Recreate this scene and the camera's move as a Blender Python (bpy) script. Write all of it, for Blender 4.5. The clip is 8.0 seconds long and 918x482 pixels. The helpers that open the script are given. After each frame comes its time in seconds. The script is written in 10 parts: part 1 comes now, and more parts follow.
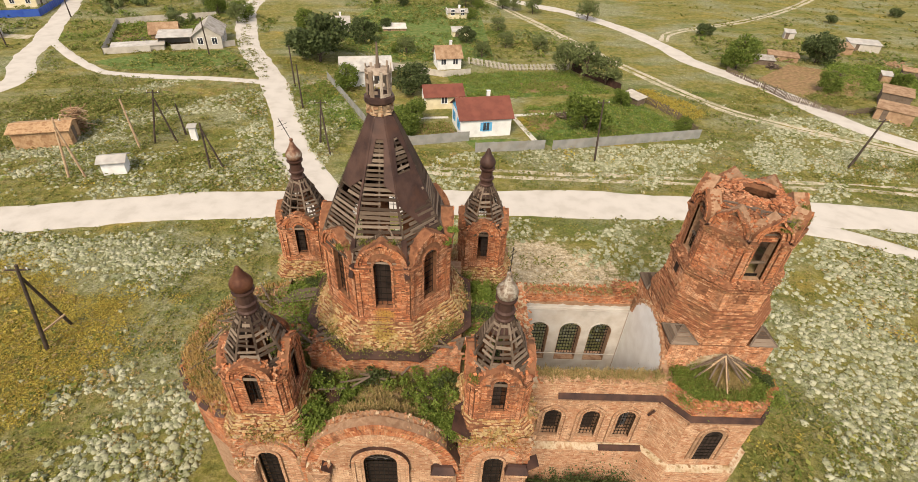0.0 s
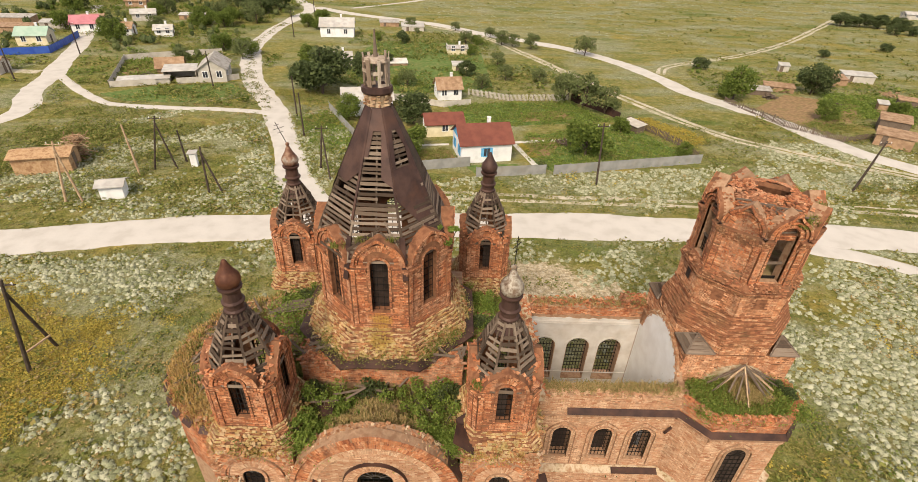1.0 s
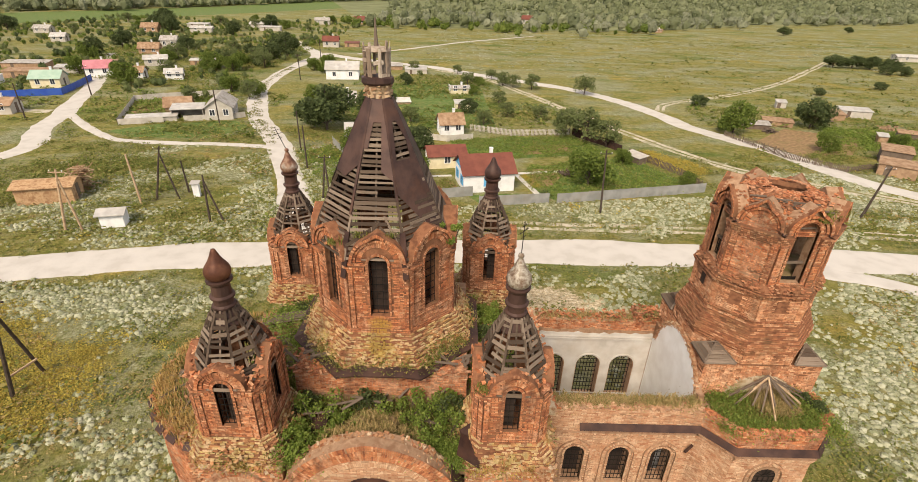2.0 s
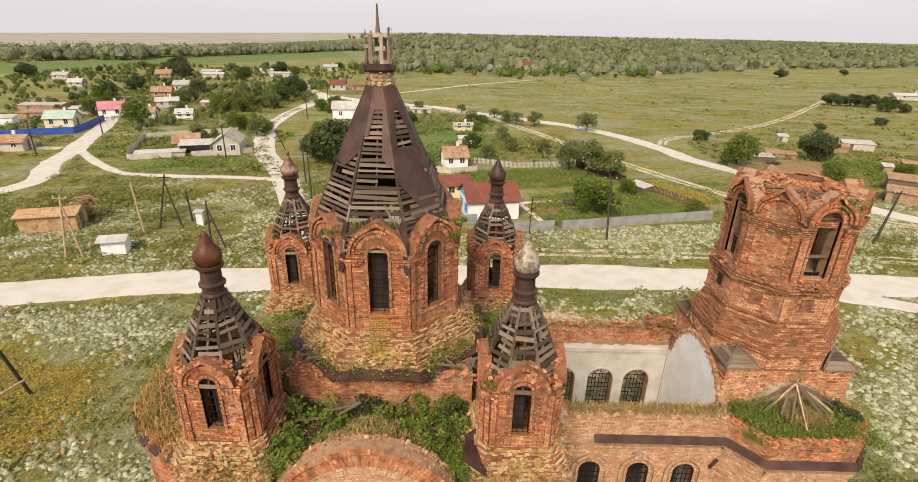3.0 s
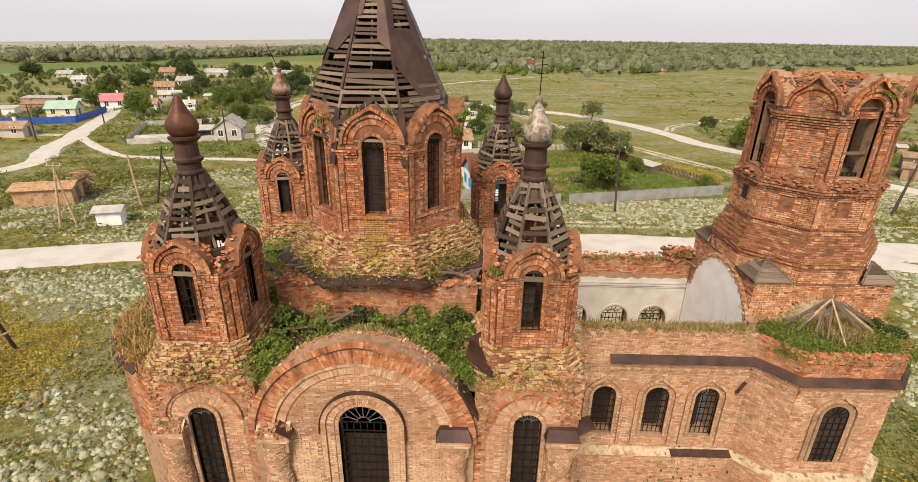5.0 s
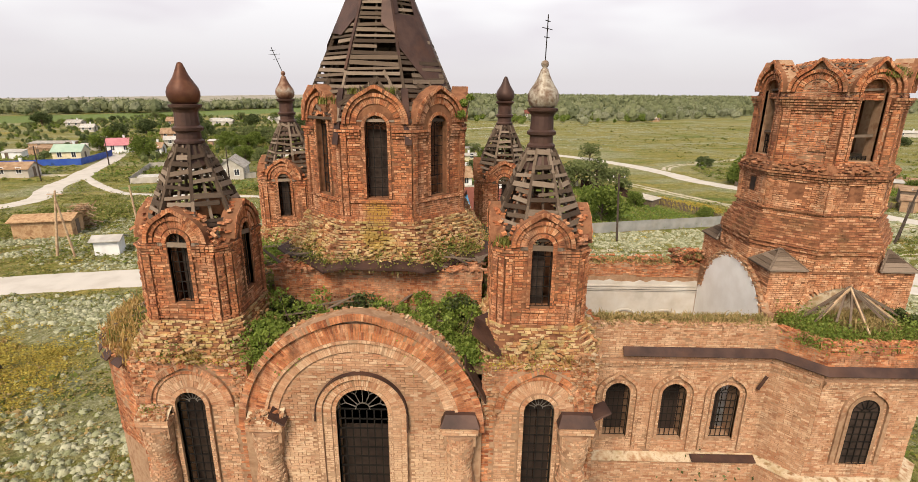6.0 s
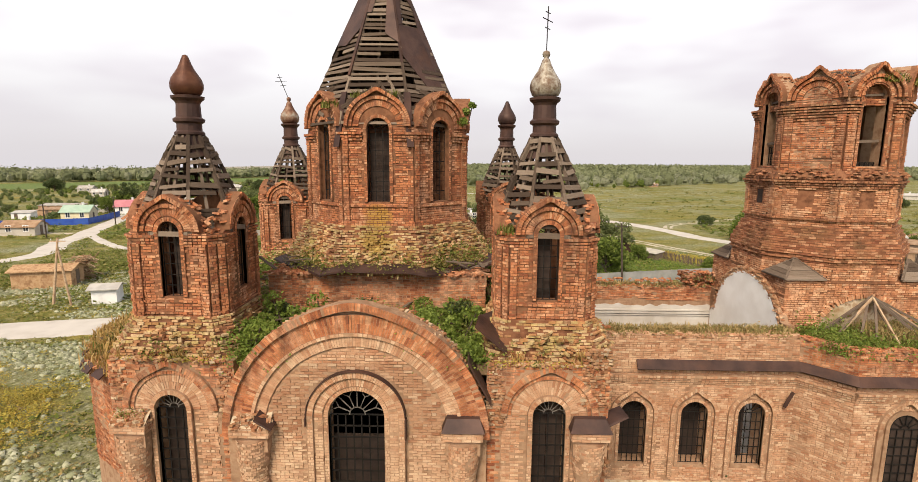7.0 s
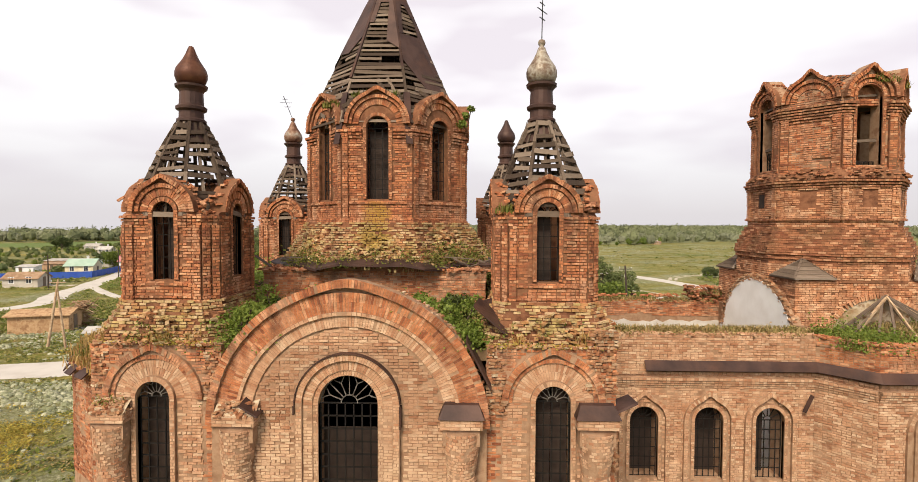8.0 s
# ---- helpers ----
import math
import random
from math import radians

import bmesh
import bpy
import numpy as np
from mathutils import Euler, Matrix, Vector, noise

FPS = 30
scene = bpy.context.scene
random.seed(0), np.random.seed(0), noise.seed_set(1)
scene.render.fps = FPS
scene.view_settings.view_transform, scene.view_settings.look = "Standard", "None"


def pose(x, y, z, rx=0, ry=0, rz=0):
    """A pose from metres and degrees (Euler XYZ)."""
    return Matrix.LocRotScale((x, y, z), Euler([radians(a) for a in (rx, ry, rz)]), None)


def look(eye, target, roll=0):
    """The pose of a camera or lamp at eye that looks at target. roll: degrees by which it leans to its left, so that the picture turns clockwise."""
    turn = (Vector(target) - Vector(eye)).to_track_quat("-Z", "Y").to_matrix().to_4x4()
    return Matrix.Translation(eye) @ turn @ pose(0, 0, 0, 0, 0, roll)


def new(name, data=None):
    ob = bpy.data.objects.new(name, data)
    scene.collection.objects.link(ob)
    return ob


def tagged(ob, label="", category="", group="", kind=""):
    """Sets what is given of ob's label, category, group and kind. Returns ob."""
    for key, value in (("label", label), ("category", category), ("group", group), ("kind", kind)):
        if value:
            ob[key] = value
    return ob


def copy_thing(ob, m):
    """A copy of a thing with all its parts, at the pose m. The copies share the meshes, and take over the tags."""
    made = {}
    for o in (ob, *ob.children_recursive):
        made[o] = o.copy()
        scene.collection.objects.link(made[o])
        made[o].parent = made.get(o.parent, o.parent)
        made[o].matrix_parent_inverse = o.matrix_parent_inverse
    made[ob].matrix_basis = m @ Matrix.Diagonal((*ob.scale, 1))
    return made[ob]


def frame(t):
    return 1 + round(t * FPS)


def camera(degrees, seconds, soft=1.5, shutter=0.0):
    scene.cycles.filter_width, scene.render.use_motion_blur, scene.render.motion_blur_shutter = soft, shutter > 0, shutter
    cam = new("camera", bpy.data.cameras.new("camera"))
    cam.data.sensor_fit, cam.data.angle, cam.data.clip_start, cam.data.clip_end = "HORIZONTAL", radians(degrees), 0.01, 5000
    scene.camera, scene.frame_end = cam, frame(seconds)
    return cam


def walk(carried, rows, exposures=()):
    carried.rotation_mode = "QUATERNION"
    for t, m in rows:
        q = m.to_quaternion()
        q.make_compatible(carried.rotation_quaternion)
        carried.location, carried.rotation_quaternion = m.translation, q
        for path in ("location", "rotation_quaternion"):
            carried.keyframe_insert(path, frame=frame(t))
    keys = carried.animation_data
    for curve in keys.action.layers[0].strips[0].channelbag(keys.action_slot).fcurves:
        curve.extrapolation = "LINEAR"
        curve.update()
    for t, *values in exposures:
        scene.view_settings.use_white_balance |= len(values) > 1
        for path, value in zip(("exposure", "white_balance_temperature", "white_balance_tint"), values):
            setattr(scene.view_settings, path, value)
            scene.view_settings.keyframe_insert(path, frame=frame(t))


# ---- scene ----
cam = camera(85.0, 8.0, soft=0.6)
PATH = [
    (0, (-0.108, 0.131, 31.708), (-0.064, 1.729, 30.505), 3.0),
    (0.5, (-0.033, 0.065, 30.672), (0.006, 1.699, 29.519), 2.8),
    (1, (-0.023, 0.067, 29.617), (0.011, 1.75, 28.539), 2.5),
    (1.5, (-0.023, 0.006, 28.65), (0.004, 1.733, 27.643), 2.3),
    (2, (0.043, -0.062, 27.397), (0.06, 1.709, 26.469), 1.9),
    (2.2, (0.015, -0.026, 26.933), (0.03, 1.767, 26.046), 1.6),
    (3.3, (0.162, -0.087, 24.458), (0.153, 1.761, 23.693), 1.3),
    (3.5, (0.144, -0.083, 23.992), (0.138, 1.764, 23.225), 1.3),
    (4, (0.162, -0.032, 22.746), (0.151, 1.815, 21.98), 1.1),
    (4.5, (0.153, -0.063, 21.555), (0.137, 1.785, 20.79), 1.0),
    (4.7, (0.272, -0.041, 21.261), (0.252, 1.806, 20.493), 1.0),
    (5.8, (0.262, -0.172, 18.619), (0.23, 1.728, 17.997), 0.7),
    (6, (0.133, -0.302, 18.224), (0.107, 1.614, 17.652), 0.6),
    (6.5, (0.248, -0.264, 17.074), (0.215, 1.685, 16.629), 0.5),
    (7, (0.159, -0.244, 15.893), (0.119, 1.731, 15.583), 0.4),
    (7.5, (0.217, -0.29, 14.812), (0.17, 1.7, 14.623), 0.3),
    (8, (0.327, -0.183, 13.6), (0.271, 1.815, 13.533), 0.2),
]
walk(cam, [(t, look(eye, target, roll)) for t, eye, target, roll in PATH], [(0.0, 0.3), (8.0, 0.3)])

# ---- world and light: a bright overcast sky with a soft high sun ----
SUN_EL, SUN_AZ = radians(46), radians(199)      # azimuth clockwise from north (+y)
world = bpy.data.worlds.new("sky")
scene.world = world
world.use_nodes = True
wn, wl = world.node_tree.nodes, world.node_tree.links
wn.clear()
w_out = wn.new("ShaderNodeOutputWorld")
w_bg = wn.new("ShaderNodeBackground")
w_sky = wn.new("ShaderNodeTexSky")
w_sky.sky_type = "NISHITA"
w_sky.sun_disc = False
w_sky.sun_elevation, w_sky.sun_rotation = SUN_EL, SUN_AZ
w_gain = wn.new("ShaderNodeVectorMath")
w_gain.operation = "SCALE"
w_gain.inputs["Scale"].default_value = 0.1
w_tc = wn.new("ShaderNodeTexCoord")
w_map = wn.new("ShaderNodeMapping")
w_map.inputs["Scale"].default_value = (1.6, 1.6, 5.0)
w_noise = wn.new("ShaderNodeTexNoise")
w_noise.inputs["Scale"].default_value = 1.7
w_noise.inputs["Detail"].default_value = 3.0
w_ramp = wn.new("ShaderNodeValToRGB")
w_ramp.color_ramp.elements[0].position, w_ramp.color_ramp.elements[0].color = 0.36, (0.92, 0.85, 0.90, 1)
w_ramp.color_ramp.elements[1].position, w_ramp.color_ramp.elements[1].color = 0.54, (1.16, 1.14, 1.14, 1)
w_sep = wn.new("ShaderNodeSeparateXYZ")
w_low = wn.new("ShaderNodeMapRange")
w_low.inputs["From Min"].default_value, w_low.inputs["From Max"].default_value = 0.02, 0.22
w_hor = wn.new("ShaderNodeMix")
w_hor.data_type = "RGBA"
w_hor.inputs["A"].default_value = (0.76, 0.72, 0.745, 1)
w_mix = wn.new("ShaderNodeMix")
w_mix.data_type = "RGBA"
w_mix.inputs["Factor"].default_value = 0.93
wl.new(w_sky.outputs[0], w_gain.inputs[0])
wl.new(w_tc.outputs["Generated"], w_map.inputs[0])
wl.new(w_map.outputs[0], w_noise.inputs["Vector"])
wl.new(w_noise.outputs["Fac"], w_ramp.inputs[0])
wl.new(w_tc.outputs["Generated"], w_sep.inputs[0])
wl.new(w_sep.outputs["Z"], w_low.inputs["Value"])
wl.new(w_low.outputs[0], w_hor.inputs["Factor"])
wl.new(w_ramp.outputs[0], w_hor.inputs["B"])
wl.new(w_gain.outputs[0], w_mix.inputs["A"])
wl.new(w_hor.outputs["Result"], w_mix.inputs["B"])
w_up = wn.new("ShaderNodeMapRange")
w_up.inputs["From Min"].default_value, w_up.inputs["From Max"].default_value = 0.48, 0.85
w_zen = wn.new("ShaderNodeMix")
w_zen.data_type = "RGBA"
w_zen.inputs["B"].default_value = (0.28, 0.275, 0.29, 1)
wl.new(w_sep.outputs["Z"], w_up.inputs["Value"])
wl.new(w_up.outputs[0], w_zen.inputs["Factor"])
wl.new(w_mix.outputs["Result"], w_zen.inputs["A"])
wl.new(w_zen.outputs["Result"], w_bg.inputs["Color"])
w_bg.inputs["Strength"].default_value = 0.84
wl.new(w_bg.outputs[0], w_out.inputs[0])

sun = new("sun", bpy.data.lights.new("sun", "SUN"))
sun.data.energy, sun.data.angle, sun.data.color = 4.3, radians(24), (1.0, 0.845, 0.65)
sun.matrix_world = look((0, 0, 80), (-math.sin(SUN_AZ) * math.cos(SUN_EL) * 50, -math.cos(SUN_AZ) * math.cos(SUN_EL) * 50, 80 - math.sin(SUN_EL) * 50))


# ---- materials ----
def mat(name, tones, rough=0.85, scale=3.0, stain=None, stain_scale=0.35, stain_amount=0.5, bump=0.3, bump_scale=30.0,
        metal=0.0, per="island", fine=0.25, translucent=0.0, spot=None, wash=None, weather=None):
    """A procedural surface: tones picked piece by piece, a fine grain, broad stains and a fine relief."""
    m = bpy.data.materials.new(name)
    m.use_nodes = True
    n, l = m.node_tree.nodes, m.node_tree.links
    b = n["Principled BSDF"]
    b.inputs["Roughness"].default_value, b.inputs["Metallic"].default_value = rough, metal
    b.inputs["Specular IOR Level"].default_value = 0.25
    tc = n.new("ShaderNodeTexCoord")
    ramp = n.new("ShaderNodeValToRGB")
    while len(ramp.color_ramp.elements) < len(tones):
        ramp.color_ramp.elements.new(0.5)
    for i, c in enumerate(tones):
        e = ramp.color_ramp.elements[i]
        e.position, e.color = (i + 0.5) / len(tones), (*c, 1)
    nz = n.new("ShaderNodeTexNoise")
    nz.inputs["Scale"].default_value, nz.inputs["Detail"].default_value = scale, 6.0
    l.new(tc.outputs["Object"], nz.inputs["Vector"])
    if per == "noise":
        spread = n.new("ShaderNodeMapRange")
        spread.inputs["From Min"].default_value, spread.inputs["From Max"].default_value = 0.28, 0.72
        l.new(nz.outputs["Fac"], spread.inputs["Value"])
        l.new(spread.outputs[0], ramp.inputs[0])
    else:
        src = n.new("ShaderNodeNewGeometry").outputs["Random Per Island"] if per == "island" else n.new("ShaderNodeObjectInfo").outputs["Random"]
        add = n.new("ShaderNodeMath")
        add.operation = "MULTIPLY_ADD"
        add.inputs[1].default_value = 1.0
        off = n.new("ShaderNodeMapRange")
        off.inputs["To Min"].default_value, off.inputs["To Max"].default_value = -fine, fine
        l.new(nz.outputs["Fac"], off.inputs["Value"])
        l.new(src, add.inputs[0])
        l.new(off.outputs[0], add.inputs[2])
        l.new(add.outputs[0], ramp.inputs[0])
    col = ramp.outputs[0]
    if stain:
        sz = n.new("ShaderNodeTexNoise")
        sz.inputs["Scale"].default_value, sz.inputs["Detail"].default_value, sz.inputs["Roughness"].default_value = stain_scale, 7.0, 0.65
        l.new(tc.outputs["Object"], sz.inputs["Vector"])
        mr = n.new("ShaderNodeMapRange")
        mr.inputs["From Min"].default_value, mr.inputs["From Max"].default_value, mr.inputs["To Max"].default_value = 0.48, 0.68, stain_amount
        l.new(sz.outputs["Fac"], mr.inputs["Value"])
        mx = n.new("ShaderNodeMix")
        mx.data_type = "RGBA"
        mx.inputs["B"].default_value = (*stain, 1)
        l.new(mr.outputs[0], mx.inputs["Factor"])
        l.new(col, mx.inputs["A"])
        col = mx.outputs["Result"]
    if wash:
        tint, wscale, much = wash
        wz = n.new("ShaderNodeTexNoise")
        wz.inputs["Scale"].default_value, wz.inputs["Detail"].default_value, wz.inputs["Roughness"].default_value = wscale, 9.0, 0.72
        wm = n.new("ShaderNodeMapping")
        wm.inputs["Location"].default_value = (31.0, 17.0, 5.0)
        wm.inputs["Scale"].default_value = (1, 1, 0.6)
        l.new(tc.outputs["Object"], wm.inputs[0])
        l.new(wm.outputs[0], wz.inputs["Vector"])
        wr_ = n.new("ShaderNodeMapRange")
        wr_.inputs["From Min"].default_value, wr_.inputs["From Max"].default_value, wr_.inputs["To Max"].default_value = 0.50, 0.64, much
        l.new(wz.outputs["Fac"], wr_.inputs["Value"])
        wx = n.new("ShaderNodeMix")
        wx.data_type = "RGBA"
        wx.inputs["B"].default_value = (*tint, 1)
        l.new(wr_.outputs[0], wx.inputs["Factor"])
        l.new(col, wx.inputs["A"])
        col = wx.outputs["Result"]
    if weather:
        soot, much, mottle = weather

        def field(at, stretch, scale, rough, lo, hi, to_lo, to_hi):
            fm = n.new("ShaderNodeMapping")
            fm.inputs["Location"].default_value, fm.inputs["Scale"].default_value = at, stretch
            fz = n.new("ShaderNodeTexNoise")
            fz.inputs["Scale"].default_value, fz.inputs["Detail"].default_value, fz.inputs["Roughness"].default_value = scale, 8.0, rough
            fr_ = n.new("ShaderNodeMapRange")
            for key, val in (("From Min", lo), ("From Max", hi), ("To Min", to_lo), ("To Max", to_hi)):
                fr_.inputs[key].default_value = val
            l.new(tc.outputs["Object"], fm.inputs[0])
            l.new(fm.outputs[0], fz.inputs["Vector"])
            l.new(fz.outputs["Fac"], fr_.inputs["Value"])
            return fr_.outputs[0]
        mott = n.new("ShaderNodeVectorMath")
        mott.operation = "SCALE"
        l.new(col, mott.inputs[0])
        l.new(field((3, 8, 2), (1, 1, 1.5), 4.5, 0.75, 0.32, 0.68, 1.1 - 0.42 * mottle, 1.1 + 0.46 * mottle), mott.inputs["Scale"])
        run = n.new("ShaderNodeMix")
        run.data_type = "RGBA"
        run.inputs["B"].default_value = (*soot, 1)
        l.new(field((12, 4, 9), (1.5, 1.5, 0.28), 1.0, 0.68, 0.52, 0.70, 0.0, much), run.inputs["Factor"])
        l.new(mott.outputs[0], run.inputs["A"])
        col = run.outputs["Result"]
    if spot:
        at, size, tint, much = spot
        dist = n.new("ShaderNodeVectorMath")
        dist.operation = "DISTANCE"
        dist.inputs[1].default_value = at
        l.new(tc.outputs["Object"], dist.inputs[0])
        edge = n.new("ShaderNodeMath")
        edge.operation = "MULTIPLY_ADD"
        edge.inputs[1].default_value = -1.3 * size
        l.new(nz.outputs["Fac"], edge.inputs[0])
        l.new(dist.outputs["Value"], edge.inputs[2])
        lim = n.new("ShaderNodeMapRange")
        lim.inputs["From Min"].default_value, lim.inputs["From Max"].default_value = 0.55 * size, 0.0
        lim.inputs["To Max"].default_value = much
        l.new(edge.outputs[0], lim.inputs["Value"])
        ly = n.new("ShaderNodeMix")
        ly.data_type = "RGBA"
        ly.inputs["B"].default_value = (*tint, 1)
        l.new(lim.outputs[0], ly.inputs["Factor"])
        l.new(col, ly.inputs["A"])
        col = ly.outputs["Result"]
    l.new(col, b.inputs["Base Color"])
    if bump:
        bz = n.new("ShaderNodeTexNoise")
        bz.inputs["Scale"].default_value, bz.inputs["Detail"].default_value = bump_scale, 5.0
        l.new(tc.outputs["Object"], bz.inputs["Vector"])
        bp = n.new("ShaderNodeBump")
        bp.inputs["Strength"].default_value, bp.inputs["Distance"].default_value = bump, 0.03
        l.new(bz.outputs["Fac"], bp.inputs["Height"])
        l.new(bp.outputs[0], b.inputs["Normal"])
    if translucent:
        tr = n.new("ShaderNodeBsdfTranslucent")
        ms = n.new("ShaderNodeMixShader")
        ms.inputs[0].default_value = translucent
        l.new(col, tr.inputs["Color"])
        l.new(b.outputs[0], ms.inputs[1])
        l.new(tr.outputs[0], ms.inputs[2])
        l.new(ms.outputs[0], n["Material Output"].inputs["Surface"])
    return m


RED = [(0.21, 0.07, 0.035), (0.34, 0.121, 0.054), (0.40, 0.16, 0.072), (0.425, 0.172, 0.079), (0.355, 0.127, 0.057), (0.305, 0.105, 0.048), (0.415, 0.168, 0.077), (0.49, 0.26, 0.145)]
TAN = [(0.313, 0.15, 0.084), (0.392, 0.218, 0.129), (0.429, 0.257, 0.16), (0.405, 0.232, 0.14), (0.376, 0.205, 0.119), (0.445, 0.28, 0.177), (0.498, 0.343, 0.231)]
M_RED = mat("red_brick", RED, 0.9, 2.0, (0.115, 0.055, 0.034), 0.9, 0.65, 0.6, 40, wash=((0.52, 0.32, 0.205), 1.3, 0.6), weather=((0.075, 0.042, 0.03), 0.75, 1.0))
WARM = [(0.34, 0.14, 0.07), (0.44, 0.205, 0.105), (0.49, 0.245, 0.13), (0.46, 0.215, 0.11), (0.41, 0.185, 0.092), (0.56, 0.335, 0.20)]
M_WARM = mat("warm_orange_brick", WARM, 0.9, 2.0, (0.15, 0.075, 0.045), 0.9, 0.65, 0.6, 40, wash=((0.56, 0.37, 0.24), 1.3, 0.55), weather=((0.075, 0.042, 0.03), 0.75, 1.0))
M_TAN = mat("sandy_brick", TAN, 0.9, 2.0, (0.34, 0.145, 0.072), 0.9, 0.4, 0.6, 40, wash=((0.62, 0.45, 0.31), 1.8, 0.42), spot=((0.1, -7.9, 5.0), 3.6, (0.60, 0.44, 0.30), 0.6), weather=((0.075, 0.042, 0.03), 0.35, 0.5))
M_DRUM = mat("red_brick_with_lichen", RED, 0.9, 2.0, (0.115, 0.055, 0.034), 0.9, 0.6, 0.6, 40, wash=((0.52, 0.32, 0.205), 1.3, 0.6), spot=((0.0, -3.15, 13.95), 0.5, (0.36, 0.22, 0.045), 0.8), weather=((0.075, 0.042, 0.03), 0.75, 1.0))
M_TAN_PC = mat("sandy_brick_piece", TAN, 0.9, 2.0, (0.40, 0.19, 0.10), 0.6, 0.3, 0.5, 40, per="object")
M_JOINT = mat("lime_mortar_and_brick_core", [(0.25, 0.138, 0.082), (0.37, 0.24, 0.155), (0.30, 0.175, 0.107)], 0.95, 2.5, (0.18, 0.11, 0.067), 0.7, 0.5, 0.6, 25, per="noise")
M_MOSSY = mat("mossy_weathered_brick", [(0.24, 0.10, 0.048), (0.39, 0.20, 0.095), (0.33, 0.17, 0.075), (0.50, 0.37, 0.225), (0.36, 0.26, 0.11), (0.42, 0.30, 0.16)], 0.95, 2.5, (0.27, 0.225, 0.06), 1.6, 0.6, 0.7, 30, wash=((0.46, 0.33, 0.21), 2.2, 0.4), spot=((0.0, -3.4, 13.2), 0.6, (0.32, 0.22, 0.05), 0.7), weather=((0.075, 0.042, 0.03), 0.6, 1.0))
M_RUBBLE = mat("broken_brick_and_mortar", [(0.26, 0.11, 0.055), (0.36, 0.19, 0.10), (0.40, 0.25, 0.15), (0.30, 0.13, 0.065), (0.46, 0.35, 0.24)], 0.95, 2.5, (0.19, 0.11, 0.05), 1.2, 0.5, 0.6, 30, weather=((0.075, 0.042, 0.03), 0.4, 1.0))
SOOTY = [(0.21, 0.08, 0.043), (0.31, 0.13, 0.066), (0.38, 0.17, 0.088), (0.26, 0.108, 0.055), (0.44, 0.235, 0.135)]
M_SOOTY = mat("soot_stained_red_brick", SOOTY, 0.92, 2.0, (0.10, 0.075, 0.035), 1.1, 0.6, 0.6, 40, weather=((0.055, 0.036, 0.026), 0.8, 1.0))
M_JRED = mat("red_brick_bed_joints", [(0.125, 0.052, 0.028), (0.245, 0.112, 0.06), (0.17, 0.072, 0.038)], 0.95, 2.5, (0.13, 0.08, 0.045), 0.7, 0.6, 0.6, 25, per="noise")
M_CORE = mat("crumbled_masonry_core", [(0.30, 0.16, 0.09), (0.44, 0.33, 0.22), (0.52, 0.43, 0.32), (0.22, 0.12, 0.06)], 0.95, 3.0, (0.20, 0.16, 0.06), 0.9, 0.55, 1.0, 9, per="noise")
M_PLASTER = mat("worn_white_plaster", [(0.42, 0.385, 0.35), (0.49, 0.46, 0.43), (0.54, 0.52, 0.495)], 0.9, 1.2, (0.46, 0.39, 0.32), 0.8, 0.32, 0.25, 18, per="noise")
# White lunette plaster, raised further to offset the weak light on that face.
M_LUNETTE = mat("brightened_white_plaster", [(0.78, 0.77, 0.76), (0.86, 0.86, 0.86)], 0.9, 1.0, (0.72, 0.68, 0.64), 0.8, 0.12, 0.2, 18, per="noise")
M_TIN = mat("rusted_sheet_iron", [(0.038, 0.022, 0.020), (0.060, 0.034, 0.029), (0.085, 0.048, 0.039)], 0.55, 1.4, (0.105, 0.05, 0.032), 1.1, 0.5, 0.25, 12, metal=0.25, per="noise")
M_COPPER = mat("red_rusted_onion_sheet", [(0.055, 0.022, 0.015), (0.095, 0.038, 0.023), (0.14, 0.062, 0.036)], 0.52, 2.2, (0.04, 0.02, 0.015), 1.6, 0.6, 0.2, 12, metal=0.3, per="noise")
M_SILVER = mat("tarnished_tinplate", [(0.10, 0.065, 0.045), (0.26, 0.215, 0.17), (0.38, 0.35, 0.30), (0.17, 0.12, 0.085)], 0.55, 4.5, (0.12, 0.06, 0.035), 3.4, 0.9, 0.3, 14, metal=0.15, per="noise")
M_WOOD = mat("grey_weathered_boards", [(0.070, 0.050, 0.038), (0.115, 0.084, 0.064), (0.155, 0.118, 0.092), (0.22, 0.175, 0.14)], 0.9, 5.0, (0.075, 0.048, 0.034), 1.2, 0.5, 0.5, 35)
M_WOOD_PC = mat("grey_weathered_board_piece", [(0.055, 0.038, 0.028), (0.095, 0.068, 0.05), (0.14, 0.104, 0.078), (0.22, 0.17, 0.132)], 0.9, 5.0, (0.075, 0.048, 0.034), 1.2, 0.5, 0.5, 35, per="object")
M_PALEWOOD = mat("pale_broken_timber", [(0.36, 0.24, 0.14), (0.48, 0.36, 0.24), (0.28, 0.16, 0.09)], 0.9, 4.0, (0.20, 0.11, 0.06), 2.0, 0.5, 0.5, 30)
M_GREYWOOD = mat("bleached_grey_timber", [(0.22, 0.165, 0.125), (0.38, 0.31, 0.25), (0.52, 0.45, 0.38), (0.30, 0.235, 0.185)], 0.9, 5.0, (0.12, 0.08, 0.055), 2.0, 0.5, 0.5, 35, per="object")
M_IRON = mat("black_iron_bars", [(0.007, 0.006, 0.006), (0.015, 0.012, 0.010)], 0.75, 4.0, metal=0.0, per="noise", bump=0.0)
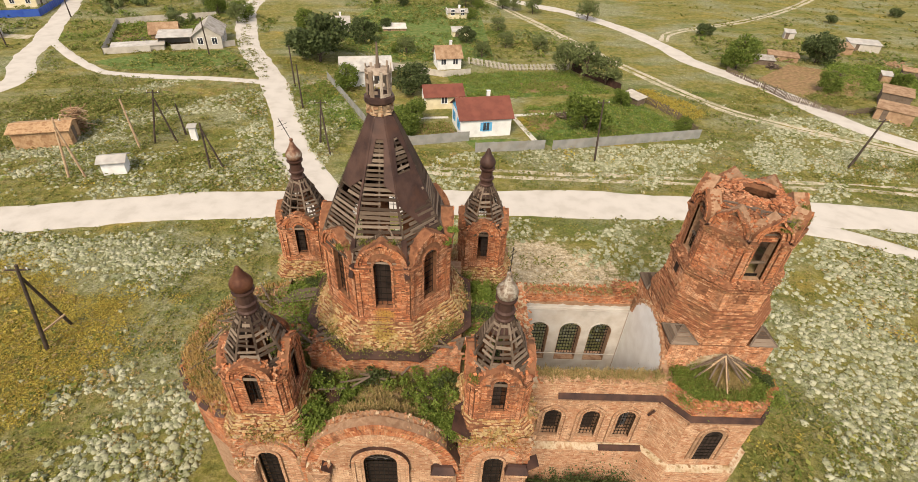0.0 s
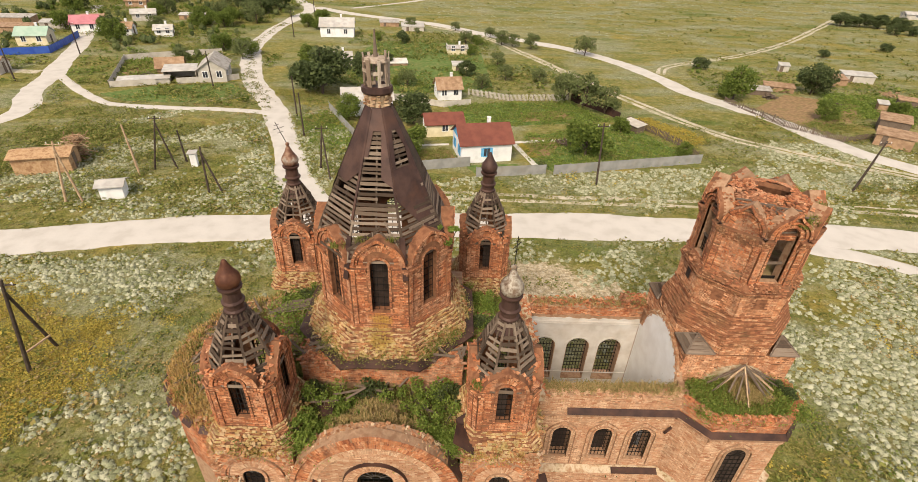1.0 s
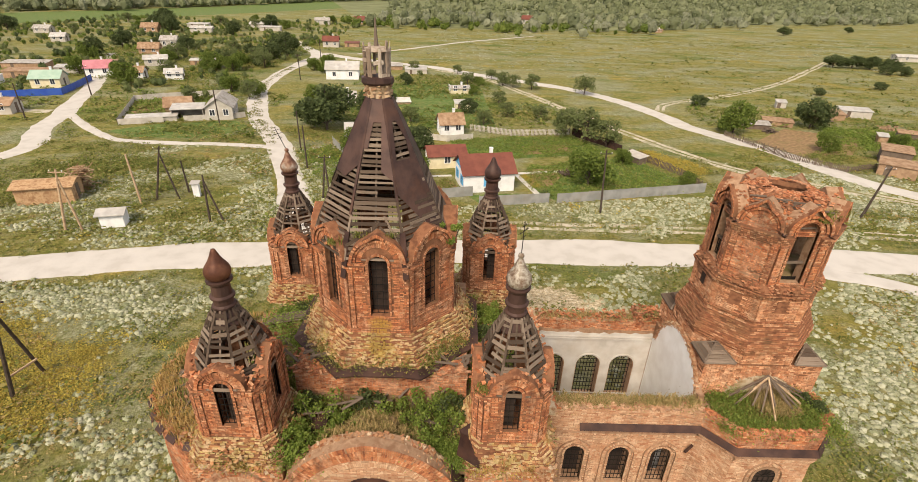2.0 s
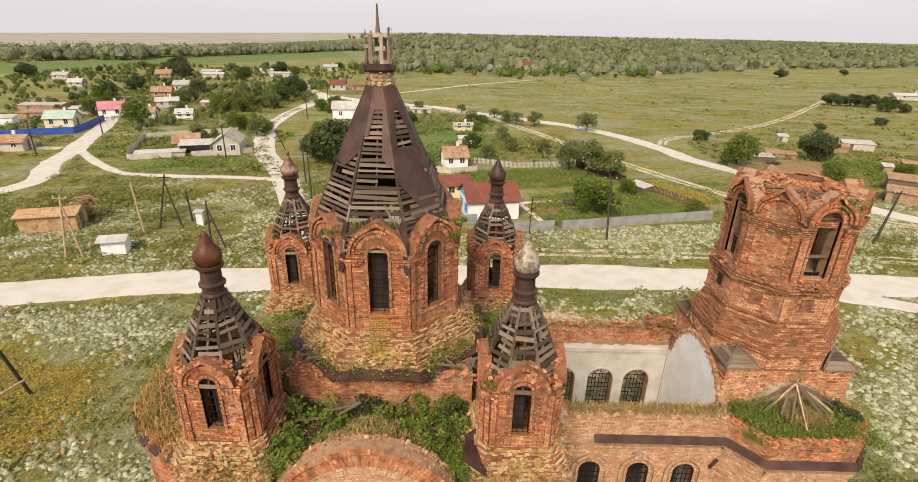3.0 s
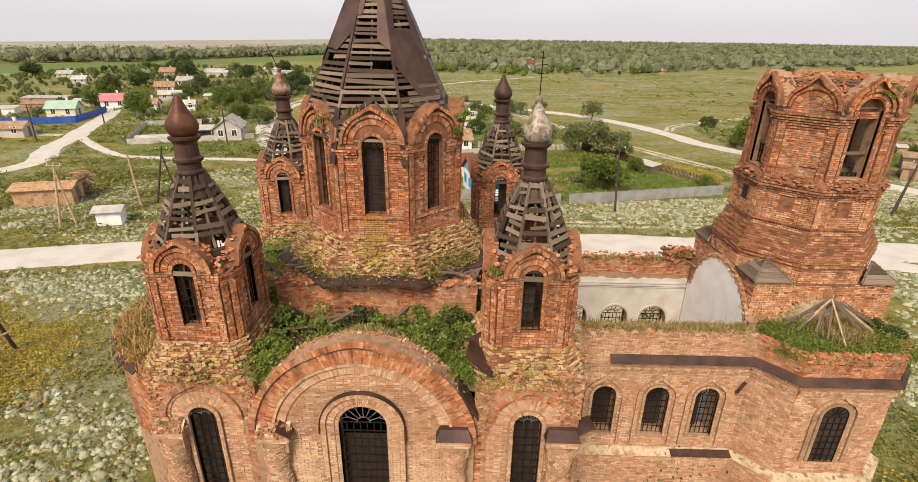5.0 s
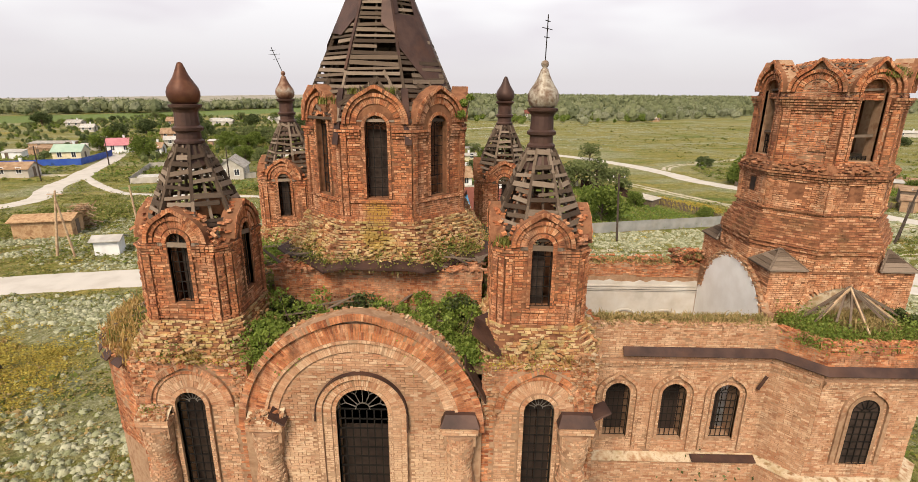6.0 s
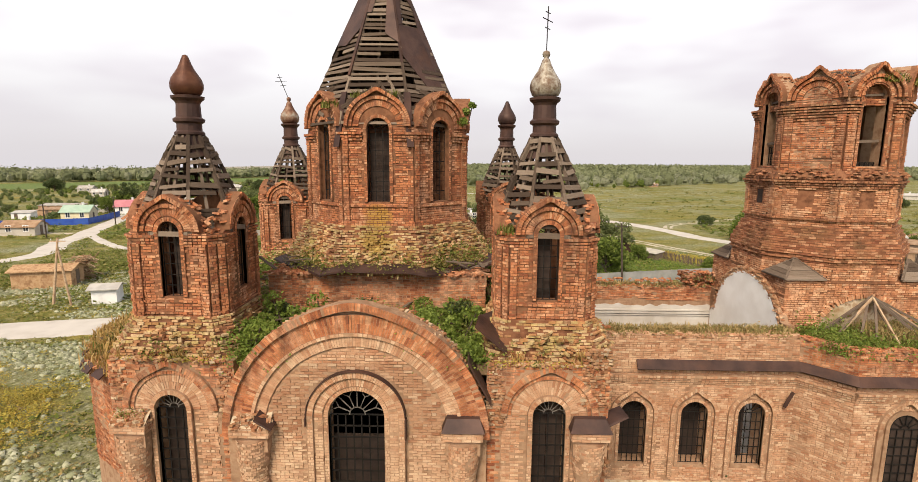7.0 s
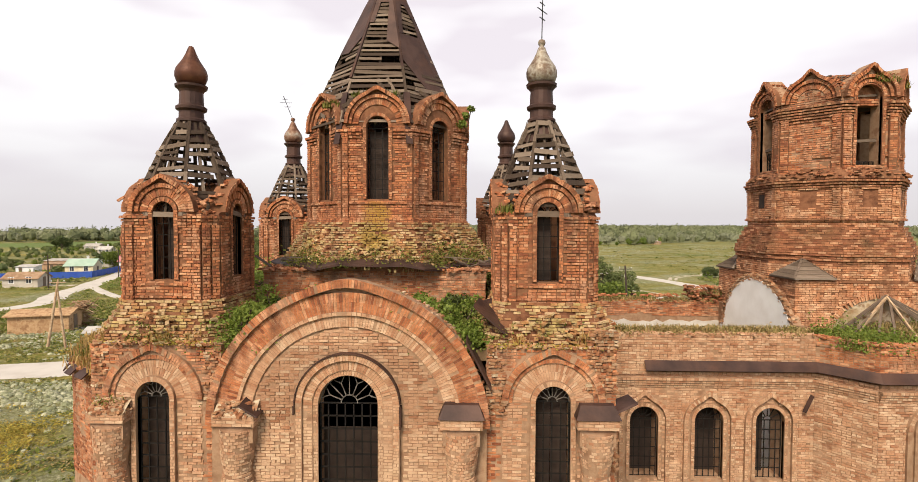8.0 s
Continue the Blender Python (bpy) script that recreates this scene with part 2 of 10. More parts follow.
M_FAN = mat("dull_grey_iron", [(0.10, 0.085, 0.075), (0.20, 0.18, 0.165)], 0.6, 5.0, metal=0.2, per="noise", bump=0.0)
# For real turret boards, and for sheets that stand in for unlit openings.
M_DARK = mat("dark_boards_and_voids", [(0.018, 0.012, 0.010), (0.046, 0.031, 0.025), (0.03, 0.02, 0.017)], 0.8, 1.2, (0.05, 0.032, 0.025), 1.5, 0.4, per="noise")
M_SOIL = mat("bare_earth_and_rubble", [(0.16, 0.105, 0.06), (0.26, 0.18, 0.105), (0.20, 0.15, 0.07)], 0.95, 1.6, (0.13, 0.13, 0.04), 0.8, 0.8, 0.8, 12, per="noise")
M_LEAF = mat("green_leaves", [(0.09, 0.13, 0.022), (0.15, 0.20, 0.038), (0.22, 0.27, 0.058), (0.12, 0.168, 0.032)], 0.7, 1.0, bump=0, translucent=0.42)
M_LEAF_DARK = mat("dark_green_leaves", [(0.05, 0.07, 0.024), (0.08, 0.108, 0.038), (0.11, 0.138, 0.05)], 0.7, 1.0, bump=0, translucent=0.3)
M_LEAF_GREY = mat("grey_green_leaves", [(0.105, 0.13, 0.045), (0.17, 0.20, 0.072), (0.135, 0.16, 0.062)], 0.75, 1.0, bump=0, translucent=0.3)
M_SHRUB = mat("sunlit_shrub_leaves", [(0.12, 0.175, 0.03), (0.20, 0.27, 0.05), (0.29, 0.36, 0.08), (0.15, 0.215, 0.04)], 0.6, 1.0, bump=0, translucent=0.42)
M_BARK = mat("bark", [(0.07, 0.052, 0.04), (0.12, 0.09, 0.07)], 0.95, 6.0, per="noise", bump=0.6)
M_DRY = mat("dry_straw_grass", [(0.34, 0.24, 0.10), (0.46, 0.35, 0.17), (0.27, 0.20, 0.085), (0.20, 0.19, 0.06)], 0.85, 1.0, bump=0, translucent=0.2)
M_GRASS = mat("green_grass", [(0.088, 0.112, 0.022), (0.145, 0.168, 0.034), (0.21, 0.208, 0.05), (0.275, 0.232, 0.075)], 0.85, 1.0, bump=0, translucent=0.2)
M_SAGE = mat("silver_sagebrush", [(0.26, 0.275, 0.17), (0.345, 0.355, 0.24), (0.45, 0.45, 0.335), (0.31, 0.325, 0.205)], 0.85, 1.0, bump=0, translucent=0.2)
M_SAGE_HEART = mat("sagebrush_cushion", [(0.19, 0.205, 0.115), (0.27, 0.285, 0.175), (0.36, 0.365, 0.25), (0.43, 0.43, 0.315)], 0.9, 7.0, bump=0.9, bump_scale=16, fine=0.3)
M_OCHRE = mat("yellow_flowering_weeds", [(0.40, 0.32, 0.06), (0.50, 0.40, 0.085), (0.36, 0.33, 0.07), (0.30, 0.20, 0.04)], 0.85, 1.0, bump=0, translucent=0.25)
M_WEED = mat("mixed_garden_weeds", [(0.115, 0.15, 0.03), (0.17, 0.20, 0.045), (0.24, 0.25, 0.068), (0.30, 0.265, 0.095)], 0.8, 1.0, bump=0, translucent=0.3)
M_STRAW = mat("golden_straw", [(0.42, 0.27, 0.09), (0.52, 0.36, 0.14), (0.34, 0.21, 0.065), (0.46, 0.33, 0.15)], 0.85, 1.0, bump=0, translucent=0.25)
M_BROWNTIN = mat("brown_onion_sheet", [(0.10, 0.046, 0.030), (0.17, 0.085, 0.055), (0.26, 0.17, 0.12), (0.36, 0.32, 0.27)], 0.6, 3.0, (0.09, 0.04, 0.025), 2.0, 0.6, 0.2, 14, metal=0.1, per="noise")


# ---- building kit ----
ORIGIN = {}


class Geo:
    """Collects vertices and faces of one mesh."""

    def __init__(self):
        self.v, self.f = [], []

    def add(self, verts, faces):
        k = len(self.v)
        self.v += [tuple(p) for p in verts]
        self.f += [tuple(i + k for i in f) for f in faces]

    def hexa(self, p):
        """Eight corners: four below (counter-clockwise), four above."""
        self.add(p, [(3, 2, 1, 0), (4, 5, 6, 7), (0, 1, 5, 4), (1, 2, 6, 5), (2, 3, 7, 6), (3, 0, 4, 7)])

    def box(self, lo, hi):
        (a, b, c), (d, e, f) = lo, hi
        self.hexa([(a, b, c), (d, b, c), (d, e, c), (a, e, c), (a, b, f), (d, b, f), (d, e, f), (a, e, f)])

    def obox(self, m, size):
        x, y, z = (s / 2 for s in size)
        self.hexa([m @ Vector(p) for p in ((-x, -y, -z), (x, -y, -z), (x, y, -z), (-x, y, -z), (-x, -y, z), (x, -y, z), (x, y, z), (-x, y, z))])

    def bar(self, a, b, w, h=None):
        """A squared bar from a to b."""
        a, b = Vector(a), Vector(b)
        d = b - a
        q = d.to_track_quat("Y", "Z").to_matrix().to_4x4()
        self.obox(Matrix.Translation((a + b) / 2) @ q, (w, d.length, h or w))

    def rings(self, rings, cap=True):
        """Skin over rings of equally many points."""
        n = len(rings[0])
        k = len(self.v)
        for r in rings:
            self.v += [tuple(p) for p in r]
        for i in range(len(rings) - 1):
            for j in range(n):
                a, b = k + i * n + j, k + i * n + (j + 1) % n
                self.f.append((a, b, b + n, a + n))
        if cap:
            self.f.append(tuple(k + j for j in reversed(range(n))))
            self.f.append(tuple(k + (len(rings) - 1) * n + j for j in range(n)))

    def lathe(self, cx, cy, profile, n=16, turn=0.0, lean=(0, 0)):
        z0 = profile[0][1]
        self.rings([[(cx + lean[0] * (z - z0) + r * math.cos(turn + math.tau * j / n), cy + lean[1] * (z - z0) + r * math.sin(turn + math.tau * j / n), z) for j in range(n)] for r, z in profile])

    def prism(self, poly, z0, z1):
        self.rings([[(x, y, z0) for x, y in poly], [(x, y, z1) for x, y in poly]])


def mesh_from(name, verts, faces, material, shift=(0, 0, 0)):
    me = bpy.data.meshes.new(name)
    v = np.asarray(verts, dtype=np.float32).reshape(-1, 3) - np.asarray(shift, dtype=np.float32)
    if isinstance(faces, np.ndarray):
        k = faces.shape[1]
        me.vertices.add(len(v))
        me.vertices.foreach_set("co", v.ravel())
        me.loops.add(faces.size)
        me.loops.foreach_set("vertex_index", faces.astype(np.int32).ravel())
        me.polygons.add(len(faces))
        me.polygons.foreach_set("loop_start", np.arange(0, faces.size, k, dtype=np.int32))
        me.polygons.foreach_set("loop_total", np.full(len(faces), k, dtype=np.int32))
        me.update(calc_edges=True)
        me.shade_flat()
    else:
        me.from_pydata(v.tolist(), [], faces)
    me.materials.append(material)
    return me


def thing(name, label="", category="", group="", kind="", at=(0, 0, 0)):
    """An Empty at the thing's base, to which its parts are given in world places."""
    ob = new(name)
    ob.empty_display_size = 0.3
    ob.location = at
    ORIGIN[ob] = Vector(at)
    return tagged(ob, label, category, group, kind)


def part(name, geo, material, parent, label="", smooth=False, kind=""):
    shift = ORIGIN.get(parent, Vector((0, 0, 0)))
    if isinstance(geo, bmesh.types.BMesh):
        bmesh.ops.translate(geo, verts=geo.verts, vec=-shift)
        me = bpy.data.meshes.new(name)
        geo.to_mesh(me)
        geo.free()
        me.materials.append(material)
    else:
        me = mesh_from(name, geo.v, geo.f, material, shift)
    if smooth:
        me.polygons.foreach_set("use_smooth", [True] * len(me.polygons))
    ob = new(name, me)
    ob.parent = parent
    ORIGIN[ob] = shift
    return tagged(ob, label, kind=kind)


def solo(name, geo, material, label="", category="", group="", kind="", smooth=False):
    """A top-level thing or piece of the setting that is a single mesh."""
    v, f = (geo.v, geo.f) if isinstance(geo, Geo) else geo
    me = mesh_from(name, v, f, material)
    if smooth:
        me.polygons.foreach_set("use_smooth", [True] * len(me.polygons))
    return tagged(new(name, me), label, category, group, kind)


def frame_at(origin, u, normal):
    """u to the right, v up, w outwards."""
    u, w = Vector(u).normalized(), Vector(normal).normalized()
    v = w.cross(u)
    m = Matrix((u, v, w)).transposed().to_4x4()
    return Matrix.Translation(origin) @ m


def arch(cu, half, v0, vc, n=14, tip=0.0, rise=1.0):
    """Outline of a round-headed opening, counter-clockwise; tip: height of a keel point."""
    pts = [(cu - half, v0), (cu + half, v0)]
    for i in range(n + 1):
        a = math.pi * i / n
        pts.append((cu + half * math.cos(a), vc + rise * half * math.sin(a) + tip * math.exp(-((a - math.pi / 2) / 0.22) ** 2)))
    return pts


def slab(m, outline, holes, thick, bm=None):
    """A thick wall panel with openings through it."""
    bm = bm or bmesh.new()
    tmp = bmesh.new()
    edges = []
    for loop in (outline, *holes):
        vs = [tmp.verts.new((u, v, 0)) for u, v in loop]
        edges += [tmp.edges.new((vs[i], vs[(i + 1) % len(vs)])) for i in range(len(vs))]
    bmesh.ops.triangle_fill(tmp, use_beauty=True, use_dissolve=False, edges=edges)
    faces = list(tmp.faces)
    for f in faces:
        f.normal_update()
        if f.normal.z < 0:
            f.normal_flip()
    back = bmesh.ops.duplicate(tmp, geom=faces)["geom"]
    bf = [g for g in back if isinstance(g, bmesh.types.BMFace)]
    bv = [g for g in back if isinstance(g, bmesh.types.BMVert)]
    bmesh.ops.translate(tmp, verts=bv, vec=(0, 0, -thick))
    bmesh.ops.reverse_faces(tmp, faces=bf)
    for loop in (outline, *holes):
        n = len(loop)
        fr = [tmp.verts.new((u, v, 0)) for u, v in loop]
        bk = [tmp.verts.new((u, v, -thick)) for u, v in loop]
        for i in range(n):
            j = (i + 1) % n
            tmp.faces.new((fr[i], bk[i], bk[j], fr[j]))
    bmesh.ops.remove_doubles(tmp, verts=tmp.verts, dist=0.0004)
    bmesh.ops.recalc_face_normals(tmp, faces=tmp.faces)
    bmesh.ops.transform(tmp, matrix=m, verts=tmp.verts)
    me = bpy.data.meshes.new("tmp")
    tmp.to_mesh(me)
    tmp.free()
    bm.from_mesh(me)
    bpy.data.meshes.remove(me)
    return bm


def inside(poly, p):
    """Which points of p (n, 2) lie in the polygon."""
    x, y = p[:, 0], p[:, 1]
    r = np.zeros(len(p), bool)
    q = np.asarray(poly)
    for (x0, y0), (x1, y1) in zip(q, np.roll(q, -1, 0)):
        with np.errstate(divide="ignore", invalid="ignore"):
            r ^= ((y0 > y) != (y1 > y)) & (x < (x1 - x0) * (y - y0) / (y1 - y0) + x0)
    return r


RNG = np.random.default_rng(7)


def decay(p, size, seed=0.0):
    """A smooth field of about -1 to 1 over points of the world, for worn patches."""
    q = np.asarray(p) / size + seed
    i = np.floor(q).astype(np.int64)
    t = q - i
    t = t * t * (3 - 2 * t)
    out = 0.0
    for dx in (0, 1):
        for dy in (0, 1):
            for dz in (0, 1):
                h = ((i[:, 0] + dx) * 73856093) ^ ((i[:, 1] + dy) * 19349663) ^ ((i[:, 2] + dz) * 83492791)
                h = (h ^ (h >> 13)) * 1274126177 & 0x7FFFFFFF
                w = (t[:, 0] if dx else 1 - t[:, 0]) * (t[:, 1] if dy else 1 - t[:, 1]) * (t[:, 2] if dz else 1 - t[:, 2])
                out = out + w * (h % 10007 / 5003.0 - 1)
    return out


PIECE = {}


def brick_piece(parent, name, material, m, a0, a1, b0, b1, d):
    """One brick as an object of its own, on a mesh that all such bricks share."""
    if material not in PIECE:
        g = Geo()
        e = 0.48
        g.hexa([(-0.5, -0.5, -0.5), (0.5, -0.5, -0.5), (0.5, 0.5, -0.5), (-0.5, 0.5, -0.5), (-0.49, -e, 0.5), (0.49, -e, 0.5), (0.49, e, 0.5), (-0.49, e, 0.5)])
        PIECE[material] = mesh_from(name, g.v, g.f, material)
    ob = new(name, PIECE[material])
    ob.parent = parent
    ob.matrix_basis = Matrix.Translation(-ORIGIN[parent]) @ m @ Matrix.Translation(((a0 + a1) / 2, (b0 + b1) / 2, (d - 0.02) / 2)) @ Matrix.Diagonal((a1 - a0, b1 - b0, d + 0.02, 1))


class Bricks:
    """Bricks laid on faces, each a piece proud of its bed by a few millimetres."""

    def __init__(self):
        self.b = []

    def lay(self, m, outline, holes=(), gone=0.02, proud=0.03, lx=0.262, lz=0.083, keep=None, base=0.0, single=None):
        o = np.asarray(outline)
        (u0, v0), (u1, v1) = o.min(0), o.max(0)
        rows = []
        for i in range(int((v1 - v0) / lz) + 1):
            start = u0 - (lx / 2 if i % 2 else 0) + RNG.uniform(-0.02, 0.02)
            us = np.arange(start, u1, lx / 2 if i % 4 == 3 else lx)
            w = lx / 2 if i % 4 == 3 else lx
            rows.append(np.stack([us, np.full(len(us), v0 + i * lz), np.full(len(us), w)], 1))
        r = np.concatenate(rows)
        a0, a1 = np.maximum(r[:, 0] + RNG.uniform(0.003, 0.018, len(r)), u0), np.minimum(r[:, 0] + r[:, 2] - RNG.uniform(0.003, 0.014, len(r)), u1)
        b0, b1 = r[:, 1] + RNG.uniform(0.004, 0.014, len(r)), np.minimum(r[:, 1] + lz - RNG.uniform(0.003, 0.012, len(r)), v1)
        mm = np.array(m)
        worn = np.stack([(a0 + a1) / 2, (b0 + b1) / 2, np.zeros(len(r))], 1) @ mm[:3, :3].T + mm[:3, 3]
        worn = decay(worn, 0.85) + 0.6 * decay(worn, 0.3, 7.0)
        gone = gone + np.where(worn > 0.62, 0.28, 0.0)
        ok = (a1 - a0 > 0.04) & (b1 - b0 > 0.02) & (RNG.random(len(r)) > gone)
        c = np.stack([(a0 + a1) / 2, (b0 + b1) / 2], 1)
        for du, dv in ((0, 0), (-0.42, -0.4), (0.42, -0.4), (0.42, 0.4), (-0.42, 0.4)):
            p = c + np.stack([du * (a1 - a0), dv * (b1 - b0)], 1)
            ok &= inside(outline, p)
            for h in holes:
                ok &= ~inside(h, p)
        if keep is not None:
            ok &= keep(c)
        a0, a1, b0, b1, worn = a0[ok], a1[ok], b0[ok], b1[ok], worn[ok]
        d = base + proud * RNG.uniform(0.25, 1.0, len(a0)) * np.clip(1.1 - 0.7 * worn, 0.15, 1.35)
        z = np.full(len(a0), base - 0.02)
        t = RNG.uniform(0, 0.006, len(a0))
        if single:
            parent, name, material, pick = single
            own = pick(np.stack([(a0 + a1) / 2, (b0 + b1) / 2], 1))
            for i in np.nonzero(own)[0]:
                brick_piece(parent, name, material, m, a0[i], a1[i], b0[i], b1[i], d[i])
            rest = ~own
            a0, a1, b0, b1, d, z, t = a0[rest], a1[rest], b0[rest], b1[rest], d[rest], z[rest], t[rest]
        cor = np.stack([np.stack(k, 1) for k in ((a0, b0, z), (a1, b0, z), (a1, b1, z), (a0, b1, z), (a0 + t, b0 + t, d), (a1 - t, b0 + t, d), (a1 - t, b1 - t, d), (a0 + t, b1 - t, d))], 1)
        wear = min(0.006, 0.28 * proud)
        cor[:, 4:, :2] += RNG.uniform(-wear, wear, (len(a0), 4, 2))
        cor[:, 4:, 2] -= wear * RNG.random((len(a0), 4)) ** 2 * 1.5
        self.b.append(cor @ mm[:3, :3].T + mm[:3, 3])

    def ring(self, m, cu, cv, r0, r1, a0=0.0, a1=math.pi, proud=0.012, lz=0.078, base=0.0, gone=0.02, tip=0.0):
        """A band of bricks on end round an arch."""
        n = max(4, int((a1 - a0) * r1 / lz))
        cor = []
        for i in range(n):
            if RNG.random() < gone:
                continue
            s, e = a0 + (a1 - a0) * (i + 0.08) / n, a0 + (a1 - a0) * (i + 0.92) / n
            d, z = base + 1.6 * proud * RNG.uniform(0.1, 1.0), base - 0.03

            def P(r, a, w):
                k = tip * math.exp(-((a - math.pi / 2) / 0.22) ** 2)
                return (cu + r * math.cos(a), cv + r * math.sin(a) + k, w)
            cor.append([P(r0, e, z), P(r0, s, z), P(r1, s, z), P(r1, e, z), P(r0, e, d), P(r0, s, d), P(r1, s, d), P(r1, e, d)])
        if cor:
            mm = np.array(m)
            self.b.append(np.asarray(cor) @ mm[:3, :3].T + mm[:3, 3])

    def loose(self, pts, spread=0.12, size=(0.25, 0.12, 0.07), tilt=0.6):
        """Loose bricks lying about the given points."""
        for p in pts:
            s = [k * RNG.uniform(0.55, 1.05) for k in size]
            mm = pose(p[0] + RNG.normal(0, spread), p[1] + RNG.normal(0, spread), p[2] + s[2] * 0.3, RNG.normal(0, 25 * tilt), RNG.normal(0, 25 * tilt), RNG.uniform(0, 360))
            x, y, z = (k / 2 for k in s)
            c = np.array([(-x, -y, -z), (x, -y, -z), (x, y, -z), (-x, y, -z), (-x, -y, z), (x, -y, z), (x, y, z), (-x, y, z)])
            q = np.array(mm)
            self.b.append((c @ q[:3, :3].T + q[:3, 3])[None])

    def courses(self, pts, z, h, out, closed=False, gone=0.03):
        """A string course of headers along a plan line, standing out to its right-hand side."""
        pts = [Vector((*p, 0)) for p in pts]
        for i in range(len(pts) - (0 if closed else 1)):
            a, b = pts[i], pts[(i + 1) % len(pts)]
            d = b - a
            if d.length < 0.05:
                continue
            m = frame_at((a.x, a.y, z), d, Vector((d.y, -d.x, 0)))
            self.lay(m, [(0, 0), (d.length, 0), (d.length, h), (0, h)], gone=gone, proud=0.02, base=out, lx=0.135, lz=h)

    def geo(self, shift=(0, 0, 0)):
        c = np.concatenate(self.b)
        n = len(c)
        f = np.array([(4, 5, 6, 7), (0, 1, 5, 4), (1, 2, 6, 5), (2, 3, 7, 6), (3, 0, 4, 7)])
        return c.reshape(-1, 3), (f[None] + 8 * np.arange(n)[:, None, None]).reshape(-1, 4)

    def part(self, name, material, parent, label=""):
        v, f = self.geo()
        me = mesh_from(name, v, f, material, ORIGIN.get(parent, Vector((0, 0, 0))))
        ob = new(name, me)
        ob.parent = parent
        return tagged(ob, label, kind="stuff")


def octagon(cx, cy, a, n=8):
    """Corners of a regular octagon with apothem a, first the west end of its south side, counter-clockwise."""
    r = a / math.cos(math.pi / 8)
    return [(cx + r * math.cos(math.radians(-112.5 + 45 * k)), cy + r * math.sin(math.radians(-112.5 + 45 * k))) for k in range(n)]


def chamfered(cx, cy, a, c):
    """A square of half-width a with its corners cut by c, from the west end of the south side, counter-clockwise."""
    return [(cx - a + c, cy - a), (cx + a - c, cy - a), (cx + a, cy - a + c), (cx + a, cy + a - c), (cx + a - c, cy + a), (cx - a + c, cy + a), (cx - a, cy + a - c), (cx - a, cy - a + c)]


def sides(poly, z):
    """A frame, length and index for every side of a plan polygon."""
    for i in range(len(poly)):
        (x0, y0), (x1, y1) = poly[i], poly[(i + 1) % len(poly)]
        d = Vector((x1 - x0, y1 - y0, 0))
        yield i, frame_at((x0, y0, z), d, (d.y, -d.x, 0)), d.length


def grille(g, m, cu, half, v0, vc, w=-0.15, nv=4, nh=8, r=0.012, fan=True):
    """Iron bars in a round-headed opening."""
    def P(u, v):
        return m @ Vector((u, v, w))
    for i in range(nv + 1):
        u = cu - half + 2 * half * i / nv
        u = min(max(u, cu - half + 0.015), cu + half - 0.015)
        g.bar(P(u, v0), P(u, vc), 2 * r)
    for j in range(nh + 1):
        v = v0 + (vc - v0) * j / nh
        g.bar(P(cu - half, v), P(cu + half, v), 2 * r)
    if fan == "own":
        return
    if fan:
        for k in range(1, 6):
            a = math.pi * k / 6
            g.bar(P(cu + half * 0.3 * math.cos(a), vc + half * 0.3 * math.sin(a)), P(cu + half * math.cos(a), vc + half * math.sin(a)), 1.7 * r)
        for rr in (0.3, 0.97):
            for k in range(8):
                a, b = math.pi * k / 8, math.pi * (k + 1) / 8
                g.bar(P(cu + rr * half * math.cos(a), vc + rr * half * math.sin(a)), P(cu + rr * half * math.cos(b), vc + rr * half * math.sin(b)), 1.7 * r)



def fan_head(g, m, cu, half, vc, w, r):
    """Sunburst of bars with scrolls in a window's round head."""
    def P(rr, a):
        return m @ Vector((cu + rr * half * math.cos(a), vc + rr * half * math.sin(a), w))
    for k in range(1, 8):
        a = math.pi * k / 8
        g.bar(P(0.28, a), P(0.72 if k % 2 else 0.97, a), 1.7 * r)
        if k % 2:
            for s in (-1, 1):
                g.bar(P(0.72, a), P(0.93, a + s * 0.2), 1.5 * r)
    for rr in (0.28, 0.97):
        for k in range(10):
            g.bar(P(rr, math.pi * k / 10), P(rr, math.pi * (k + 1) / 10), 1.7 * r)


def lerp(a, b, t):
    return a + (b - a) * t


# ---- the ruined brick church ----
CX, CY = -3.05, 20.5
church = thing("church", "ruined red-brick church with tent roofs, onion domes and a roofless nave", "church", at=(CX, CY, 0))


def band(g, m, cu, cv, r0, r1, w0, w1, a0=0.0, a1=math.pi, n=28, tip=0.0):
    """A solid arch ring between two radii, from w0 to w1 along the wall's normal."""
    def P(r, a, w):
        return m @ Vector((cu + r * math.cos(a), cv + r * math.sin(a) + tip * math.exp(-((a - math.pi / 2) / 0.22) ** 2), w))
    g.rings([[P(r0, a, w0), P(r1, a, w0), P(r1, a, w1), P(r0, a, w1)] for a in [a0 + (a1 - a0) * i / n for i in range(n + 1)]])


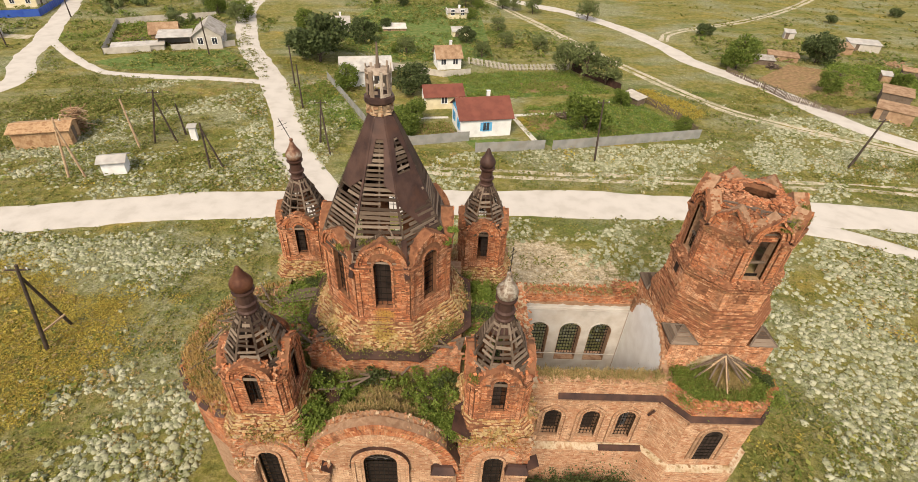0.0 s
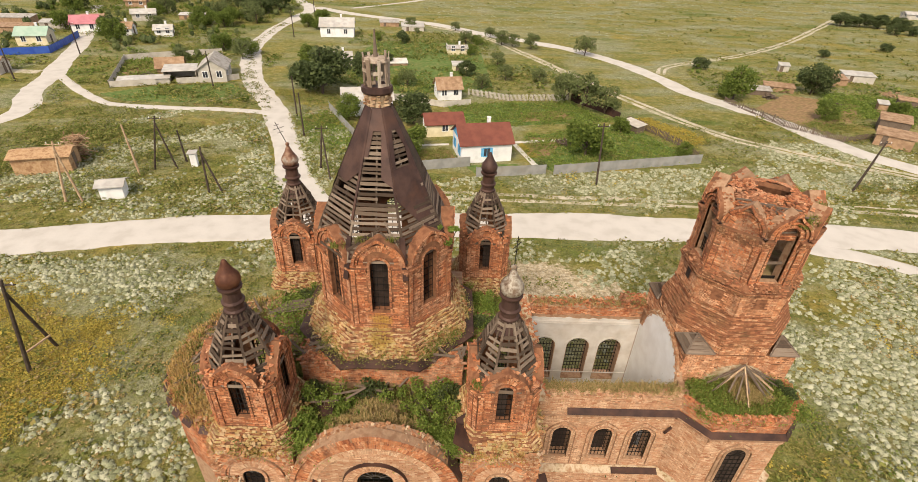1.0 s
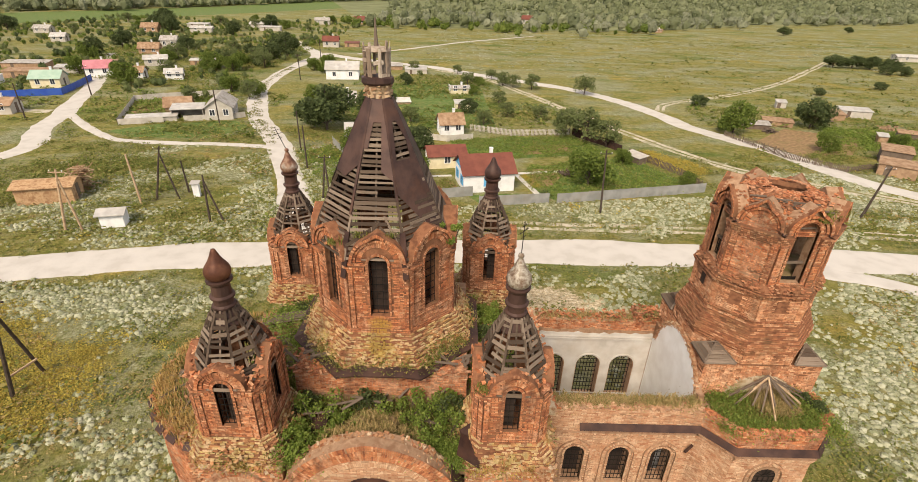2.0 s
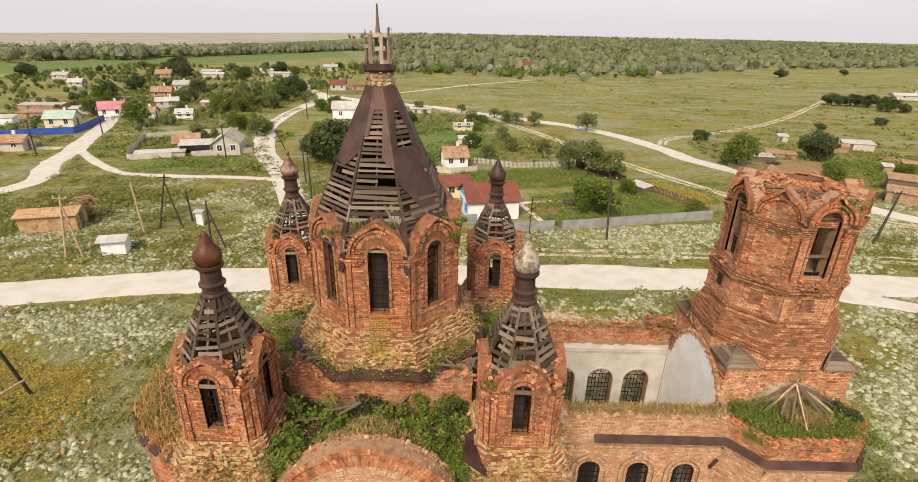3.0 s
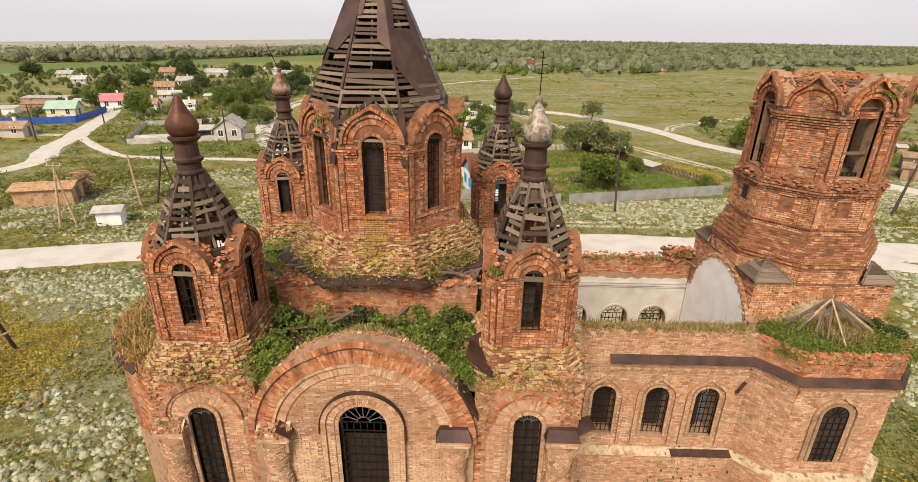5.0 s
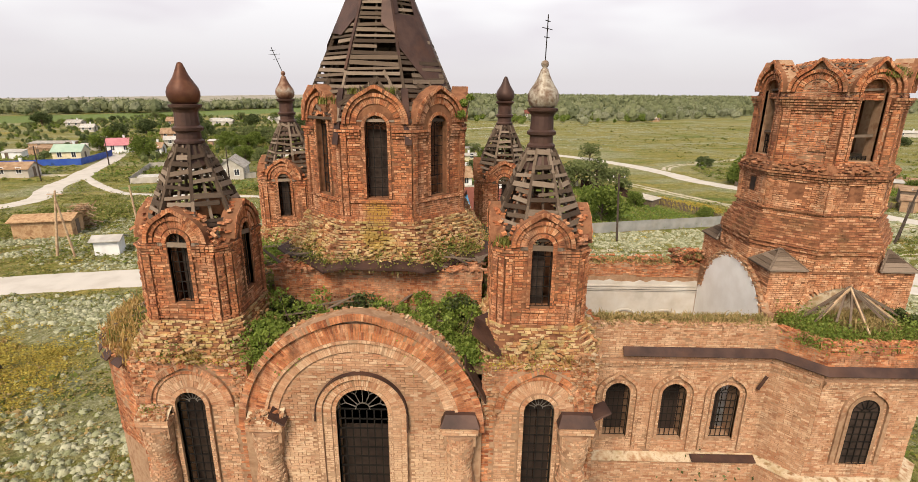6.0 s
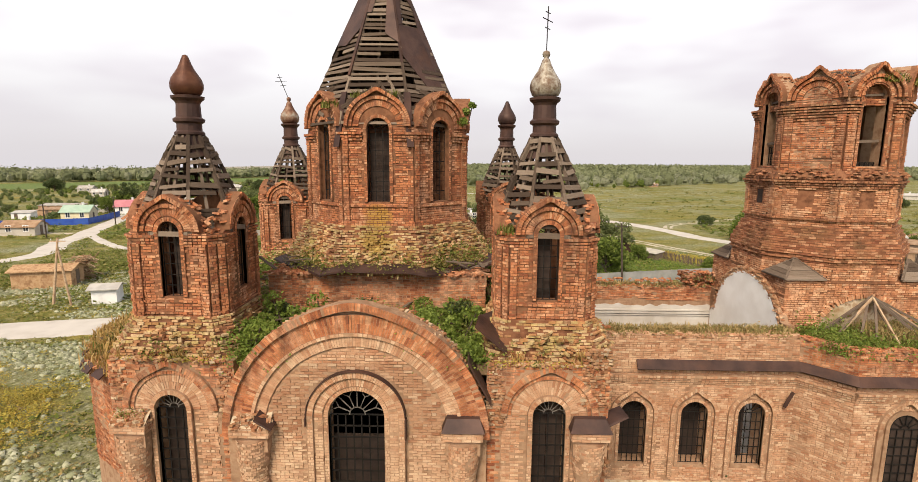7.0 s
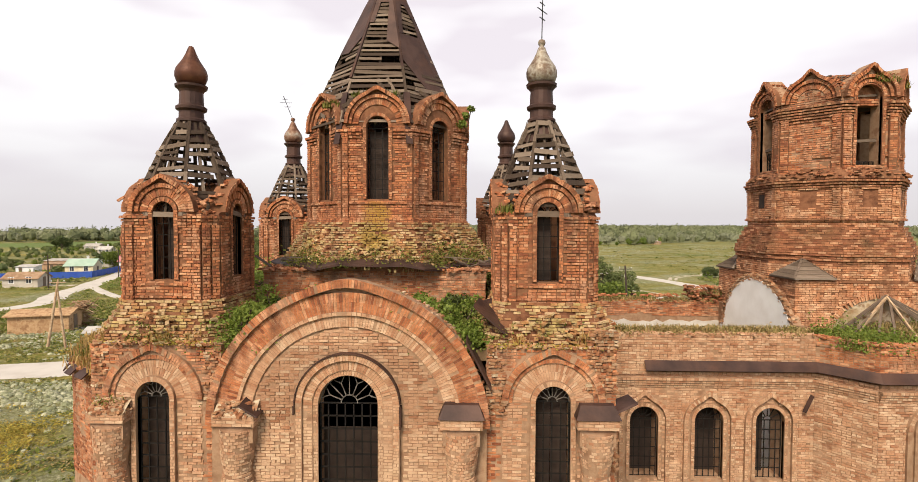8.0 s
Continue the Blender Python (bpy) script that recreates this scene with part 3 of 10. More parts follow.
def ribbon(g, line, z0, z1, out0, out1, t=0.03):
    """A sloping metal flashing along a plan line, standing out to its right-hand side."""
    pts = [Vector(p) for p in line]
    nor = []
    for i in range(len(pts)):
        a = pts[max(i - 1, 0)]
        b = pts[min(i + 1, len(pts) - 1)]
        d = (b - a).normalized()
        nor.append(Vector((d.y, -d.x)))
    for i in range(len(pts) - 1):
        q = []
        for k, (o, z) in ((i, (out0, z0)), (i + 1, (out0, z0)), (i + 1, (out1, z1)), (i, (out1, z1))):
            q.append((pts[k].x + nor[k].x * o, pts[k].y + nor[k].y * o, z))
        g.hexa([(x, y, z) for x, y, z in q] + [(x + nor[i].x * t, y + nor[i].y * t, z + t) for x, y, z in q])


# facade bays: (centre, half-width of bay, plane y, window half-width, arch centre height, sill)
g = Geo()
g.box((-9.9, 12.7, 0.0), (4.05, 12.95, 1.2))
facade = part("facade_wall", g, M_JOINT, church, "sandy brick facade with a great round gable")
bays = Bricks()
bays_red = Bricks()
rubble = Bricks()
fw = bmesh.new()
FY = 12.8
mid = frame_at((-2.95, FY, 0), (1, 0, 0), (0, -1, 0))
out_mid = [(-3.66, 0), (3.66, 0)] + [(3.66 * math.cos(math.pi * i / 30), 8.3 + 3.66 * math.sin(math.pi * i / 30)) for i in range(31)]
win_mid = arch(0.0, 0.79, 5.0, 8.82, 20)
slab(mid, out_mid, [win_mid], 0.7, fw)
part("wall_core", fw, M_JOINT, facade)
bays.lay(mid, [(-2.6, 5.0), (2.6, 5.0)] + [(2.6 * math.cos(math.pi * i / 30), 8.3 + 2.6 * math.sin(math.pi * i / 30)) for i in range(31)], [arch(0, 1.42, 4.9, 8.82, 20)],
         keep=lambda c: ~((np.abs(np.abs(c[:, 0]) - 2.05) < 0.09) & (np.abs(c[:, 1] - 9.33) < 0.09)),
         single=(facade, "brick", M_TAN_PC, lambda c: (c[:, 1] > 8.3) & (c[:, 1] < 10.4)))
bays.lay(mid, [(-2.84, 1.2), (2.84, 1.2), (2.84, 5.0), (-2.84, 5.0)], [[(-1.42, 3.6), (1.42, 3.6), (1.42, 5.1), (-1.42, 5.1)]])
mould = Geo()
band(mould, mid, 0, 8.3, 2.60, 2.91, -0.3, 0.04)
band(mould, mid, 0, 8.3, 2.91, 3.01, -0.3, 0.105)
band(mould, mid, 0, 8.3, 3.01, 3.52, -0.3, 0.09)
band(mould, mid, 0, 8.3, 3.52, 3.72, -0.3, 0.18, tip=0.13)
band(mould, mid, 0, 8.82, 0.79, 0.93, -0.2, 0.03)
band(mould, mid, 0, 8.82, 0.93, 1.20, -0.2, 0.06)
band(mould, mid, 0, 8.82, 1.20, 1.38, -0.2, 0.13)
for s in (-1, 1):
    for a, b, d in ((0.79, 0.93, 0.03), (0.93, 1.20, 0.06), (1.20, 1.38, 0.13)):
        mould.box((-2.95 + min(s * a, s * b), FY - d, 4.9), (-2.95 + max(s * a, s * b), FY + 0.2, 8.82))
bays.ring(mid, 0, 8.3, 2.61, 2.905, proud=0.009, base=0.04, gone=0.01)
bays.ring(mid, 0, 8.3, 2.915, 3.005, proud=0.010, base=0.105, lz=0.13, gone=0.03)
bays_red.ring(mid, 0, 8.3, 3.015, 3.265, proud=0.010, base=0.09, gone=0.01)
bays_red.ring(mid, 0, 8.3, 3.268, 3.515, proud=0.014, base=0.09, gone=0.02)
bays_red.ring(mid, 0, 8.3, 3.525, 3.735, proud=0.016, base=0.18, tip=0.13, gone=0.10)
bays.ring(mid, 0, 8.82, 0.95, 1.19, proud=0.012, base=0.06)
for s in (-1, 1):
    for a, b, d in ((0.80, 0.93, 0.03), (0.94, 1.19, 0.06), (1.21, 1.37, 0.13)):
        u0, u1 = sorted((s * a, s * b))
        bays.lay(mid, [(u0, 5.0), (u1, 5.0), (u1, 8.82), (u0, 8.82)], proud=0.009, base=d, lx=b - a + 0.001)
bays.ring(mid, 0, 8.82, 0.80, 0.925, proud=0.008, base=0.03)
bays.ring(mid, 0, 8.82, 1.21, 1.37, proud=0.012, base=0.13)
hood = Geo()
band(hood, mid, 0, 8.82, 1.38, 1.41, -0.05, 0.17, math.radians(4), math.pi, 26)
for s in (-1, 1):
    hood.box((-2.95 + s * 1.40 - 0.02, FY - 0.2, 8.25 if s > 0 else 8.6), (-2.95 + s * 1.40 + 0.02, FY, 8.84))

for cx, west in ((-8.25, True), (2.45, False)):
    m = frame_at((cx, FY + 0.14, 0), (1, 0, 0), (0, -1, 0))
    hole = arch(0, 0.46, 5.0, 8.9, 16)
    o = [(-1.72, 0), (1.85, 0), (1.85, 10.35), (-1.72, 10.35)] if west else [(-1.75, 0), (1.65, 0), (1.65, 10.35), (-1.75, 10.35)]
    part("wall_core", slab(m, o, [hole], 0.6), M_JOINT, facade)
    top = [(o[0][0], 5.0), (o[1][0], 5.0), (o[1][0], 10.35), (o[0][0], 10.35)]
    disc = arch(0, 1.33, 4.8, 8.9, 20)
    bays.lay(m, [(-1.33, 5), (1.33, 5), (1.33, 8.88), (-1.33, 8.88)], [arch(0, 0.60, 4.9, 8.9, 16)])
    bays_red.lay(m, top, [disc], gone=0.10, proud=0.03)
    bays.lay(m, [(o[0][0], 0.1), (o[1][0], 0.1), (o[1][0], 5.0), (o[0][0], 5.0)], gone=0.04)
    for a, b, d in ((0.46, 0.60, 0.09), (1.06, 1.18, 0.04), (1.18, 1.36, 0.10)):
        band(mould, m, 0, 8.9, a, b, -0.2, d, tip=0.12 if a > 1.1 else 0)
    for s in (-1, 1):
        mould.box((cx + min(s * .46, s * .6), FY + 0.05, 4.9), (cx + max(s * .46, s * .6), FY + 0.3, 8.9))
        u0, u1 = sorted((s * .465, s * .595))
        bays.lay(m, [(u0, 5.0), (u1, 5.0), (u1, 8.9), (u0, 8.9)], proud=0.009, base=0.09, lx=0.131)
    bays.ring(m, 0, 8.9, 0.465, 0.595, proud=0.008, base=0.09)
    bays.ring(m, 0, 8.9, 0.61, 0.83, proud=0.016, base=0.0)
    bays.ring(m, 0, 8.9, 0.835, 1.05, proud=0.012, base=0.0)
    bays_red.ring(m, 0, 8.9, 1.07, 1.17, proud=0.012, base=0.04)
    bays_red.ring(m, 0, 8.9, 1.19, 1.36, proud=0.014, base=0.10, tip=0.12, gone=0.10)
    # the outer flank of the corner block
    x = -9.97 if west else 4.10
    fw2 = bmesh.new()
    mf = frame_at((x, 14.75, 0), (0, -1, 0) if west else (0, 1, 0), (-1 if west else 1, 0, 0))
    slab(mf, [(-1.6, 0), (1.6, 0), (1.6, 10.35), (-1.6, 10.35)], [arch(0, 0.46, 5.0, 8.9, 16)], 0.5, fw2)
    part("wall_core", fw2, M_JOINT, facade)
    bays_red.lay(mf, [(-1.6, 3.0), (1.6, 3.0), (1.6, 10.35), (-1.6, 10.35)], [arch(0, 0.6, 4.9, 8.9, 16)], gone=0.08, proud=0.03)
    for a, b, d in ((0.46, 0.60, 0.09), (1.12, 1.32, 0.10)):
        band(mould, mf, 0, 8.9, a, b, -0.2, d, tip=0.1 if a > 1 else 0)
# closing walls of the main block
closing = Geo()
closing.box((-9.95, 16.3, 0), (-9.35, 27.9, 10.2))
closing.box((3.5, 16.3, 0), (4.08, 27.9, 10.2))
closing.box((-9.95, 27.3, 0), (4.08, 27.98, 10.35))
part("side_wall", closing, M_JOINT, church, "plain brick outer wall")
part("moulding", mould, M_JOINT, facade, "stepped brick window surrounds and arch bands")
part("hood_flashing", hood, M_TIN, facade, "thin rusted metal hood over the window arch")
bays.part("facing_brick", M_TAN, facade, "sandy facing bricks")
bays_red.part("arch_brick", M_RED, facade, "red arch bricks set on end")

def cb_core(x0, x1, y0):
    """Low sloping heap of mortar on a pilaster that lost its metal cap."""
    g = Geo()
    rows = [[(lerp(x0 + 0.05, x1 - 0.05, i / 6), y, z + (0.05 * math.sin(4.1 * i + 9 * y) if z > 8.62 else 0)) for i in range(7)] for y, z in ((y0 + 0.05, 8.60), (y0 + 0.2, 8.72), (y0 + 0.42, 8.85), (FY, 8.92))]
    g.add([p for r in rows for p in r], [(j * 7 + i, j * 7 + i + 1, (j + 1) * 7 + i + 1, (j + 1) * 7 + i) for j in range(3) for i in range(6)])
    return g


# pilasters with metal or plastered caps
for i, (px_, w, py_) in enumerate(((-9.3, 1.0, 12.55), (-5.85, 1.1, 12.45), (0.05, 1.08, 12.45), (3.55, 1.05, 12.55))):
    g = Geo()
    prof = [(0.50, 0.0), (0.50, 1.1), (0.40, 1.5), (0.48, 2.3), (0.37, 3.0), (0.46, 3.8), (0.36, 4.6), (0.48, 5.2), (0.40, 5.9), (0.47, 6.5), (0.36, 7.1), (0.44, 7.6), (0.46, 8.2)]
    g.lathe(px_, py_ + 0.25, prof, 14)
    g.box((px_ - w / 2 + 0.06, py_ + 0.02, 7.9), (px_ + w / 2 - 0.06, py_ + 0.5, 8.35))
    g.box((px_ - w / 2, py_ - 0.06, 8.35), (px_ + w / 2, py_ + 0.5, 8.62))
    pl = part("pilaster", g, M_JOINT, church, "bulging brick half-column")
    b = Bricks()
    m = frame_at((px_ - w / 2, py_ - 0.06, 8.35), (1, 0, 0), (0, -1, 0))
    b.lay(m, [(0, 0), (w, 0), (w, 0.27), (0, 0.27)], proud=0.015)
    for s, xx in ((1, px_ + w / 2), (-1, px_ - w / 2)):
        ms = frame_at((xx, py_ - 0.06 if s > 0 else py_ + 0.5, 8.35), (0, s, 0), (s, 0, 0))
        b.lay(ms, [(0, 0), (0.56, 0), (0.56, 0.27), (0, 0.27)], proud=0.015)
    for k in range(99):
        z = 0.04 + k * 0.083
        r = float(np.interp(z, [p[1] for p in prof], [p[0] for p in prof]))
        for j in range(9):
            a = math.radians(188 + 164 * (j + 0.5 * (k % 2)) / 9)
            if RNG.random() < 0.22:
                continue
            mm = frame_at((px_ + r * math.cos(a), py_ + 0.25 + r * math.sin(a), z), (-math.sin(a), math.cos(a), 0), (math.cos(a), math.sin(a), 0))
            b.lay(mm, [(-0.065, 0), (0.065, 0), (0.065, 0.083), (-0.065, 0.083)], gone=0, proud=0.009, lx=0.15)
    b.part("pilaster_brick", M_TAN, pl)
    cap = Geo()
    x0, x1, y0 = px_ - w / 2 - 0.05, px_ + w / 2 + 0.05, py_ - 0.12
    lo = [(x0, y0, 8.63), (x1, y0, 8.63), (x1, FY, 8.63), (x0, FY, 8.63)]
    hi = [(x0 + 0.14, y0 + 0.24, 8.94), (x1 - 0.14, y0 + 0.24, 8.94), (x1 - 0.14, FY, 8.97), (x0 + 0.14, FY, 8.97)]
    cap.hexa(lo + hi)
    if i >= 2:
        part("cap", cap, M_TIN, pl, "dark rusted metal cap")
    else:
        cb = Bricks()
        for k in range(150):
            q = RNG.random() ** 1.5
            cb.loose([(RNG.uniform(x0 + 0.06 + 0.2 * q, x1 - 0.06 - 0.2 * q), RNG.uniform(y0 + 0.06 + 0.25 * q, FY), 8.60 + 0.30 * q)], 0.02, (0.22, 0.13, 0.07), 0.25)
        cap_ob = part("cap", cb_core(x0, x1, y0), M_CORE, pl, "bare crumbling brick cap with remains of lime")
        cb.part("cap_brick", M_RUBBLE, cap_ob)
    if i == 1:
        t = Geo()
        t.hexa([(px_ + 0.2, y0 - 0.03, 8.9), (px_ + 0.66, y0 - 0.03, 8.62), (px_ + 0.62, y0 + 0.5, 8.6), (px_ + 0.2, y0 + 0.5, 9.0), (px_ + 0.2, y0 - 0.02, 8.94), (px_ + 0.68, y0 - 0.02, 8.66), (px_ + 0.64, y0 + 0.5, 8.64), (px_ + 0.2, y0 + 0.5, 9.04)])
        part("bent_flashing", t, M_TIN, pl, "bent strip of dark rusted metal")
    if i == 3:
        t = Geo()
        t.hexa([(4.05, 12.6, 8.75), (4.62, 12.75, 8.95), (4.55, 13.3, 8.98), (4.0, 13.2, 8.8), (4.02, 12.62, 8.8), (4.6, 12.77, 9.0), (4.53, 13.32, 9.03), (3.98, 13.22, 8.85)])
        part("bent_flashing", t, M_TIN, pl, "bent strip of dark rusted metal")

# crumbled masonry between the gable and the corner bays
for x0, x1, z0, z1, n in ((0.75, 1.2, 8.6, 10.4, 90), (3.35, 4.1, 9.2, 10.9, 190), (-6.85, -6.5, 8.8, 10.3, 60), (-9.9, -9.5, 9.2, 10.3, 50), (3.85, 4.15, 6.0, 8.4, 30)):
    for k in range(n):
        rows = int((z1 - z0) / 0.083)
        zz = z0 + 0.083 * RNG.integers(0, rows)
        rubble.loose([(RNG.uniform(x0, x1), FY + 0.13 + RNG.uniform(0, 0.05), zz)], 0.006, (0.17, 0.17, 0.072), 0.16)
rubble.loose([(RNG.uniform(-9.9, -6.4), 13.0, 10.36) for _ in range(110)] + [(RNG.uniform(0.7, 4.1), 13.0, 10.36) for _ in range(110)], 0.07, (0.2, 0.11, 0.06), tilt=0.25)
rubble.loose([(4.0, RNG.uniform(13, 16.5), RNG.uniform(10.3, 10.7)) for _ in range(130)], 0.12, (0.2, 0.11, 0.06), tilt=0.3)
for k in range(420):
    a = math.radians(RNG.uniform(15, 165))
    q = RNG.uniform(3.62, 3.7)
    rubble.loose([(-2.95 + q * math.cos(a), RNG.uniform(12.75, 13.5), 8.28 + q * math.sin(a))], 0.02, (0.2, 0.12, 0.065), tilt=0.35)
rubble.part("crumbled_brick", M_RUBBLE, facade, "crumbling loose bricks and mortar")

# iron grilles in the facade windows, and dark screens behind them
g = Geo()
grille(g, mid, 0, 0.79, 5.0, 8.82, -0.16, 7, 11, 0.018, fan="own")
main_grille = part("window_grille", g, M_IRON, facade, "black iron bars with a fan head")
g = Geo()
fan_head(g, mid, 0, 0.79, 8.82, -0.15, 0.014)
part("fan_head", g, M_FAN, main_grille, "dull grey iron sunburst")
for cx in (-8.25, 2.45):
    g = Geo()
    m = frame_at((cx, FY + 0.14, 0), (1, 0, 0), (0, -1, 0))
    grille(g, m, 0, 0.46, 5.0, 8.9, -0.12, 4, 12, 0.016, fan="own")
    side_grille = part("window_grille", g, M_IRON, facade, "black iron bars with a fan head")
    g = Geo()
    fan_head(g, m, 0, 0.46, 8.9, -0.11, 0.012)
    part("fan_head", g, M_FAN, side_grille, "dull grey iron sunburst")
# Dark screens stand in for the blackness of the unlit interior.
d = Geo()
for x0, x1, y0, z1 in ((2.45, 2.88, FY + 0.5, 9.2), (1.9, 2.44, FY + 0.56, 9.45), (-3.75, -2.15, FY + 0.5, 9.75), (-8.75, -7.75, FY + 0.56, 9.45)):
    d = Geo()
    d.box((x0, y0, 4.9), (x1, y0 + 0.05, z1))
    part("shutter", d, M_DARK, facade, "dark opaque screen behind the window")

def side_z(y):
    """Height of the side vaults, or of the flat roof beyond them."""
    return max(10.2, 7.95 + math.sqrt(max(0.01, 3.3 ** 2 - (y - CY) ** 2)))


# flat roofs, barrel roofs behind the gables, and the square under the drum
roof = Geo()
roof.box((-9.9, 13.3, 9.9), (4.05, 27.4, 10.2))
part("roof_slab", roof, M_SOIL, church, "earth-covered flat roof between the towers")
vault = Geo()
for a, b, ax in ((13.3, 14.35, "y"), (24.3, 27.4, "y"), (-9.4, -7.0, "x"), (0.9, 3.6, "x")):
    ring0, ring1 = [], []
    for i in range(19):
        t = math.pi * i / 18
        o, z = 3.3 * math.cos(t), 8.05 + 3.3 * math.sin(t)
        ring0.append((-2.95 + o, a, z) if ax == "y" else (a, CY + o, z - 0.1))
        ring1.append((-2.95 + o, b, z) if ax == "y" else (b, CY + o, z - 0.1))
    vault.rings([ring0, ring1])
part("barrel_roof", vault, M_SOIL, church, "overgrown stumps of barrel roofs behind the gables")
att = Geo()
att.box((CX - 3.8, CY - 3.72, 10.0), (CX + 3.8, CY + 3.72, 12.0))
b = Bricks()
b.loose([(x, y, side_z(y)) for x, y in zip(RNG.uniform(-9.6, -7.0, 480), RNG.uniform(16.7, 27.0, 480))] + [(x, y, side_z(y)) for x, y in zip(RNG.uniform(0.9, 3.8, 320), RNG.uniform(16.7, 27.0, 320))], 0.05, (0.2, 0.11, 0.07), 0.4)
b.part("roof_rubble", M_RUBBLE, church, "loose broken bricks strewn over the flat roof")
for k in range(34):
    x, y = RNG.uniform(-9.8, -8.0), RNG.uniform(17.0, 19.6)
    a, n = RNG.normal(0.5, 0.35), RNG.uniform(0.9, 1.9)
    if k > 19:
        x, y, a, n = -9.6 + 0.06 * (k - 20), 20.6 + 0.17 * (k - 20), 0.15 + RNG.normal(0, 0.03), RNG.uniform(1.7, 2.2)
    x1, y1 = x + n * math.cos(a), y + n * math.sin(a)
    g = Geo()
    g.bar((x, y, side_z(y) + 0.06 + 0.006 * k), (x1, y1, side_z(y1) + 0.08 + 0.006 * k + (0.25 if k > 19 else 0)), RNG.uniform(0.07, 0.13), 0.03)
    part("fallen_board", g, M_WOOD, church, "grey board fallen on the flat roof")
attic = part("attic_block", att, M_JOINT, church, "low square brick block under the drum")
b = Bricks()
for i, m, ln in sides([(CX - 3.8, CY - 3.72), (CX + 3.8, CY - 3.72), (CX + 3.8, CY + 3.72), (CX - 3.8, CY + 3.72)], 10.6):
    b.lay(m, [(0, 0), (ln, 0), (ln, 1.4), (0, 1.4)], gone=0.06, proud=0.03)
b.loose([(CX + RNG.choice([-1, 1]) * RNG.uniform(2.2, 3.9), CY - RNG.uniform(2.2, 3.9), 12.03) for _ in range(160)], 0.1)
b.loose([(RNG.uniform(CX - 3.7, CX + 3.7), CY - 3.5, 12.03) for _ in range(120)], 0.08)
b.part("attic_brick", M_RED, attic)
eo = octagon(CX, CY, 4.34)
for k in (6, 7, 0, 1, 2, 3, 5):
    (x0, y0), (x1, y1) = eo[k], eo[(k + 1) % 8]
    n = 5
    for i in range(n):
        if RNG.random() < 0.06:
            continue
        q = []
        for t in (i / n, (i + 1) / n):
            q.append(Vector((lerp(x0, x1, t), lerp(y0, y1, t), 12.06 + 0.16 * math.sin(math.pi * t) * (k == 0) + 0.05 * math.sin(9 * t + 3 * k))))
        inn = [Vector((lerp(p.x, CX, 0.10), lerp(p.y, CY, 0.10), p.z + 0.16)) for p in q]
        up = Vector((0, 0, 0.075))
        z = Geo()
        z.hexa([q[0], q[1], inn[1], inn[0], q[0] + up, q[1] + up, inn[1] + up, inn[0] + up])
        part("eaves_flashing", z, M_TIN, attic, "buckled rusted metal edge under the drum skirt")
for sx in (-1, 1):
    for k in range(12):
        w = Geo()
        x = CX + sx * RNG.uniform(2.5, 3.8)
        y = CY - RNG.uniform(2.4, 3.7)
        a = RNG.uniform(0, math.pi)
        w.bar((x, y, 12.08 + 0.03 * k), (x + 1.0 * math.cos(a), y + 0.6 * math.sin(a), 12.2 + RNG.uniform(0, 0.3)), 0.12, 0.03)
        part("fallen_board", w, M_WOOD, attic, "fallen grey board")

# stepped skirt and drum
dr = Geo()
skirt = [(3.92, 12.0), (3.92, 12.15)]
for k in range(9):
    t = k / 8
    skirt += [(lerp(3.86, 3.16, t), lerp(12.2, 13.5, t)), (lerp(3.86, 3.16, t), lerp(12.2, 13.5, t) + 0.155)]
dr.rings([[(x, y, z) for x, y in octagon(CX, CY, a)] for a, z in skirt])
drum = part("drum_skirt", dr, M_JRED, church, "stepped mossy brick skirt of the drum")
b = Bricks()
for k in range(9):
    t = k / 8
    o = octagon(CX, CY, lerp(3.86, 3.16, t))
    for i, m, ln in sides(o, lerp(12.2, 13.5, t)):
        b.lay(m, [(0, 0), (ln, 0), (ln, 0.16), (0, 0.16)], gone=0.2, proud=0.085, lx=0.21, lz=0.08)
b.loose([(CX + r * math.cos(a), CY + r * math.sin(a), float(np.interp(r, [3.2, 4.0], [13.5, 12.2]))) for r, a in zip(RNG.uniform(3.25, 4.08, 1900), RNG.uniform(0, math.tau, 1900))], 0.05, (0.2, 0.12, 0.07), tilt=0.55)
b.part("skirt_brick", M_MOSSY, drum)


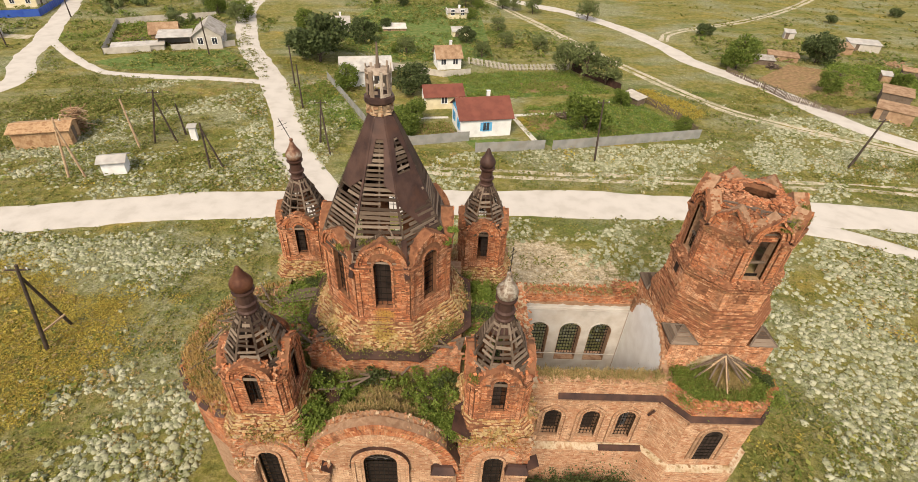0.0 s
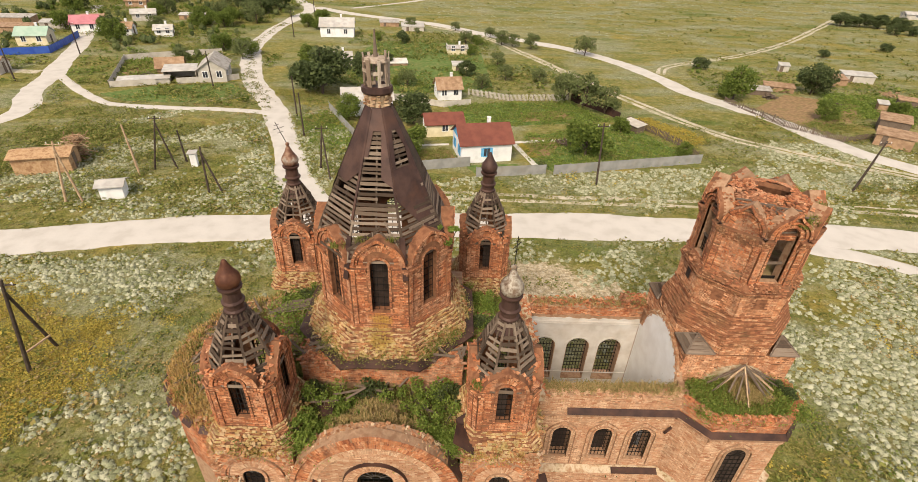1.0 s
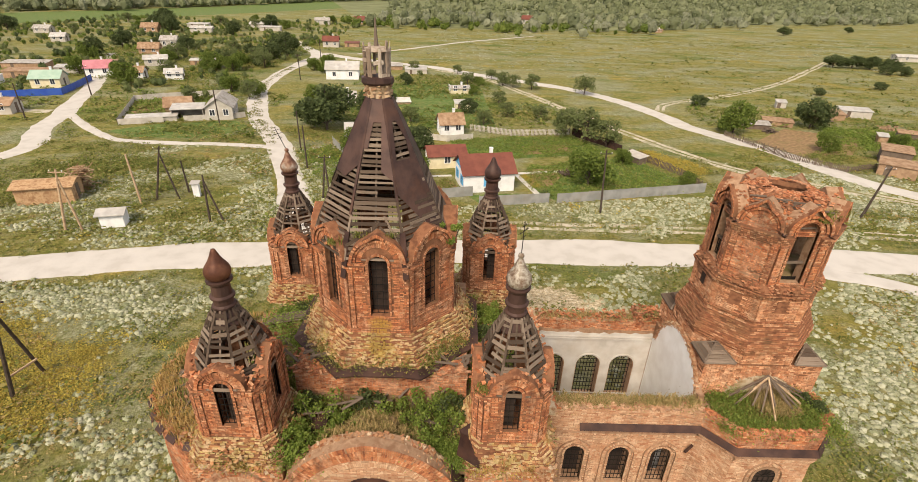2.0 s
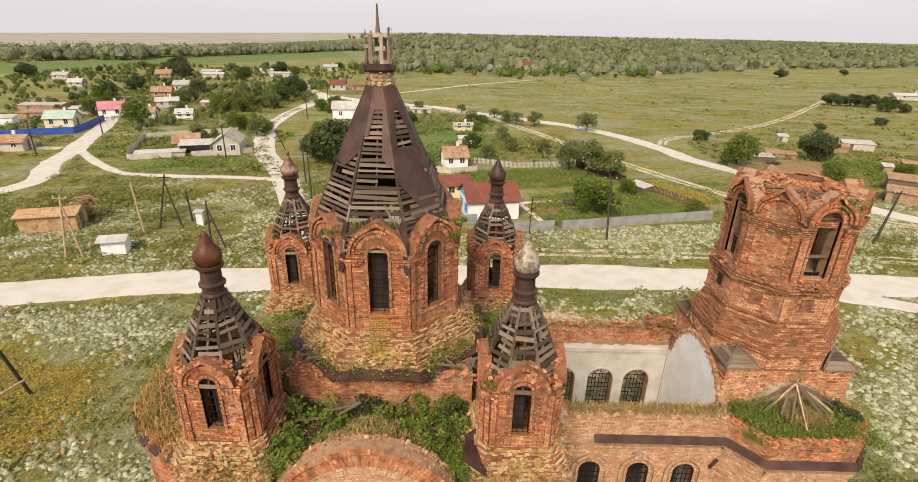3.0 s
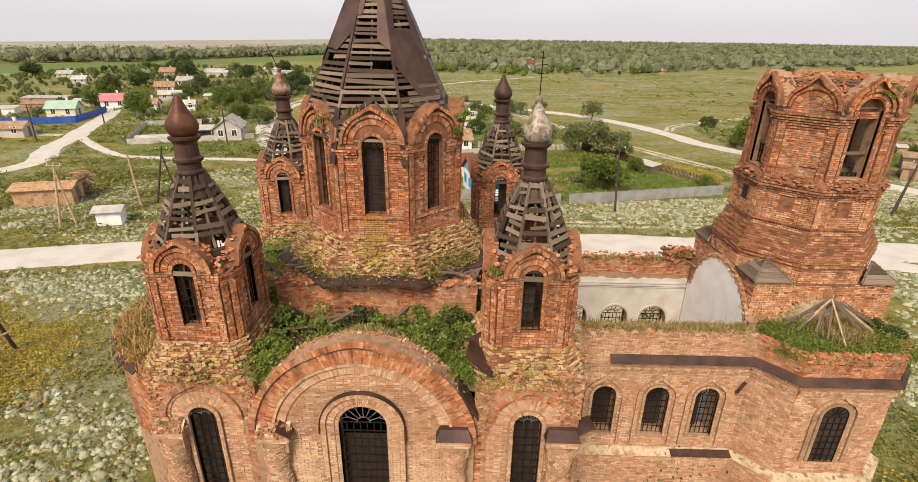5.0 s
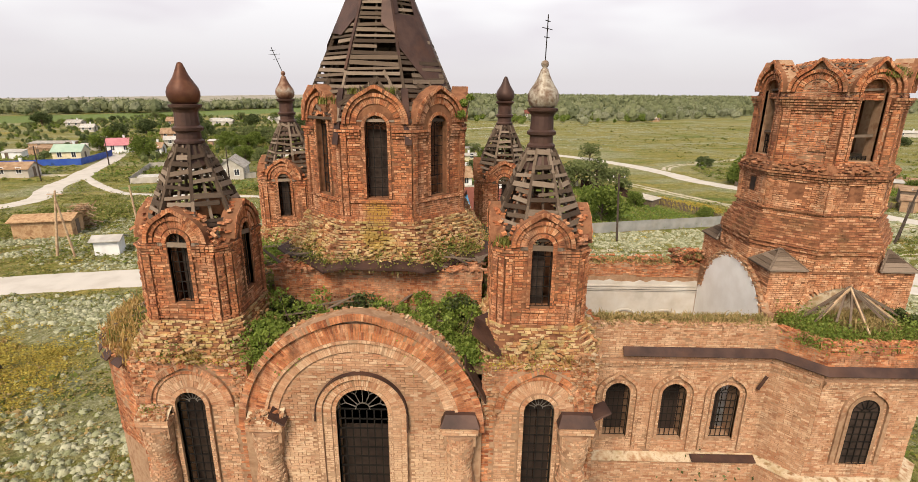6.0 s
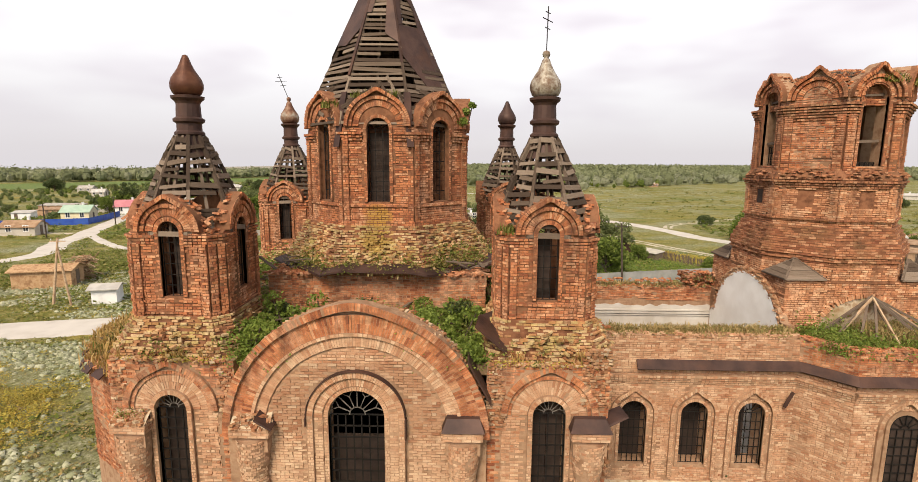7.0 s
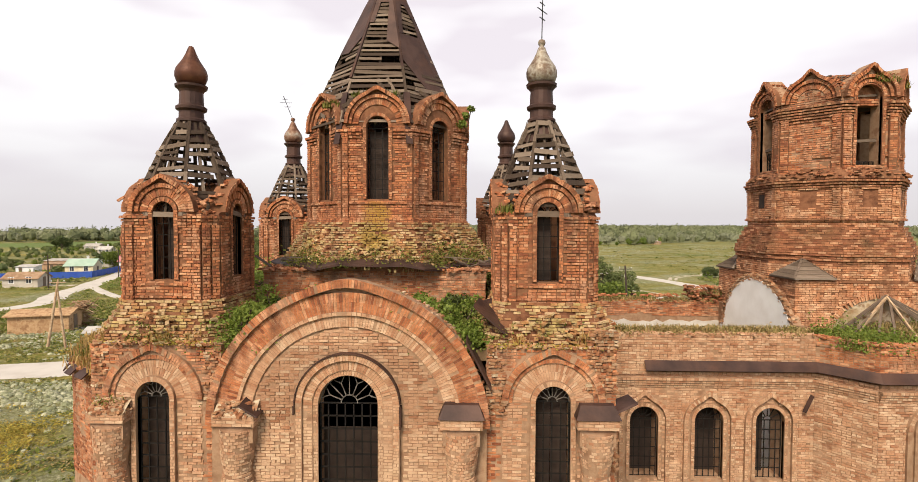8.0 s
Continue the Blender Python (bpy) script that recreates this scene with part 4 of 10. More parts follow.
def polygon_tower(parent, poly, z0, zc, wall, win, brick, openings, koko_r, koko_c, tip=0.12, pil=0.16, deep=1.0):
    """Walls of a polygonal tower with arched openings under keel gables. openings: side -> (half, sill, arch centre, through)."""
    bms = []
    mo = Geo()
    for i, m, ln in sides(poly, 0):
        cu = ln / 2
        half, sill, vc, thru = openings.get(i, (0, 0, 0, False))
        r = min(koko_r, ln / 2 - 0.02) if i in openings else 0
        out = [(0, z0), (ln, z0), (ln, zc)]
        if r:
            out += [(cu + r * math.cos(math.pi * k / 20), koko_c + r * math.sin(math.pi * k / 20) + tip * math.exp(-((math.pi * k / 20 - math.pi / 2) / 0.22) ** 2)) for k in range(21)]
        out += [(0, zc)]
        holes = [arch(cu, half, sill, vc, 14)] if thru else []
        bms.append(slab(m, out, holes, wall))
        hl = [arch(cu, half + 0.1, sill, vc, 14)] if half else []
        if r:
            brick.lay(m, [(0, z0), (ln, z0), (ln, zc), (0, zc)], hl + ([arch(cu, r, koko_c - 0.02, koko_c, 16)] if koko_c < zc else []), gone=0.03)
            n = [(r, 0.11 * deep, 0.13), (r - 0.14, 0.055 * deep, 0.12), (r - 0.27, 0.02, 0.22)]
            for rr, d, wd in n:
                band(mo, m, cu, koko_c, rr - wd, rr, -0.1, d, n=18, tip=tip if rr == r else 0)
                brick.ring(m, cu, koko_c, rr - wd + 0.005, rr - 0.005, proud=0.02, base=d, tip=tip if rr == r else 0, gone=0.05)
            rin = r - 0.49
            if half:
                brick.ring(m, cu, vc, half + 0.01, half + 0.12, proud=0.02, base=0.05)
                band(mo, m, cu, vc, half, half + 0.13, -0.1, 0.05, n=14)
                for s in (-1, 1):
                    u0, u1 = sorted((cu + s * half, cu + s * (half + 0.12)))
                    mo.hexa([m @ Vector(p) for p in ((u0, sill, -0.1), (u1, sill, -0.1), (u1, vc, -0.1), (u0, vc, -0.1), (u0, sill, 0.05), (u1, sill, 0.05), (u1, vc, 0.05), (u0, vc, 0.05))])
                    brick.lay(m, [(u0, sill), (u1, sill), (u1, vc), (u0, vc)], proud=0.012, base=0.05, lx=0.121)
            else:
                brick.lay(m, arch(cu, max(rin, 0.2), koko_c, koko_c, 12)[2:], gone=0.02)
        else:
            brick.lay(m, [(0.1, z0), (ln - 0.1, z0), (ln - 0.1, zc), (0.1, zc)], gone=0.03)
        if pil:
            for u0, u1 in ((0, pil), (ln - pil, ln)):
                po = 0.055 * deep
                mo.hexa([m @ Vector(p) for p in ((u0, z0, -0.1), (u1, z0, -0.1), (u1, zc - 0.3, -0.1), (u0, zc - 0.3, -0.1), (u0, z0, po), (u1, z0, po), (u1, zc - 0.3, po), (u0, zc - 0.3, po))])
                brick.lay(m, [(u0, z0), (u1, z0), (u1, zc - 0.3), (u0, zc - 0.3)], gone=0.02, base=po, lx=pil)
    return bms, mo


red = Bricks()
od = octagon(CX, CY, 3.0)
op = {i: (0.39, 14.48, 17.0, True) for i in range(8)}
bm, mo = polygon_tower(church, od, 13.6, 17.05, 0.45, None, red, op, 1.16, 17.12, 0.14, 0.2, 1.5)
for a, z, h in ((3.06, 16.62, 0.085), (3.10, 16.72, 0.085), (3.14, 16.82, 0.1), (3.05, 14.3, 0.08), (3.08, 13.72, 0.085), (3.12, 13.64, 0.085)):
    for i, m, ln in sides(octagon(CX, CY, a), z):
        for u0, u1 in ((0, ln / 2 - 0.55), (ln / 2 + 0.55, ln)):
            if z < 14.4:
                u0, u1 = (0, ln / 2) if u0 == 0 else (ln / 2, ln)
            red.lay(m, [(u0, 0), (u1, 0), (u1, h), (u0, h)], gone=0.05, proud=0.03, lx=0.135, lz=h)
            mo.hexa([m @ Vector(p) for p in ((u0, 0.004, -0.2), (u1, 0.004, -0.2), (u1, h - 0.004, -0.2), (u0, h - 0.004, -0.2), (u0, 0.004, 0), (u1, 0.004, 0), (u1, h - 0.004, 0), (u0, h - 0.004, 0))])
drum_wall = part("drum", mo, M_JRED, church, "octagonal red-brick drum with tall arched windows")
for w_ in bm:
    part("drum_side", w_, M_JRED, drum_wall)
red.part("drum_brick", M_DRUM, drum_wall)
for i, m, ln in sides(od, 0):
    g = Geo()
    grille(g, m, ln / 2, 0.39, 14.48, 17.0, -0.2, 3, 7, 0.013)
    part("window_grille", g, M_IRON, drum_wall, "black iron bars with a fan head")
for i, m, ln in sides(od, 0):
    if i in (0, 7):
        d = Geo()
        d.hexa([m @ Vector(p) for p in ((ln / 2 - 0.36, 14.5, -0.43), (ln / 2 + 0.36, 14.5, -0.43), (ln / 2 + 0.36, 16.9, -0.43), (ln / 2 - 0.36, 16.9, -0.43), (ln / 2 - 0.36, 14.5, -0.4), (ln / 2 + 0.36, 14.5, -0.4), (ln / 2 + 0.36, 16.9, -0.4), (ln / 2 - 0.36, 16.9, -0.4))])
        part("shutter", d, M_DARK, drum_wall, "dark opaque screen behind the window")

SLAT = {}


def slat(parent, p0, p1, w, t, up, name="slat", material=None):
    """One board from p0 to p1, as an object of its own on a shared unit mesh."""
    if material not in SLAT:
        g = Geo()
        g.hexa([(-0.5, -0.46, -0.5), (0.5, -0.5, -0.5), (0.5, 0.44, -0.5), (-0.5, 0.5, -0.5), (-0.5, -0.46, 0.5), (0.5, -0.5, 0.5), (0.5, 0.44, 0.5), (-0.5, 0.5, 0.5)])
        SLAT[material] = mesh_from("slat", g.v, g.f, material or M_WOOD_PC)
    a, b = Vector(p0), Vector(p1)
    x = (b - a).normalized()
    y = (Vector(up) - x * x.dot(Vector(up))).normalized()
    m = Matrix((x, y, x.cross(y))).transposed().to_4x4()
    ob = new(name, SLAT[material])
    ob.parent = parent
    ob.matrix_basis = Matrix.Translation((a + b) / 2 - ORIGIN[parent]) @ m @ Matrix.Diagonal(((b - a).length, w, t, 1))
    return ob


def tent(parent, cx, cy, profile, step, width, cover, name, label, lean=(0, 0), sag=0.022):
    """A timber tent roof: rafters and laths, with cover(side, h, s) telling 'b' board, 't' metal, or '' gap."""
    zs, rs = [p[1] for p in profile], [p[0] for p in profile]

    def corner(k, z):
        r = float(np.interp(z, zs, rs))
        a = math.radians(-112.5 + 45 * k)
        return Vector((cx + lean[0] * (z - zs[0]) + r * math.cos(a), cy + lean[1] * (z - zs[0]) + r * math.sin(a), z))
    g = Geo()
    for z, s, t in ((zs[0] + 0.55, 0.96, 0.12),):
        rr = [[corner(k, z).lerp(Vector((cx, cy, z)), 1 - q) for k in range(8)] for q in (s, s - 0.08)]
        up = Vector((0, 0, t))
        g.rings([rr[0], [p + up for p in rr[0]], [p + up for p in rr[1]], rr[1], rr[0]], cap=False)
    frame_ob = part(name, g, M_WOOD, parent, label)
    for k in range(8):
        for z0, z1 in zip(zs[:-1], zs[1:]):
            a, b = corner(k, z0), corner(k, z1)
            side_v = Vector((a.y - cy, cx - a.x, 0))
            slat(frame_ob, a, b, 0.10, 0.11, side_v, "rafter")
            c = Vector((cx, cy, 0))
            a0, a1 = (corner(k, z0) + corner(k + 1, z0)) / 2, (corner(k, z1) + corner(k + 1, z1)) / 2
            slat(frame_ob, a0.lerp(Vector((c.x, c.y, a0.z)), 0.05), a1.lerp(Vector((c.x, c.y, a1.z)), 0.05), 0.07, 0.09, Vector((a0.y - cy, cx - a0.x, 0)), "rafter")
    n = int((zs[-1] - zs[0]) / step)
    for k in range(8):
        for j in range(n):
            h = (j + 0.5) / n
            z = lerp(zs[0], zs[-1], h)
            kind = cover(k, h, 0)
            if kind != "b":
                continue
            a, b = corner(k, z), corner(k + 1, z)
            up = (corner(k, z + 0.2) + corner(k + 1, z + 0.2)) / 2 - (a + b) / 2
            out = Vector(((a + b) / 2 - Vector((cx, cy, z)))).normalized()
            s0, s1 = 0.015, 0.985
            q = RNG.random()
            if q < 0.08:
                s0 = RNG.uniform(0.1, 0.5)
            elif q < 0.16:
                s1 = RNG.uniform(0.5, 0.9)
            pa = a.lerp(b, s0) + out * RNG.uniform(0.05, 0.075) + Vector((0, 0, RNG.normal(0, sag)))
            pb = a.lerp(b, s1) + out * RNG.uniform(0.05, 0.075) + Vector((0, 0, RNG.normal(0, sag)))
            slat(frame_ob, pa, pb, width * RNG.uniform(0.62, 1.15), 0.025, up)
    return frame_ob, corner


def sheet(g, corner, k, zs, poly, lift=0.10, t=0.012, grid=10):
    """Metal sheet on side k of a tent, over the polygon of (s, h)."""
    n = len(poly)
    pts = []
    for s, h in poly:
        z = lerp(zs[0], zs[1], h)
        a, b = corner(k, z), corner(k + 1, z)
        pts.append(a.lerp(b, s))
    nor = (pts[1] - pts[0]).cross(pts[2] - pts[0]).normalized()
    c = (corner(k, zs[0]) + corner(k + 1, zs[0])) / 2
    ax = (corner(k + 4, zs[0]) + corner(k + 5, zs[0])) / 2
    if nor.dot(c - ax) < 0:
        nor = -nor
    g.add([p + nor * lift for p in pts] + [p + nor * (lift + t) for p in pts],
          [tuple(range(n)), tuple(range(2 * n - 1, n - 1, -1))] + [(i, (i + 1) % n, n + (i + 1) % n, n + i) for i in range(n)])


def main_cover(k, h, s):
    if h > 0.86:
        return ""
    return "" if RNG.random() < 0.04 else "b"


TZ = (17.15, 23.05)
main_tent, corner = tent(church, CX - 0.12, CY, [(3.20, TZ[0]), (2.86, 18.1), (0.48, TZ[1])], 0.188, 0.148, main_cover, "tent_roof", "tall octagonal tent roof of bare grey laths")
H0, H1 = TZ
sheets = [(k, [(0, 0.86), (1, 0.86), (1, 1.0), (0, 1.0)], 0.10) for k in range(8)]
sheets.append((0, [(0, 0.70), (0.18, 0.70), (0.30, 0.86), (0, 0.86)], 0.10))
sheets.append((0, [(0.66, 0.56), (1.0, 0.50), (1.0, 0.86), (0.78, 0.86)], 0.11))
sheets.append((1, [(0.92, 0.0), (1.0, 0.0), (1.0, 0.86), (0.62, 0.86), (0.85, 0.74), (0.75, 0.62), (0.0, 0.62), (0.0, 0.42)], 0.11))
sheets.append((1, [(0.0, 0.62), (0.14, 0.62), (0.35, 0.86), (0.0, 0.86)], 0.12))
sheets.append((2, [(0.0, 0.0), (1.0, 0.0), (1.0, 0.86), (0.0, 0.86)], 0.10))
sheets.append((7, [(0.0, 0.52), (0.5, 0.50), (1.0, 0.60), (1.0, 0.86), (0.0, 0.86)], 0.11))
sheets.append((6, [(0.0, 0.1), (1.0, 0.45), (1.0, 0.86), (0.0, 0.86)], 0.11))
sheets += [(k, [(0.0, 0.02), (1.0, 0.02), (1.0, 0.86), (0.0, 0.86)], 0.10) for k in (3, 4, 5)]
for k, poly, lift in sheets:
    tin = Geo()
    sheet(tin, corner, k, TZ, poly, lift)
    part("sheet_iron", tin, M_TIN, main_tent, "dark brown rusted roofing sheet, partly torn away")
for i in range(30):
    k = (0, 0, 1, 7, 1, 0)[i % 6]
    s0, s1 = sorted((RNG.uniform(0.0, 0.7), RNG.uniform(0.3, 1.0)))
    z0, z1 = RNG.uniform(17.5, 18.9), RNG.uniform(17.5, 18.7)
    a, b = corner(k, z0).lerp(corner(k + 1, z0), s0), corner(k, z1).lerp(corner(k + 1, z1), s1)
    o = ((a + b) / 2 - Vector((CX - 0.12, CY, (z0 + z1) / 2))).normalized() * RNG.uniform(0.09, 0.16)
    if (b - a).length > 0.5:
        slat(main_tent, a + o, b + o, RNG.uniform(0.08, 0.15), 0.025, (0, 0, 1))
seam = Geo()
for k in (0, 1, 2, 3):
    a, b = corner(k, lerp(H0, H1, 0.30 if k == 0 else 0.0)), corner(k, H1)
    o = Vector((a.x - CX, a.y - CY, 0)).normalized() * 0.1
    seam.bar(a + o, b + o, 0.10, 0.06)
part("ridge_seam", seam, M_TIN, main_tent, "rusted ridge capping")
for k, dz in ((0, 1.15), (1, 1.0)):
    hang = Geo()
    a = corner(k, 18.3)
    o = Vector((a.x - CX, a.y - CY, 0)).normalized()
    hang.bar(a + o * 0.12, a + o * 0.62 - Vector((0, 0, 1.9)), 0.24, 0.05)
    part("hanging_valley_plate", hang, M_TIN, main_tent, "rusted valley plate hanging down between the arches")
# broken lantern at the top
lan = Geo()
lan.lathe(CX - 0.15, CY, [(0.44, 22.95), (0.50, 23.05), (0.46, 23.25), (0.52, 23.5), (0.50, 23.62)], 12)
lantern = part("lantern", lan, M_PALEWOOD, church, "broken timber lantern on top of the tent roof")
lr = Geo()
lr.lathe(CX - 0.15, CY, [(0.60, 23.60), (0.66, 23.68), (0.64, 23.86), (0.52, 23.92)], 12)
lr.lathe(CX - 0.15, CY, [(0.52, 23.0), (0.54, 23.06), (0.52, 23.1)], 12)
part("collar", lr, M_TIN, lantern, "rusted metal collar")
for k in range(8):
    a = math.radians(45 * k + 20)
    p = Vector((CX - 0.15 + 0.50 * math.cos(a), CY + 0.50 * math.sin(a), 23.9))
    slat(lantern, p, p + Vector((RNG.normal(0, 0.03), RNG.normal(0, 0.03), 1.05)), 0.2 if k % 2 else 0.13, 0.06, (-math.sin(a), math.cos(a), 0), "post", M_GREYWOOD)
lw = Geo()
lw.lathe(CX - 0.15, CY, [(0.46, 24.80), (0.55, 24.84), (0.52, 24.91), (0.22, 25.0)], 9)
part("lantern_top", lw, M_GREYWOOD, lantern, "broken board rim of the lantern")
for k in range(11):
    a = math.radians(33 * k)
    p = Vector((CX - 0.15 + 0.54 * math.cos(a), CY + 0.54 * math.sin(a), 23.98 + 0.09 * (k * 4 % 9)))
    e = Vector((CX - 0.15 + 0.54 * math.cos(a + 0.75), CY + 0.54 * math.sin(a + 0.75), p.z + RNG.normal(0, 0.1)))
    slat(lantern, p, e, 0.15, 0.03, (0, 0, 1), "board", M_GREYWOOD)
for k in range(9):
    a = math.radians(40 * k + 10)
    p = Vector((CX - 0.15 + 0.48 * math.cos(a), CY + 0.48 * math.sin(a), 24.82))
    slat(lantern, p, p + Vector((0.05 * math.cos(a), 0.05 * math.sin(a), RNG.uniform(0.12, 0.38))), 0.11, 0.03, (-math.sin(a), math.cos(a), 0), "board", M_GREYWOOD)
sp = Geo()
sp.lathe(CX - 0.15, CY, [(0.10, 25.0), (0.07, 25.3), (0.045, 25.7), (0.03, 26.0)], 7)
part("spire_post", sp, M_WOOD, lantern, "bare wooden spire post")
lb = Bricks()
lb.loose([(CX - 0.15 + 0.5 * math.cos(a), CY + 0.5 * math.sin(a), z) for z in (23.15, 23.3, 23.45, 23.55) for a in np.arange(0, 6.28, 0.5)], 0.02, (0.26, 0.10, 0.10), 0.4)
lb.part("broken_lath", M_PALEWOOD, lantern)


# ---- corner turrets ----
def onion(g, cx, cy, z, s=1.0, lean=(0, 0), knob=False):
    prof = [(0.30, 0.0), (0.40, 0.08), (0.455, 0.22), (0.46, 0.34), (0.42, 0.48), (0.33, 0.62), (0.24, 0.76), (0.165, 0.92), (0.105, 1.08), (0.07, 1.16), (0.02, 1.18)]
    if knob:
        prof = prof[:-2] + [(0.06, 1.12), (0.10, 1.17), (0.115, 1.23), (0.09, 1.30), (0.03, 1.33)]
    g.lathe(cx, cy, [(r * s, z + h * s) for r, h in prof], 18, lean=lean)


def turret(cx, cy, seed, onion_mat, label_onion, cross=0, lean=(0, 0), brokens=()):
    global RNG
    keep_rng, RNG = RNG, np.random.default_rng(seed)
    A, C = 1.38, 0.32
    poly = chamfered(cx, cy, A, C)
    sk = Geo()
    rings = []
    for k in range(7):
        t = k / 6
        a = lerp(1.86, 1.45, t)
        rings += [chamfered(cx, cy, a, 0.36), chamfered(cx, cy, a, 0.36)]
    zz = []
    for k in range(7):
        t = k / 6
        zz += [lerp(10.35, 11.3, t), lerp(10.35, 11.3, t) + 0.155]
    sk.rings([[(x, y, z) for x, y in r] for r, z in zip(rings, zz)])
    body = part("corner_turret", sk, M_JRED, church, "small brick corner turret with arched windows and a lath tent roof")
    b = Bricks()
    for k in range(7):
        t = k / 6
        for i, m, ln in sides(chamfered(cx, cy, lerp(1.86, 1.45, t), 0.36), lerp(10.35, 11.3, t)):
            b.lay(m, [(0, 0), (ln, 0), (ln, 0.16), (0, 0.16)], gone=0.16, proud=0.075, lx=0.21, lz=0.08)
    b.loose([(cx + (q := RNG.uniform(1.5, 1.95)) * math.cos(a) * 1.12, cy + q * math.sin(a) * 1.12, float(np.interp(q, [1.5, 1.9], [11.2, 10.4]))) for a in RNG.uniform(0, math.tau, 260)], 0.06, (0.2, 0.11, 0.06), tilt=0.4)
    b.part("skirt_brick", M_MOSSY, body)
    red = Bricks()
    op = {i: (0.30, 12.02, 13.9, True) for i in (0, 2, 4, 6)}
    bm, mo = polygon_tower(church, poly, 11.4, 13.85, 0.32, None, red, op, 0.93, 13.92, 0.12, 0.2, 1.25)
    for a, z, h in ((1.41, 13.55, 0.08), (1.43, 13.64, 0.08), (1.455, 13.73, 0.085), (1.41, 11.85, 0.08), (1.42, 11.5, 0.08)):
        for i, m, ln in sides(chamfered(cx, cy, a, 0.33), z):
            for u0, u1 in (((0, ln / 2 - 0.42), (ln / 2 + 0.42, ln)) if ln > 1 and z > 12 else ((0, ln),)):
                red.lay(m, [(u0, 0), (u1, 0), (u1, h), (u0, h)], gone=0.06, proud=0.03, lx=0.135, lz=h)
                mo.hexa([m @ Vector(p) for p in ((u0, 0.004, -0.15), (u1, 0.004, -0.15), (u1, h - 0.004, -0.15), (u0, h - 0.004, -0.15), (u0, 0.004, 0), (u1, 0.004, 0), (u1, h - 0.004, 0), (u0, h - 0.004, 0))])
    # broken brick tops round the gables
    for i, m, ln in sides(poly, 0):
        if ln > 1:
            for k in range(26):
                a = math.radians(RNG.uniform(10, 170))
                p = m @ Vector((ln / 2 + 0.9 * math.cos(a), 13.93 + 0.93 * math.sin(a), -RNG.uniform(0.05, 0.35)))
                red.loose([p], 0.03, tilt=0.5)
        else:
            for k in range(18):
                p = m @ Vector((RNG.uniform(0, ln), 13.9 + RNG.uniform(0, 0.4) * (i in brokens or RNG.random() < 0.3), -RNG.uniform(0, 0.3)))
                red.loose([p], 0.04, tilt=0.8)
    for w_ in bm:
        part("turret_wall", w_, M_JRED, body)
    part("moulding", mo, M_JRED, body)
    red.part("turret_brick", M_RED, body)
    for i, m, ln in sides(poly, 0):
        if i in op:
            g = Geo()
            grille(g, m, ln / 2, 0.30, 12.02, 13.9, -0.13, 3, 6, 0.011)
            part("window_grille", g, M_IRON, body, "black iron window bars")
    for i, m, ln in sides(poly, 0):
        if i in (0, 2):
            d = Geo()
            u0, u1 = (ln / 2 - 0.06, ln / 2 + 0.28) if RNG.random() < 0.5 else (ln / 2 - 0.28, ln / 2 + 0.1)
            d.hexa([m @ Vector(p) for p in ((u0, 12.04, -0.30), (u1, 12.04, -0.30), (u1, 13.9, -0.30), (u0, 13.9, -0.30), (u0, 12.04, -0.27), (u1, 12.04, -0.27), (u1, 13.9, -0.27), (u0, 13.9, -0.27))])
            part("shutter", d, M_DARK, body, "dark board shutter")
    frame_ob, cor = tent(body.parent, cx, cy, [(1.47, 13.78), (1.36, 14.5), (1.12, 15.05), (0.73, 15.95), (0.38, 16.62)], 0.205, 0.15,
                         lambda k, h, s: "" if RNG.random() < 0.09 else "b", "turret_tent_roof", "small tent roof of bare grey boards", lean, 0.034)
    for k in (1, 3, 5, 7):
        z = 13.95
        for q in range(4):
            a, b2 = cor(k, z), cor(k + 1, z)
            s = (q + RNG.uniform(0.2, 0.8)) / 4
            p = a.lerp(b2, s)
            o = Vector((p.x - cx, p.y - cy, 0)).normalized()
            slat(frame_ob, p + o * 0.1 - Vector((0, 0, RNG.uniform(0.1, 0.4))), p - o * 0.12 + Vector((0, 0, 0.45)), 0.11, 0.025, o.cross(Vector((0, 0, 1))))
    nz = Geo()
    L = lambda z: (cx + lean[0] * (z - 13.72), cy + lean[1] * (z - 13.72))
    x, y = L(16.4)
    nz.lathe(x, y, [(0.62, 16.02), (0.50, 16.3), (0.37, 16.55), (0.36, 16.62), (0.42, 16.66), (0.42, 16.72), (0.35, 16.78), (0.345, 16.98), (0.43, 17.03), (0.44, 17.11), (0.35, 17.17), (0.33, 17.55), (0.36, 17.62), (0.45, 17.70), (0.46, 17.77), (0.33, 17.80)], 16, lean=lean)
    neck = part("neck", nz, M_TIN, body, "dark ringed sheet-metal neck", smooth=False)
    og = Geo()
    x, y = L(17.8)
    onion(og, x, y, 17.78, 1.0, lean, knob=cross > 0)
    part("onion_dome", og, onion_mat, body, label_onion, smooth=True)
